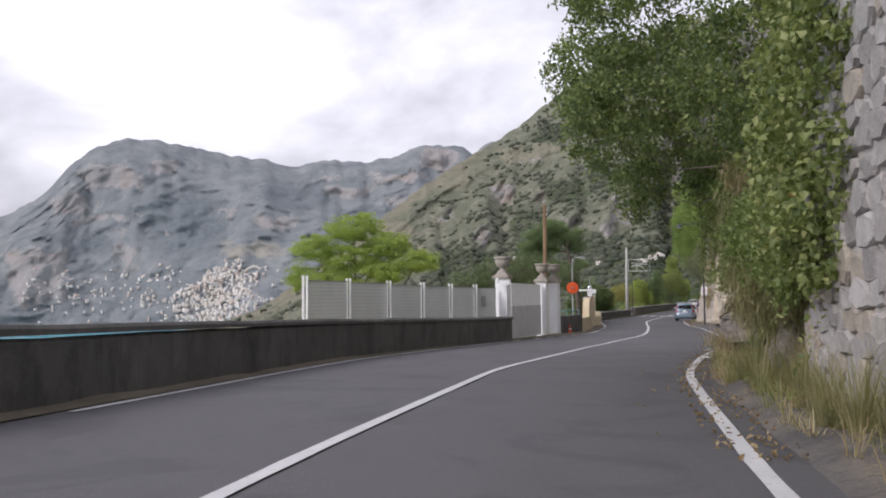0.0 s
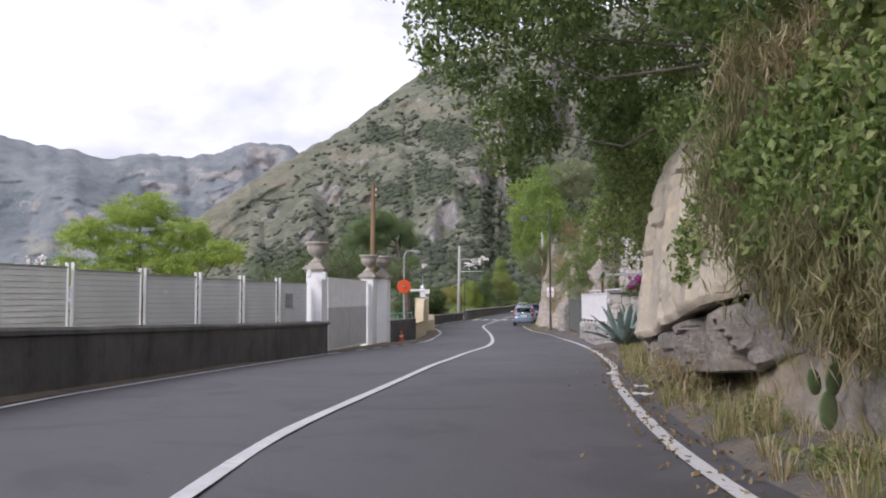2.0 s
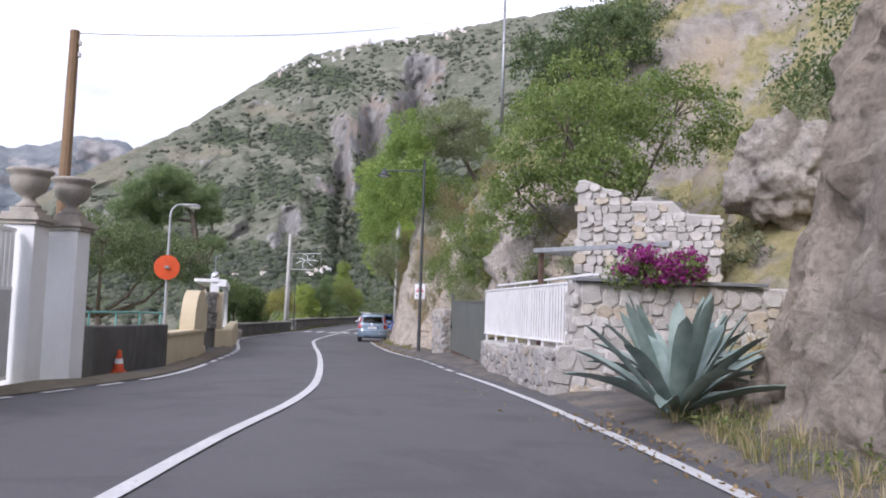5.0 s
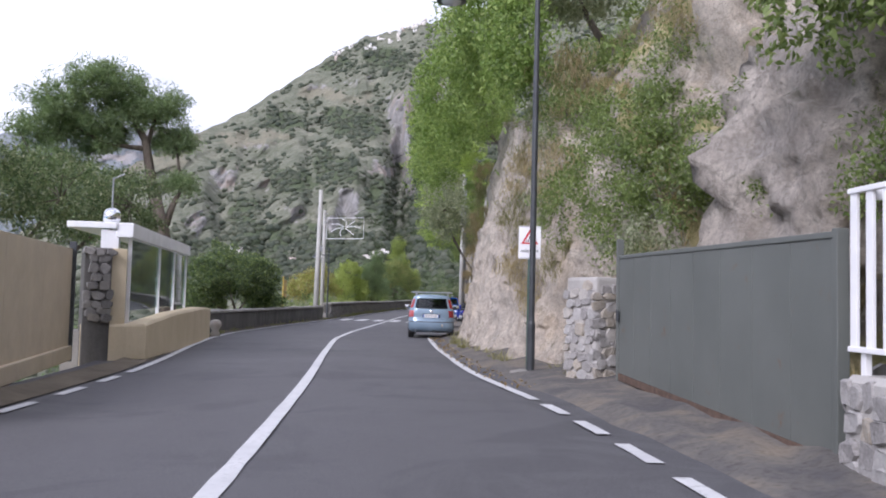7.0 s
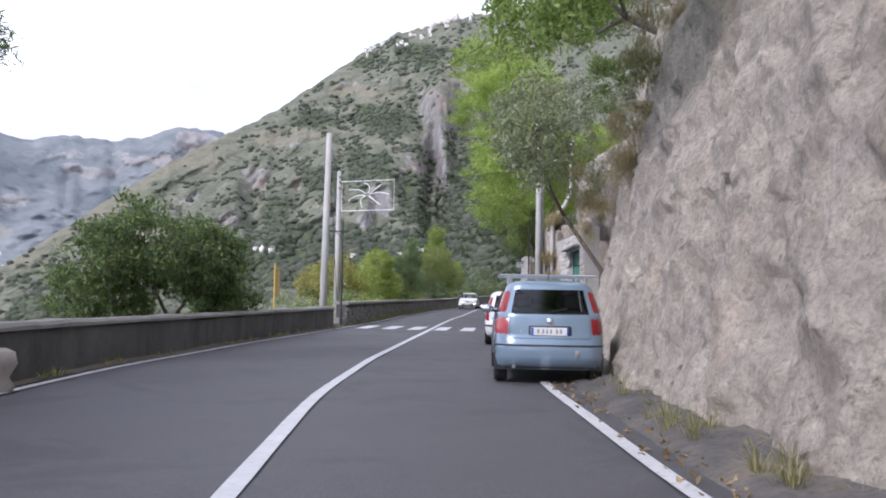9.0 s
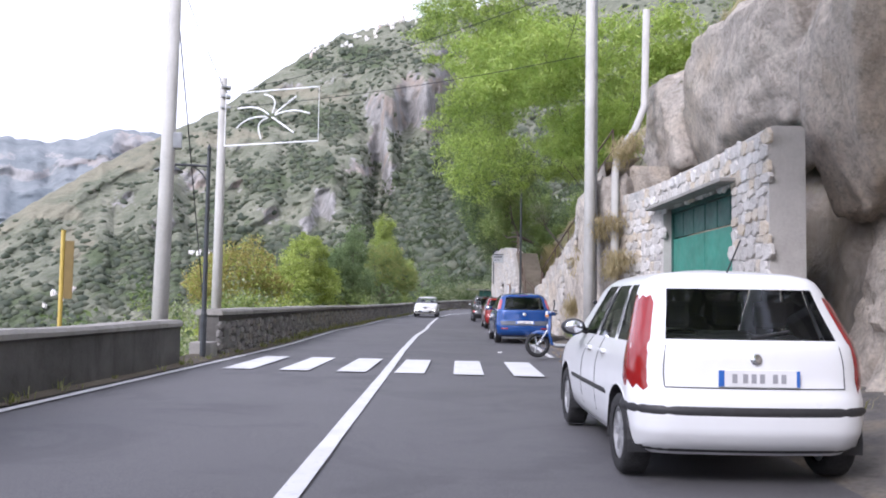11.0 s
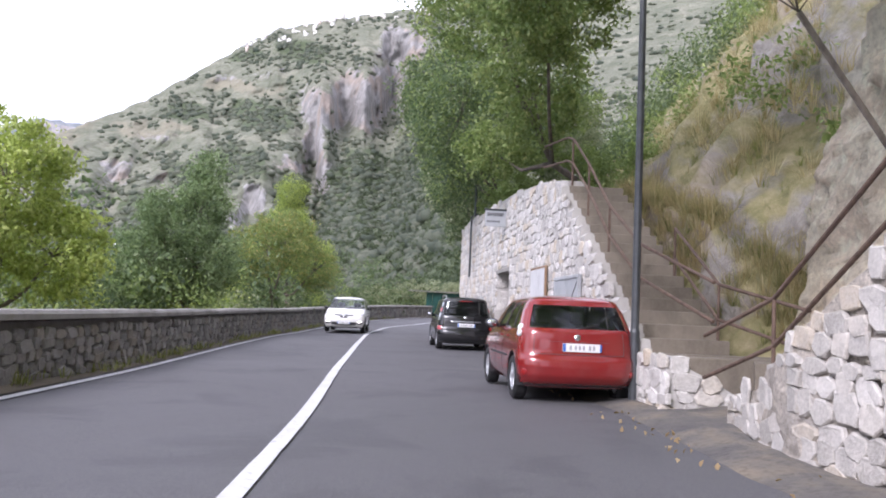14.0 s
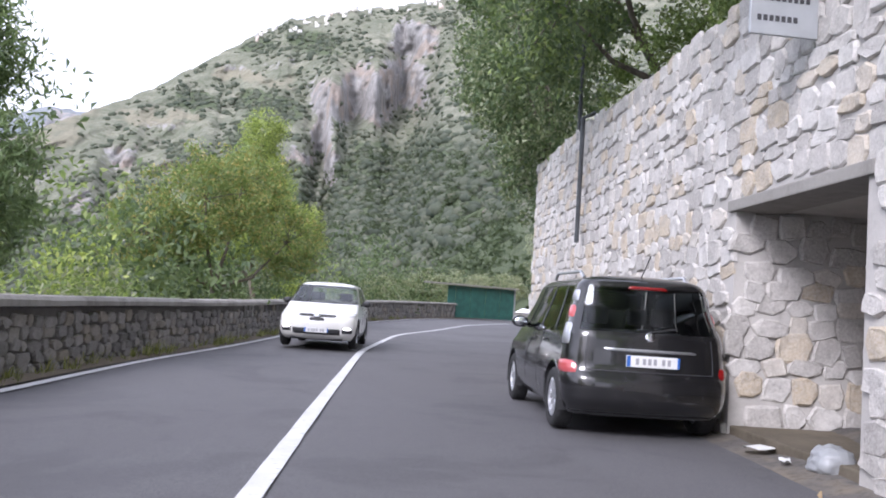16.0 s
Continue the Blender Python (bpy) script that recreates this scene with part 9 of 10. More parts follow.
# scrub that grows over the top of the cliffs, from bank offset and height
def scrub(name, y0, y1, n, off, up, mat, label, leaf=0.12, per=60, spread=0.5, size=0.9, category="scrub", v0=1.5, v1=2.6, f=bank_x, ratio=0.5):
    pts = []
    for _ in range(n):
        y = rng.uniform(y0, y1)
        o, z = hillside(y, rng.uniform(v0, v1))
        p = beside(f, y, o + off, z + up * rng.uniform(0.4, 1.3))
        s = size * rng.uniform(0.6, 1.35)
        q, _c = clump_points([(*p, s, s, 0.75 * s)], 7, per, spread * s, 0.75, 0.4)
        pts.append(q)
    return tagged(leafy(name, np.concatenate(pts), leaf, mat, ratio=ratio), label, category, kind="stuff")


scrub("scrub_over_cliff", 4, 36, 46, -0.2, 0.4, L_MID, "green scrub over the cliff's edge", 0.12, 60, 0.55, 0.95)
scrub("scrub_upper_south", 4, 56, 90, 0, 0.6, L_DARK, "dark scrub on the upper slope", 0.16, 55, 0.6, 1.3, v0=2.4, v1=4.6)
scrub("scrub_olive_south", 36, 57, 40, 0, 0.4, L_OLIVE, "grey-green bushes on the slope", 0.12, 60, 0.55, 0.9, v0=1.6, v1=3.6)
scrub("scrub_green_middle", 56, 90, 50, -0.2, 0.4, L_MID, "green bushes over the cliff", 0.13, 60, 0.55, 1.0, v0=1.45, v1=3.0)
scrub("scrub_upper_north", 56, 98, 75, 0, 0.8, L_DARK, "dark scrub on the upper slope", 0.18, 55, 0.6, 1.5, v0=2.2, v1=4.8)
scrub("scrub_upper_end", 127, 150, 50, 0, 0.8, L_DARK, "dark scrub above the wall", 0.18, 55, 0.6, 1.5, v0=2.2, v1=4.8)
scrub("scrub_green_north", 96, 150, 45, -0.2, 0.5, L_MID, "green bushes on the slope", 0.14, 60, 0.55, 1.1, v0=1.6, v1=3.2)
scrub("scrub_over_wall", 122, 142, 60, -0.2, 0.35, L_MID, "creeping bushes over the wall's top", 0.11, 60, 0.5, 0.75, v0=1.05, v1=1.9)
scrub("scrub_above_wall", 126, 148, 60, 0.2, 0.8, L_DARK, "dark bushes on the bank above the wall", 0.15, 60, 0.55, 1.3, v0=1.7, v1=2.6)
scrub("scrub_at_bend", 141, 172, 60, -0.1, 0.3, L_DARK, "dark bushes along the bend", 0.13, 60, 0.55, 1.1, v0=0.5, v1=2.0)

def patch_scrub(name, spots, mat, label, leaf, ratio, clumps=30, per=70, spread=0.34, droop=0.3):
    """Bushes and grass that cling to a rock face: x, y, z and size of each."""
    pts = [clump_points([(x, y, z, 0.75 * k, k, 0.85 * k)], int(clumps * max(0.5, k)), per, spread * max(0.6, k), 0.8, 0.4)[0] for x, y, z, k in spots]
    return tagged(leafy(name, np.concatenate(pts), leaf, mat, None, ratio, droop, 0.3), label, "scrub", kind="stuff")


patch_scrub("cliff_bushes", [(17.45, 57.2, 3.6, 1.1), (17.75, 56.2, 3, 0.9), (17.65, 58.6, 3.3, 0.9), (18.1, 57.2, 4.9, 1.1), (18.4, 59.2, 4.8, 0.9), (18.6, 60.6, 5.6, 1), (19.2, 57.4, 6, 1.2), (18.65, 55, 4.2, 1), (18.8, 53.2, 3.2, 0.9), (18, 50.4, 3, 0.9), (18.6, 62.4, 6.6, 1), (20.9, 75.4, 5.6, 0.7)], L_MID, "dark green bushes clinging to the rock", 0.075, 0.45)
patch_scrub("cliff_olive_bushes", [(17.95, 60.2, 3.8, 0.8), (18.5, 61.6, 5.2, 0.8), (17.45, 55.4, 2.4, 0.7), (19, 51.6, 4.4, 1), (20.4, 66.6, 6.9, 0.9), (21.3, 77.2, 5.6, 0.9), (22, 79.8, 4.6, 0.9), (17.4, 46.6, 3.2, 0.7), (16.6, 44.4, 3, 0.7)], L_OLIVE, "grey-green bushes clinging to the rock", 0.075, 0.4)
patch_scrub("cliff_straw", [(17.65, 61, 2.4, 0.7), (17.55, 60.2, 1.6, 0.5), (17.75, 59.6, 4.2, 0.8), (18.15, 62, 4.4, 0.8), (18.5, 60.8, 6.4, 0.9), (20.9, 74.2, 4.6, 0.6), (21.3, 75.8, 4, 0.6), (22.3, 79.6, 3.4, 0.6), (22.7, 81.4, 4.4, 0.8), (20.4, 72.4, 6, 0.6), (18.6, 48.8, 3.8, 0.9), (19.4, 57, 7.2, 1), (26.35, 94.0, 3.0, 0.42), (27.45, 97.35, 2.35, 0.4), (26.3, 93.3, 2.1, 0.35), (27.9, 98.7, 1.1, 0.3), (26.1, 92.7, 4.5, 0.4), (28.6, 98.6, 2.4, 0.5)], L_DRY, "dry straw-coloured grass hanging on the rock", 0.2, 0.024, 26, 80, 0.42, 1.0)
patch_scrub("cliff_grass", [(17.85, 61.8, 3.4, 0.7), (17.65, 59, 2.2, 0.6), (18.5, 63.2, 5.6, 0.8), (20.7, 73.6, 5.4, 0.6)], L_REED, "olive-green grass hanging on the rock", 0.2, 0.024, 26, 80, 0.42, 1.0)

patch_scrub("wall_top_bushes", [(37.6, 124.4, 5.6, 0.7), (38.3, 126.4, 6.2, 0.9), (37.2, 122.9, 5.1, 0.5), (38.9, 128.6, 6.3, 0.9), (38.6, 126.4, 7.4, 1.0), (39.2, 130.2, 6.2, 0.9), (36.9, 126.5, 5.1, 0.5), (37.6, 129.0, 5.3, 0.6), (38.4, 131.5, 5.5, 0.7), (39.2, 134.0, 5.6, 0.7), (38.6, 130.0, 7.6, 1.0), (39.6, 132.5, 7.0, 1.0), (37.6, 128.0, 6.4, 0.8)], L_MID, "green bushes behind the top of the stone wall", 0.08, 0.5)
patch_scrub("wall_top_bushes_olive", [(38.0, 125.4, 6.6, 0.8), (38.5, 127.6, 5.7, 0.6), (39.2, 129.4, 7.3, 0.9)], L_OLIVE, "grey-green bushes behind the top of the stone wall", 0.08, 0.45)
patch_scrub("ramp_plants", [(28.05, 98.9, 0.5, 0.3), (27.75, 98.0, 0.35, 0.26), (28.5, 100.0, 0.45, 0.26), (27.35, 97.0, 0.7, 0.22)], L_BRIGHT, "green weeds sprouting from the rubble wall", 0.06, 0.5, 14, 40)

# trees of the terraces and the cliffs
tree("broad_tree", rooted(20.8, 50.4), [(17.6, 48, 7.0, 2.0, 2.3, 1.5), (19.6, 50.5, 8.4, 2.3, 2.5, 1.7), (17.2, 50.5, 5.6, 0.9, 1.4, 1.5), (20.6, 47.2, 7.6, 2, 2, 1.3), (17.6, 45.8, 5.6, 1.0, 1.3, 0.9), (19.6, 49.6, 6.2, 1.5, 2.0, 1.1)],
     L_MID, "spreading green tree above the terrace", "tree", 520, 60, 0.42, 0.12, 0.5, 0.16, 0.7, 0.2, 0.5)
tree("dark_tree", rooted(24, 57), [(23, 56, 12.6, 2.2, 2.4, 1.6), (25.5, 58, 13.6, 2.2, 2.5, 1.7), (21.6, 58, 12.2, 1.4, 1.6, 1.2)], L_DARK, "dark evergreen tree high on the slope", "tree", 260, 60, 0.5, 0.15)
tree("olive_tree", rooted(20.9, 63.5), [(19.5, 63, 10.2, 1.8, 2.1, 1.4), (20.6, 65.5, 10.8, 1.6, 1.8, 1.2)], L_OLIVE, "round grey-green olive tree on the cliff", "tree", 380, 60, 0.32, 0.1, 0.45, 0.12)
cr = thing("creeper", Matrix.Translation((18, 67, 8)), "bright green creeper tumbling over the cliff", "creeper")
pts, c = clump_points([(17.7, 64.6, 9.0, 1.0, 2.6, 1.5), (17.9, 69, 7.7, 0.9, 2.6, 2.0), (18.5, 73, 6.9, 0.8, 2, 1.5), (18.6, 66, 10.6, 1.4, 3, 1.1), (17.6, 62, 7.6, 0.8, 1.4, 1.2)], 560, 55, 0.4, 0.9, 0.5)
for o in (leafy("foliage", pts, 0.12, L_BRIGHT, cr, 0.5, 0.4, 0.3), leafy("shoot", strands([q[:3] for q in c[:120]], 1.7, 20), 0.11, L_BRIGHT, cr, 0.45, 0.4, 0.3)):
    o.matrix_local = cr.matrix_world.inverted()
tree("shrub", rooted(19.4, 56.8), [(18.5, 56.6, 3.4, 0.7, 1.2, 1.0), (19.1, 58.0, 5.0, 0.7, 1.2, 0.9), (19.4, 58, 4.1, 0.9, 1.5, 1.2), (20.4, 60.2, 5.2, 0.8, 1.3, 1.0)], L_MID, "wild green shrub on the rock ledge", "bush", 300, 60, 0.34, 0.1, radius=0.06, second=L_OLIVE)
tree("shrub", rooted(23.4, 80), [(21.0, 80, 5.3, 0.8, 1.8, 1.2), (21.8, 83.5, 6.6, 0.9, 1.6, 1.2)], L_OLIVE, "grey-green bush hanging off the cliff", "bush", 220, 60, 0.34, 0.11, radius=0.07)
tree("cliff_tree", rooted(24.2, 78), [(21.6, 77, 9.6, 1.4, 2.6, 1.4), (23, 81.5, 10.6, 1.5, 2.6, 1.5), (24.4, 86, 11.2, 1.4, 2.4, 1.6)], L_BRIGHT, "bright green tree leaning out from the cliff top", "tree", 420, 60, 0.42, 0.12, 0.45, 0.12, 0.8, 0.3, second=L_MID)
tree("pine_tree", rooted(33.6, 106.0), [(27.5, 100, 8.4, 2.2, 2.8, 1.3), (28.6, 105, 9.6, 2.6, 2.8, 1.5), (29.6, 101.5, 6.4, 1.6, 2.0, 1.0), (27.0, 101, 12, 2.2, 2.8, 1.3), (29.6, 98, 8.4, 1.8, 2.2, 1.2), (31.6, 104.5, 7.6, 1.5, 2.0, 1.1), (32.6, 101, 8.4, 1.5, 2, 1.2)],
     L_PINE, "yellow-green pine leaning over the road", "tree", 820, 80, 0.5, 0.2, 0.17, 0.08, 0.5, 0.0, 0.2, 0.4, slim=0.35)
tree("pine_tree", rooted(34.8, 110.6), [(27.9, 108.5, 12.4, 2.4, 2.8, 1.6), (29.2, 110, 7.0, 2.0, 2.4, 1.4), (30.2, 114, 9.4, 2.2, 2.4, 1.8), (28.4, 109.5, 15.6, 2.4, 3.0, 1.6), (31.5, 112, 12.4, 2, 2.4, 1.5), (33.2, 108.4, 8.8, 1.8, 2.2, 1.3), (33.6, 112.5, 7.8, 1.6, 2.0, 1.2)],
     L_PINE, "tall yellow-green pine over the parked cars", "tree", 820, 80, 0.52, 0.2, 0.17, 0.045, 0.5, 0.0, 0.2, 0.4, L_MID, slim=0.35)
tree("broad_tree", rooted(39.0, 124.6), [(33.5, 119, 7.9, 1.6, 2.0, 1.6), (35.0, 122.4, 6.6, 1.4, 1.8, 1.2), (34.4, 124, 9.6, 2.2, 2.4, 1.5), (32.6, 121, 10.2, 1.6, 2, 1.3), (35.6, 126, 5.8, 0.9, 1.5, 0.7)],
     L_MID, "broad-leaved tree leaning over the stone stairs", "tree", 640, 62, 0.42, 0.125, 0.55, 0.11, 0.8, 0.25, 0.45, 0.45, L_IVY)
tree("evergreen_oak", rooted(42.0, 136), [(36.5, 131, 7.8, 1.5, 2.4, 2.0), (38.0, 134.5, 6.9, 1.2, 2.2, 1.6), (37.4, 134, 10, 2.2, 2.8, 1.9), (39.6, 131, 8.4, 2, 2.4, 1.6), (39.0, 128.6, 6.6, 1.2, 1.8, 1.0)], L_DARK, "dark evergreen oak drooping over the wall", "tree", 540, 62, 0.45, 0.13, 0.55, 0.12, 0.9, 0.35, second=L_MID)
tree("evergreen_oak", rooted(44.8, 143), [(40.0, 139, 7.0, 1.5, 2.3, 2.2), (39.6, 141, 10.8, 2.2, 2.6, 2), (42, 143, 5.8, 1.0, 1.9, 1.7), (42.2, 146, 9, 2, 2.4, 2)], L_DARK, "dark evergreen oak drooping over the wall", "tree", 540, 62, 0.45, 0.14, 0.55, 0.12, 0.9, 0.35, second=L_OLIVE)
tree("bush", rooted(52.2, 157.5), [(49.6, 155, 3.2, 1.3, 2.0, 1.5), (51.4, 158.5, 4.4, 1.6, 1.8, 1.4), (46.6, 149.5, 3.0, 0.8, 1.4, 1.0)], L_OLIVE, "grey-green bush beside the green gate", "bush", 260, 60, 0.4, 0.12, radius=0.1)
tree("hedge", (49, 176, 0.2), [(47.0, 174.5, 2.2, 1.6, 0.9, 0.9), (50.5, 175, 2.6, 1.8, 1.0, 1.0), (54, 178, 2.8, 2, 1.2, 1.0), (59, 183, 3.0, 2.6, 1.6, 1.2)], L_OLIVE, "pale green hedge at the end of the road", "hedge", 300, 60, 0.4, 0.13, radius=0.06)

# ---------------------------------------------------------------- sea side
tree("pine_tree", (-7.2, 60.6, shore(60, 16)), [(-8.2, 61, 7.5, 2.2, 2.0, 1.1), (-10.8, 60.5, 5.9, 1.8, 1.8, 1.1), (-5.6, 61, 6.1, 2.0, 1.8, 1.0), (-3.4, 60.5, 4.9, 1.5, 1.5, 0.8), (-12.2, 60.5, 3.8, 1.1, 1.3, 0.9), (-8.4, 60.5, 5.2, 2.2, 1.8, 1.0), (-6.0, 60.2, 4.2, 2.0, 1.6, 1.0), (-9.8, 60, 3.6, 2.2, 1.6, 1.0)],
     L_PINE, "bright green umbrella pine behind the screens", "tree", 760, 80, 0.5, 0.2, 0.17, 0.2, 0.45, 0.0, 0.2, 0.4)
pine = thing("pine_tree", Matrix.Translation((9.55, 73, shore(73, 3))), "old pine with a bare forked trunk by the veranda", "tree")
bm = bmesh.new()
fork = Vector((9.02, 73, 4.6))
add_tube(bm, [(9.6, 73, -1.2), (9.55, 73, 1.9), (9.32, 73, 3.4), fork], [0.32, 0.26, 0.24, 0.2], 10)
add_tube(bm, [fork, (8.88, 73, 5.2), (8.64, 73, 6.5), (8.26, 73.1, 7.1), (7.5, 73.1, 8.2)], [0.2, 0.17, 0.13, 0.09, 0.04], 8)
add_tube(bm, [(9.4, 73, 3.7), (9.6, 73.2, 4.4), (9.85, 73.3, 5.0), (9.6, 73.3, 6.5)], [0.14, 0.1, 0.07, 0.03], 7)
add_tube(bm, [(8.65, 73, 6.2), (8.16, 73, 6.22), (7.4, 73, 6.3), (6.2, 73, 6.9)], [0.1, 0.08, 0.06, 0.03], 7)
add_tube(bm, [(8.7, 73, 6.3), (8.85, 73, 6.9), (9.0, 73, 7.7)], [0.09, 0.06, 0.03], 7)
add_tube(bm, [(9.35, 73, 3.3), (8.6, 72.9, 4.1), (7.4, 72.8, 4.8), (5.4, 72.8, 5.3)], [0.12, 0.09, 0.07, 0.03], 7)
pts, c = clump_points([(7.35, 73, 8.3, 1.5, 1.4, 0.6), (6.0, 73, 7.5, 1.1, 1.2, 0.55), (6.5, 73, 6.9, 0.9, 1.1, 0.4), (8.97, 73, 7.7, 1.0, 1.1, 0.55), (9.5, 73.3, 6.6, 0.7, 0.9, 0.45), (9.85, 73.3, 5.1, 0.55, 0.8, 0.35), (8.1, 73.4, 7.3, 1.1, 1.2, 0.6), (7.2, 73.4, 6.5, 0.9, 1.1, 0.6), (5.4, 73.2, 6.6, 0.9, 1.1, 0.6)], 420, 95, 0.4, 0.8, 0.3)
low, c2 = clump_points([(6.1, 73, 5.4, 1.2, 1.2, 0.7), (7.5, 73, 4.9, 0.8, 1.0, 0.5), (4.9, 73, 5.2, 1.0, 1.1, 0.7), (5.6, 73.4, 4.4, 1.3, 1.2, 0.8), (7.4, 73.6, 3.8, 1.0, 1.1, 0.8)], 230, 80, 0.42, 0.8, 0.3)
for k, q in enumerate(np.concatenate([c[::4], c2[::4]])):
    q = Vector(q)
    e = min((Vector(h) for h in ((7.5, 73.1, 8.2), (6.2, 73, 6.9), (9.0, 73, 7.7), (9.6, 73.3, 6.5), (9.85, 73.3, 5.0), (7.4, 72.8, 4.8), (5.4, 72.8, 5.3))), key=lambda h: (h - q).length)
    add_tube(bm, [e, (e + q) / 2 + Vector((0, 0, 0.06)), q], [0.03, 0.02, 0.008], 4)
for o in (part("trunk", bm, M_BARK, pine, "", True), leafy("crown", pts, 0.19, L_PINE_DULL, pine, 0.13, 0.0, 0.2), leafy("crown", low, 0.17, L_PINE_DULL, pine, 0.2, 0.0, 0.2)):
    o.matrix_local = pine.matrix_world.inverted()
tree("olive_tree", (4.6, 67.5, shore(67, 6)), [(4.6, 66.5, 4.4, 2.0, 2, 1.4), (6.9, 68, 3.9, 1.6, 2, 1.3), (2.2, 67, 4.1, 1.8, 2, 1.4), (8.5, 70, 4.0, 1.0, 1.4, 1.2), (0.2, 68, 3.2, 1.8, 2, 1.4)],
     L_DARK, "dense dark olive tree behind the beige wall", "tree", 560, 62, 0.42, 0.12, 0.4, 0.18, second=L_OLIVE)
tree("laurel_bush", (12.2, 82.2, shore(82, 2)), [(11.6, 81.4, 2.5, 1.3, 1.6, 1.1), (12.9, 83.2, 2.2, 1.1, 1.6, 1.1), (10.6, 82.4, 1.5, 1.3, 1.5, 1.2), (13.4, 84.8, 1.2, 0.9, 1.4, 0.9)],
     L_DARK, "glossy dark green bush behind the parapet", "bush", 460, 62, 0.34, 0.13, 0.45, 0.1, 0.8, 0.3, second=L_MID)
tree("fig_tree", (19.6, 117, shore(117, 6)), [(19.8, 116, 2.6, 1.5, 1.8, 1.2), (18.8, 119, 2.0, 1.4, 1.8, 1.2), (21.0, 117, 1.6, 1.0, 1.6, 1.0)], L_YELLOW, "tree with yellowing autumn leaves behind the parapet", "tree", 320, 55, 0.36, 0.12, 0.6, 0.1, second=L_LIME)
tree("lime_tree", (23.4, 122.4, shore(122, 3)), [(23.5, 122.4, 3.4, 1.1, 1.3, 1.3), (22.8, 121.2, 2.2, 1.1, 1.3, 1.2), (24.4, 122.8, 2.0, 1.0, 1.3, 1.1)], L_LIME, "bright lime-green young tree behind the parapet", "tree", 330, 58, 0.34, 0.12, 0.5, 0.09)
tree("cedar_tree", (28.2, 134, shore(134, 3)), [(28.2, 133.6, 2.4, 1.5, 1.6, 1.4), (28.3, 134, 4.2, 1.05, 1.1, 1.1), (28.4, 134, 5.6, 0.6, 0.6, 0.8), (26.6, 132.6, 2.4, 1.1, 1.3, 1.3), (26.8, 132, 3.9, 0.6, 0.7, 0.9)],
     L_PINE_DULL, "dark shaggy cypress-like cedar behind the parapet", "tree", 460, 70, 0.36, 0.15, 0.25, 0.14, 0.9, 0.2, 0.3, 0.35, L_DARK)
tree("conifer", (36.6, 160.5, shore(160, 5)), [(36.5, 160.6, 8.4, 0.9, 0.9, 1.4), (36.4, 160.4, 6.2, 1.6, 1.6, 1.5), (37.4, 159.4, 4.2, 1.9, 1.9, 1.6), (35, 161, 4.0, 1.9, 1.9, 1.7)], L_LIME, "yellow-green conifer beyond the parapet", "tree", 420, 70, 0.45, 0.17, 0.25, 0.15, 0.9, second=L_MID)
tree("robinia_tree", (33.4, 150, shore(150, 4)), [(33.2, 149.6, 4.2, 1.9, 2.0, 1.6), (34.6, 151.6, 5.0, 1.7, 1.9, 1.5), (31.6, 149, 3.0, 1.5, 1.6, 1.4), (36.6, 153, 3.2, 1.4, 1.6, 1.4)], L_MID, "tree with dull green and tan leaves by the parapet", "tree", 460, 60, 0.4, 0.12, 0.5, 0.13, second=L_YELLOW)

# woods and undergrowth between the parapet and the valley
def woods(name, n, y0, y1, o0, o1, size, mat, label, leaf, per, top=0.0, clumps=9):
    pts = []
    for _ in range(n):
        y, off = rng.uniform(y0, y1), o0 + (o1 - o0) * rng.random() ** 1.4
        s = size * rng.uniform(0.65, 1.3)
        yy = min(y, 176)
        p = beside(left_x, yy, -off)
        x, yw = p.x + 0.9 * (y - yy), p.y + 0.42 * (y - yy)
        z = shore(yy, off) + s * rng.uniform(0.5, 1.1) + top
        q, _c = clump_points([(x, yw, z, s, s, s * 1.05), (x + 0.3 * s, yw, z - 0.6 * s, 0.9 * s, 0.9 * s, 0.8 * s)], clumps, per, 0.5 * s, 0.8, 0.45)
        pts.append(q)
    return tagged(leafy(name, np.concatenate(pts), leaf, mat), label, "woods", kind="stuff")


woods("undergrowth_green", 46, 99, 150, 2.3, 6.5, 1.1, L_MID, "green bushes on the slope below the parapet", 0.13, 60, 0.6)
woods("undergrowth_olive", 34, 97, 172, 2.8, 8, 1.3, L_OLIVE, "grey-green bushes below the parapet", 0.14, 55, 0.5)
woods("undergrowth_lime", 22, 100, 172, 2.4, 6, 1.1, L_LIME, "light green shrubs below the parapet", 0.13, 55, 0.6)
woods("undergrowth_middle", 30, 73, 98, 2.0, 9, 1.0, L_DARK, "dark bushes below the middle parapet", 0.13, 55, -0.1)
woods("woods_dark", 110, 126, 178, 4, 30, 2.2, L_DARK, "dark trees on the slope beyond the parapet", 0.24, 50, 2.2, 10)
woods("woods_green", 70, 120, 178, 5, 34, 2.0, L_MID, "green trees on the slope beyond the parapet", 0.22, 50, 1.9, 10)
woods("woods_valley", 150, 100, 330, 20, 110, 3.2, L_DARK, "dense woods in the valley", 0.5, 34, 3.0, 9)
woods("woods_gate", 40, 40, 76, 9, 40, 1.6, L_DARK, "dark bushes below the gates", 0.2, 50, 0.2)

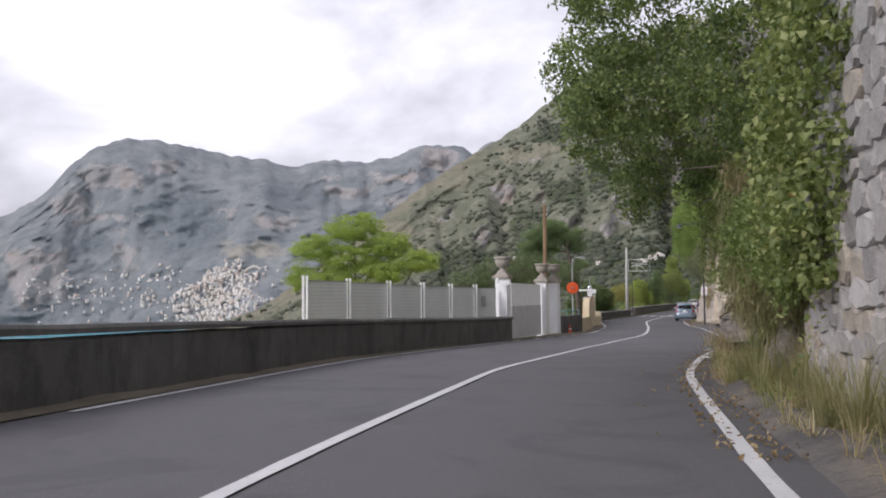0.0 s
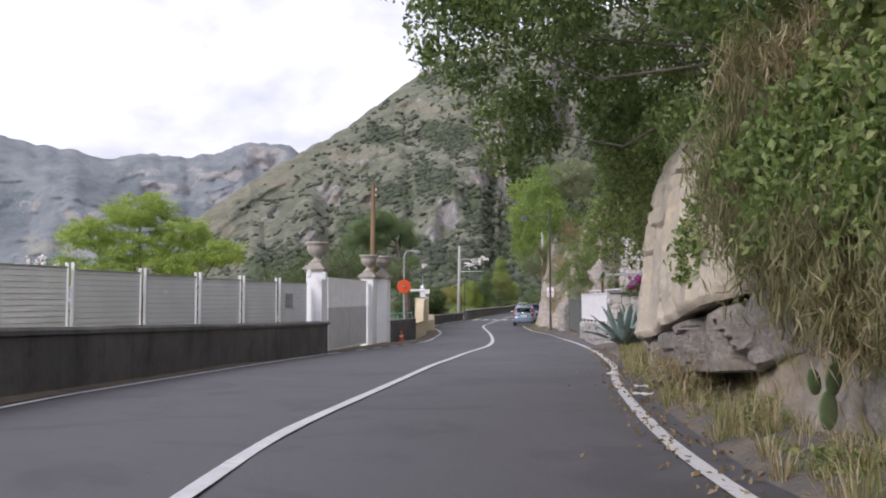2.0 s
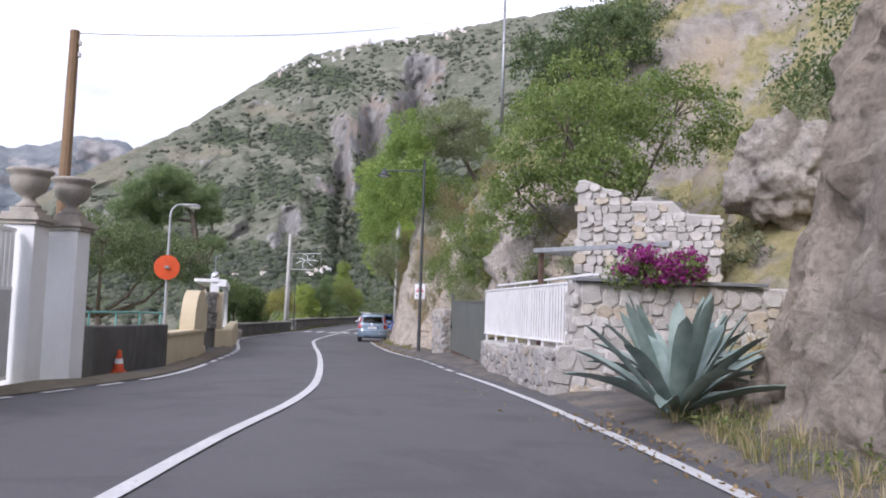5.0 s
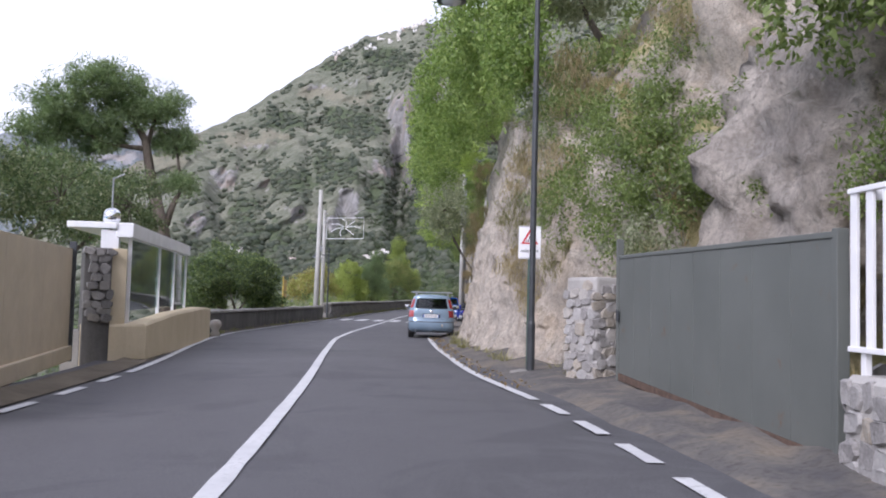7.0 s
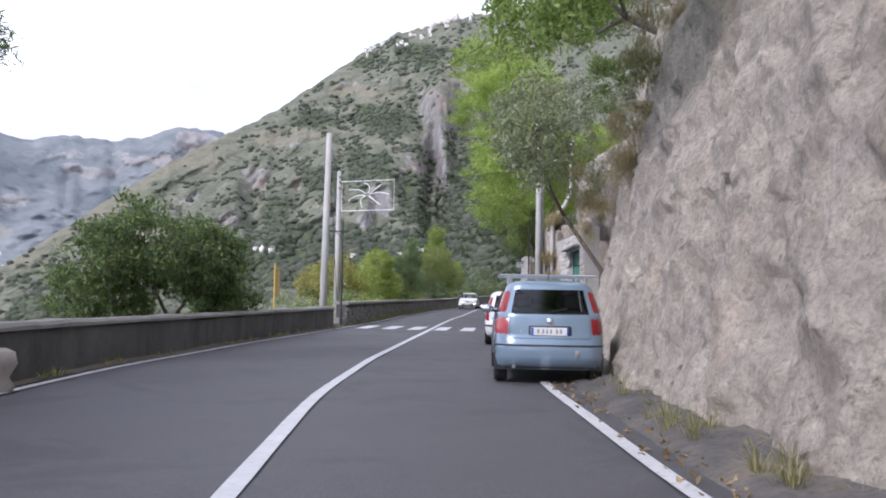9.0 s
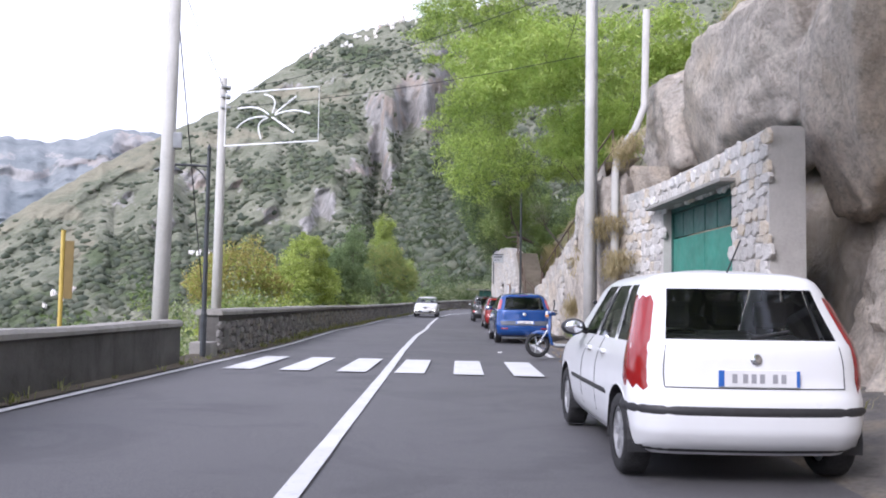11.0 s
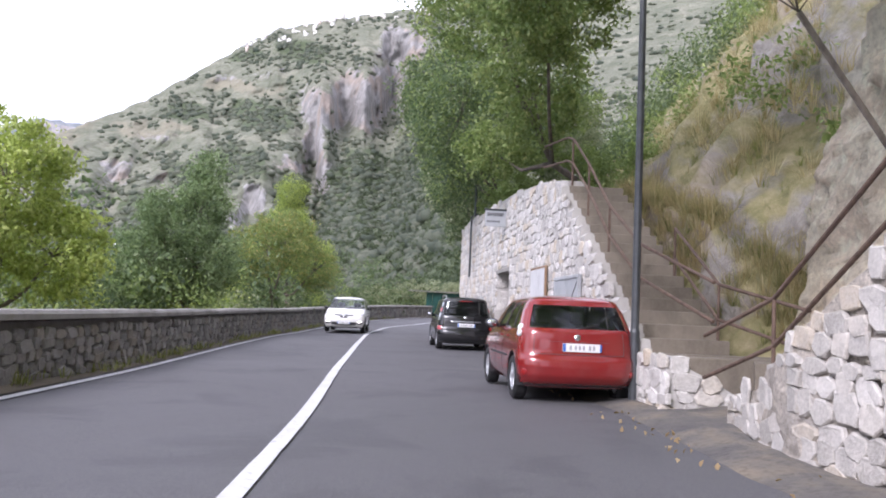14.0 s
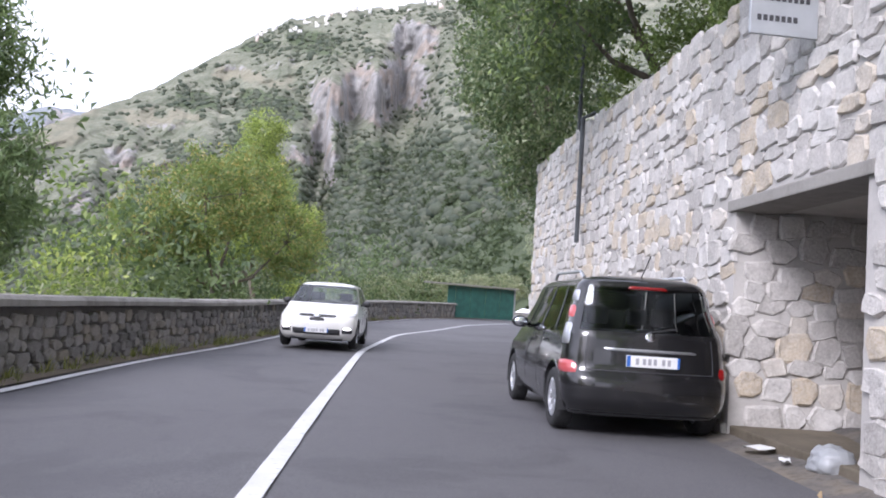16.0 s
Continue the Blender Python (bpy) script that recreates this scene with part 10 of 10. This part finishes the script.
# ---------------------------------------------------------------- succulents and flowers by the white railing
def agave(base, size, label):
    t = thing("agave", Matrix.Translation(base), label, "agave")
    m = Nodes("agave_leaf")
    m.set(m.ramp(m.noise(3, 5), (0.3, (0.13, 0.19, 0.17)), (0.7, (0.28, 0.35, 0.31))), 0.5)
    for k in range(22):
        a = k * 2.4
        tilt = 0.25 + 1.05 * (k / 22)
        n = 7
        g = []
        for j in range(n + 1):
            u = j / n
            r = size * (0.08 + u * math.sin(tilt))
            z = size * (0.08 + u * math.cos(tilt) - 0.22 * u * u * tilt)
            w = size * 0.085 * (0.55 + 1.3 * u) * (1 - u) ** 0.55 + 0.002
            c, s = math.cos(a), math.sin(a)
            g.append([(c * r - s * d * w, s * r + c * d * w, z + abs(d) * w * 0.5 - (0.03 * size * (1 - u) if d == 0 else 0)) for d in (-1, 0, 1)])
        ob = sheet("leaf", g, m.mat, t)
    return t


agave((12.6, 35.3, 0.5), 1.6, "large blue-grey agave on the bank")
agave((13.7, 36.9, 0.6), 1.5, "blue-grey agave leaning out over the bank")
agave((14.9, 37.9, 0.6), 1.3, "smaller blue-grey agave beside the wall")
bo = thing("bougainvillea", Matrix.Translation((14.8, 39.5, 2.0)), "magenta bougainvillea spilling over the railing", "bougainvillea")
lob = [(14.75, 40.15, 2.62, 0.3, 0.25, 0.2), (15.1, 40.1, 2.85, 0.4, 0.4, 0.26), (15.4, 40.0, 2.6, 0.4, 0.3, 0.22), (16.0, 39.9, 2.75, 0.5, 0.5, 0.26)]
pts, c = clump_points(lob, 90, 34, 0.16, 0.8, 0.4)
grn, c2 = clump_points(lob, 70, 30, 0.2, 0.8, 0.2)
for o in (leafy("flowering", pts, 0.07, L_MAGENTA, bo, 0.8, 0.1, 0.3, "magenta bracts"), leafy("foliage", grn - (0, 0, 0.08), 0.08, L_MID, bo)):
    o.matrix_local = bo.matrix_world.inverted()
m = Nodes("cactus_pad")
m.set(m.ramp(m.noise(5, 4), (0.3, (0.09, 0.14, 0.06)), (0.7, (0.19, 0.25, 0.12))), 0.55)
pear = thing("prickly_pear", Matrix.Translation((6.35, 13.9, 1.05)), "small green prickly pear on the bank", "cactus")
for k, (x, z, a, s) in enumerate(((0, 0.16, 0, 0.17), (0.07, 0.42, 16, 0.15), (-0.1, 0.4, -24, 0.12), (0.14, 0.64, 26, 0.11))):
    bm = bmesh.new()
    bmesh.ops.create_icosphere(bm, subdivisions=3, radius=1.0)
    bmesh.ops.transform(bm, matrix=pose(x, 0.02 * k, z, 0, a, 20) @ Matrix.Diagonal((0.72 * s, 0.13 * s, s, 1)), verts=bm.verts)
    part("pad", bm, m.mat, pear, "", True)

weeds = np.concatenate([clump_points([(*beside(bank_x, y, rng.uniform(-0.7, 0.3), 0.12), 0.22, 0.22, 0.14)], 4, 16, 0.13, 0.8, 0.3)[0] for y in rng.uniform(6, 36, 90)])
tagged(leafy("roadside_weeds", weeds, 0.07, L_IVY, None, 0.5, 0.1, 0.5), "low leafy weeds at the road's edge", "weeds", kind="stuff")

# ---------------------------------------------------------------- grass and litter
def bank_places(n, y0, y1, v0, v1, lift=0.0):
    out = []
    for _ in range(n):
        y = rng.uniform(y0, y1)
        o, z = hillside(y, rng.uniform(v0, v1))
        out.append(beside(bank_x, y, o, z + lift))
    return out


def edge_places(n, f, y0, y1, o0, o1):
    return [beside(f, y, rng.uniform(o0, o1)) for y in rng.uniform(y0, y1, n)]


tussocks("dry_grass_foot", edge_places(340, bank_x, 3, 36, -0.9, 0.35) + bank_places(160, 6, 20, 0.1, 0.8), L_DRY, "dry straw-coloured grass at the bank's foot", "grass", 20, 0.36, 0.005, 1.0)
tussocks("green_grass_foot", edge_places(260, bank_x, 3, 36, -0.9, 0.4) + bank_places(90, 6, 20, 0.1, 0.9), L_GRASS, "green grass and weeds at the bank's foot", "grass", 20, 0.36, 0.005, 1.0)
tussocks("reed_grass", edge_places(30, bank_x, 5.0, 11.5, -0.7, 0.2), L_REED, "tall tufts of fine reedy grass", "grass", 75, 0.8, 0.004, 0.9)
tussocks("slope_grass", bank_places(900, 6, 36, 0.9, 2.6), L_GRASS, "long drooping grass over the bank", "grass", 22, 0.55, 0.008, 1.3)
tussocks("slope_grass_dry", bank_places(3600, 36, 150, 0.95, 3.2), L_DRY, "dry grass tufts on the ledges", "grass", 18, 0.36, 0.007, 1.1)
tussocks("stair_slope_grass", bank_places(1500, 107, 128, 0.7, 3.0), L_DRY, "pale dry grass on the slope by the stairs", "grass", 24, 0.5, 0.006, 1.2)
tussocks("stair_slope_green", bank_places(700, 107, 128, 0.7, 3.0), L_REED, "olive grass on the slope by the stairs", "grass", 24, 0.45, 0.006, 1.2)
tussocks("slope_grass_green", bank_places(2600, 96, 150, 0.6, 2.8), L_GRASS, "green grass on the slope", "grass", 18, 0.32, 0.007, 1.1)
tussocks("cliff_weeds", edge_places(95, bank_x, 55, 86, -0.4, 0.1) + edge_places(60, bank_x, 96, 122, -0.6, 0.1), L_REED, "weeds at the foot of the cliff", "grass", 22, 0.24, 0.006, 1.0)
tussocks("parapet_grass", edge_places(330, left_x, 98, 165, -0.42, -0.22), L_GRASS, "grass along the parapet's foot", "grass", 14, 0.2, 0.008, 0.8)
tussocks("parapet_grass_south", edge_places(60, left_x, 72, 97, -0.34, -0.2), L_GRASS, "sparse weeds along the parapet", "grass", 10, 0.14, 0.008, 0.8)
lit = np.array(edge_places(1500, right_x, 5, 37, -0.25, 0.9) + edge_places(500, right_x, 84, 126, 0.0, 1.2) + edge_places(350, right_x, 55, 72, 0.0, 0.6) + edge_places(40, right_x, 6, 46, -0.9, -0.2)) + (0, 0, 0.02)
tagged(leafy("fallen_leaves", lit, 0.075, L_LITTER, None, 0.5, 0.0, 0.9), "dry fallen leaves on the road's edge", "leaf litter", kind="stuff")


# ---------------------------------------------------------------- far bushes and towns on the mountains
def grid_of(ob, cols):
    n = len(ob.data.vertices)
    v = np.empty(n * 3, np.float32)
    ob.data.vertices.foreach_get("co", v)
    return v.reshape(-1, cols, 3)


def pick_surface(grid, n, keep):
    """Random places on a grid surface with the up part of its normal; keep thins them out."""
    r, c = grid.shape[:2]
    i, j = rng.integers(1, r - 1, n), rng.integers(0, c - 4, n)
    u, w = rng.random((n, 1)), rng.random((n, 1))
    a, b, d = grid[i, j], grid[i + 1 - 2 * (i == r - 1), j], grid[i, j + 1]
    p = a + (b - a) * u + (d - a) * w
    nor = unit(np.cross(b - a, d - a))
    up = np.abs(nor[:, 2])
    area = np.linalg.norm(np.cross(b - a, d - a), axis=1)
    ok = (rng.random(n) < keep(p, up)) & (rng.random(n) < area / np.quantile(area, 0.9))
    return p[ok], up[ok]


def patchy(p, scale, seed):
    return np.array([fbm(q, 3, scale, seed) for q in p])


def shrub_blobs(name, pts, size, mat, label):
    """Far bushes: lumpy domes, each of its own shape."""
    bm = bmesh.new()
    bmesh.ops.create_icosphere(bm, subdivisions=1, radius=1.0)
    base = np.array([v.co[:] for v in bm.verts])
    f = np.array([[v.index for v in q.verts] for q in bm.faces])
    bm.free()
    n, k = len(pts), len(base)
    s = size * rng.uniform(0.5, 1.5, (n, 1, 1))
    v = np.asarray(pts)[:, None, :] + base[None] * rng.uniform(0.55, 1.3, (n, k, 1)) * s * np.array([1.15, 1.15, 0.85])
    t = (f[None] + (np.arange(n) * k)[:, None, None]).reshape(-1, 3)
    ob = tri_mesh(name, v.reshape(-1, 3), t, mat)
    return tagged(ob, label, "scrub", kind="stuff")


near = grid_of(M_NEAR, 171)
far = grid_of(M_FAR, 111)


def bearing(p):
    v = p - np.array([15.0, 60.0, 0.0])
    r = np.hypot(v[:, 0], v[:, 1])
    return np.degrees(np.arctan2(v[:, 0], v[:, 1])), np.degrees(np.arctan2(v[:, 2], r)), r


def inside(zones, p):
    az, el, _ = bearing(p)
    out = np.zeros(len(p))
    for ca, ce, wa, we, k in zones:
        out = np.maximum(out, k * np.exp(-((az - ca) / wa) ** 4 - ((el - ce) / we) ** 4))
    return out


def bushy(p, up):
    """How thickly bushes stand: woods full, crags nearly bare, grass thin, the rest patchy."""
    az, el, r = bearing(p)
    patch = np.clip(0.34 + 0.9 * patchy(p, 0.016, 4.0), 0.03, 1)
    k = np.maximum(patch * 0.55, 0.95 * inside(WOODS, p))
    k = k * np.clip(1 - 1.25 * inside(CRAGS, p), 0.012, 1) * (1 - 0.8 * inside(HAY, p))
    grassy = (az < 0) & (el > np.interp(az, [q[0] for q in NEAR_SKY], [q[1] for q in NEAR_SKY]) - 1.2)
    return np.where(az > 28, 0.15, np.where(grassy, 0.3 * k, k)) * (r > 330)


p, up = pick_surface(near, 130000, bushy)
p = p[rng.permutation(len(p))][:36000]
_, _, r = bearing(p)
L_FAR_WOOD = leaf_mat("far_woodland", (0.026, 0.039, 0.021), (0.06, 0.08, 0.04), (0.105, 0.128, 0.068), 0.8)
L_BUSH = leaf_mat("mountain_bush", (0.062, 0.072, 0.05), (0.1, 0.112, 0.075), (0.14, 0.15, 0.103), 0.9)
L_BUSH_DARK = leaf_mat("mountain_bush_dark", (0.045, 0.057, 0.04), (0.076, 0.09, 0.06), (0.108, 0.121, 0.082), 0.9)
half = len(p) // 2
shrub_blobs("mountain_scrub", p[:half], 2.7, L_BUSH, "bushes over the mountainside")
shrub_blobs("mountain_scrub_dark", p[half:], 3.0, L_BUSH_DARK, "dark bushes over the mountainside")


def wooded(p, up):
    """The wooded gully under the crags, and the foot of the slope."""
    az, el, r = bearing(p)
    gully = (az > 9) & (az < 30) & (el < np.interp(az, [9, 10, 12, 13, 15, 24, 30], [2.5, 4.5, 6.6, 8.2, 9.6, 9, 8]))
    return np.where(gully, 1.0, np.where(r < 400, 0.5, 0.0))


p, up = pick_surface(near, 40000, wooded)
p = p[rng.permutation(len(p))]
q = np.concatenate([clump_points([(x, y, z + 1.5, 3.0, 3.0, 2.8)], 5, 11, 1.7, 0.8, 0.4)[0] for x, y, z in p[:5000]])
tagged(leafy("mountain_foot_woods", q, 1.3, L_FAR_WOOD), "woods at the foot of the mountain", "woods", kind="stuff")

m = Nodes("plaster_house")
m.set(m.ramp(m.island(), (0.0, (0.82, 0.81, 0.79)), (0.45, (0.74, 0.69, 0.62)), (0.7, (0.8, 0.75, 0.68)), (0.85, (0.66, 0.53, 0.45)), (1.0, (0.84, 0.83, 0.81))), 0.85)
M_HOUSE = m.mat
m = Nodes("dark_window")
m.set((0.06, 0.065, 0.07), 0.3)
M_FAR_WINDOW = m.mat


def town(name, places, size, label):
    """Houses stacked on a slope, with flat roofs, parapets and windows."""
    hv, ht, wv, wt = [], [], [], []
    cube = np.array([(x, y, z) for z in (-1, 1) for y in (-1, 1) for x in (-1, 1)], float)
    quad = [(0, 2, 1), (1, 2, 3), (4, 5, 6), (5, 7, 6), (0, 1, 4), (1, 5, 4), (2, 6, 3), (3, 6, 7), (0, 4, 2), (2, 4, 6), (1, 3, 5), (3, 7, 5)]
    o = np.array([15.0, 60.0])
    for p in places:
        away = unit((p[:2] - o)[None])[0]
        a = math.atan2(away[0], away[1]) + rng.normal() * 0.35
        d, s = np.array([math.sin(a), math.cos(a), 0]), np.array([math.cos(a), -math.sin(a), 0])
        w, h, dep = size * rng.uniform(0.5, 1.2), size * rng.uniform(0.3, 0.7), size * 0.55
        blocks = [(np.zeros(3), w, dep, h)]
        if rng.random() < 0.5:
            blocks.append((s * w * rng.uniform(-0.5, 0.5) + np.array([0, 0, h * 1.2]), w * 0.5, dep * 0.7, h * 0.45))
        for c, bw, bd, bh in blocks:
            k = len(hv) * 8
            hv.append(p + c + cube[:, :1] * s * bw / 2 * 1.0 + cube[:, 1:2] * d * bd / 2 + cube[:, 2:] * np.array([0, 0, bh]))
            ht += [(x + k, y + k, z + k) for x, y, z in quad]
            cols, lines = max(1, int(bw / (0.28 * size))), max(1, int(bh / (0.2 * size)))
            for i in range(cols):
                for j in range(lines):
                    q = p + c - d * (bd / 2 + 0.06) + s * ((i + 0.5) / cols - 0.5) * bw + np.array([0, 0, ((j + 0.55) / lines) * bh * 1.0])
                    ww, wh = s * 0.055 * size, np.array([0, 0, 0.075 * size])
                    n = len(wv) * 4
                    wv.append(np.stack([q - ww - wh, q + ww - wh, q + ww + wh, q - ww + wh]))
                    wt += [(n, n + 1, n + 2), (n, n + 2, n + 3)]
    tagged(tri_mesh(name, np.concatenate(hv), ht, M_HOUSE), label, "town", kind="stuff")
    tagged(tri_mesh(name + "_windows", np.concatenate(wv), wt, M_FAR_WINDOW), "dark windows of the " + label.split(",")[0], "windows", kind="stuff")


def on_bearing(grid, az, el):
    """The place of a mountain's surface nearest to a bearing and elevation from the road."""
    o = np.array([15.0, 60.0, 0.0])
    v = grid[:, :-2].reshape(-1, 3) - o
    a = np.degrees(np.arctan2(v[:, 0], v[:, 1]))
    e = np.degrees(np.arctan2(v[:, 2], np.hypot(v[:, 0], v[:, 1])))
    return [v[k] + o for k in [int(np.argmin((a - x) ** 2 + (e - y) ** 2)) for x, y in zip(az, el)]]


az, el = [], []
for _ in range(900):
    a = rng.normal(-18.0, 1.35)
    top = np.interp(a, [-23, -20, -17.5, -15.5, -14], [-0.2, 0.9, 2.6, 2.7, 1.6])
    az.append(a)
    el.append(-1.6 + (top + 1.6) * rng.random())
for _ in range(150):
    az.append(rng.uniform(-29.5, -20))
    el.append(rng.choice([1.4, 0.9, 0.2, -0.5]) + 0.5 * rng.normal())
places = [q + rng.normal(size=3) * (9, 9, 2) for q in on_bearing(far, az, el)]
town("far_town", places, 9.5, "white and cream houses of a hillside town, far across the bay")
az = 7.5 + 13 * rng.random(46) ** 1.3
el = np.interp(az, [8, 10.8, 14, 18.5, 23], [16.3, 17.4, 18.5, 19.4, 20]) - rng.uniform(0.1, 0.9, 46) ** 1.6
town("crest_village", [q + rng.normal(size=3) * (5, 5, 0.5) for q in on_bearing(near, az, el)], 6.5, "white houses of a village along the mountain's crest")
az = np.array([10.2, 10.6, 11.0, 11.4, 0.6, 1.1, 1.7, -7.6, -7.1, -6.6, -6.2, 5.2, 7.0])
el = np.array([2.6, 2.8, 2.7, 2.9, 2.7, 2.75, 2.8, -0.6, 0.1, -0.2, 0.3, 2.2, 2.6])
town("valley_houses", [q + (0, 0, 0.5) for q in on_bearing(near, az, el)], 4.6, "white houses among the trees of the valley")
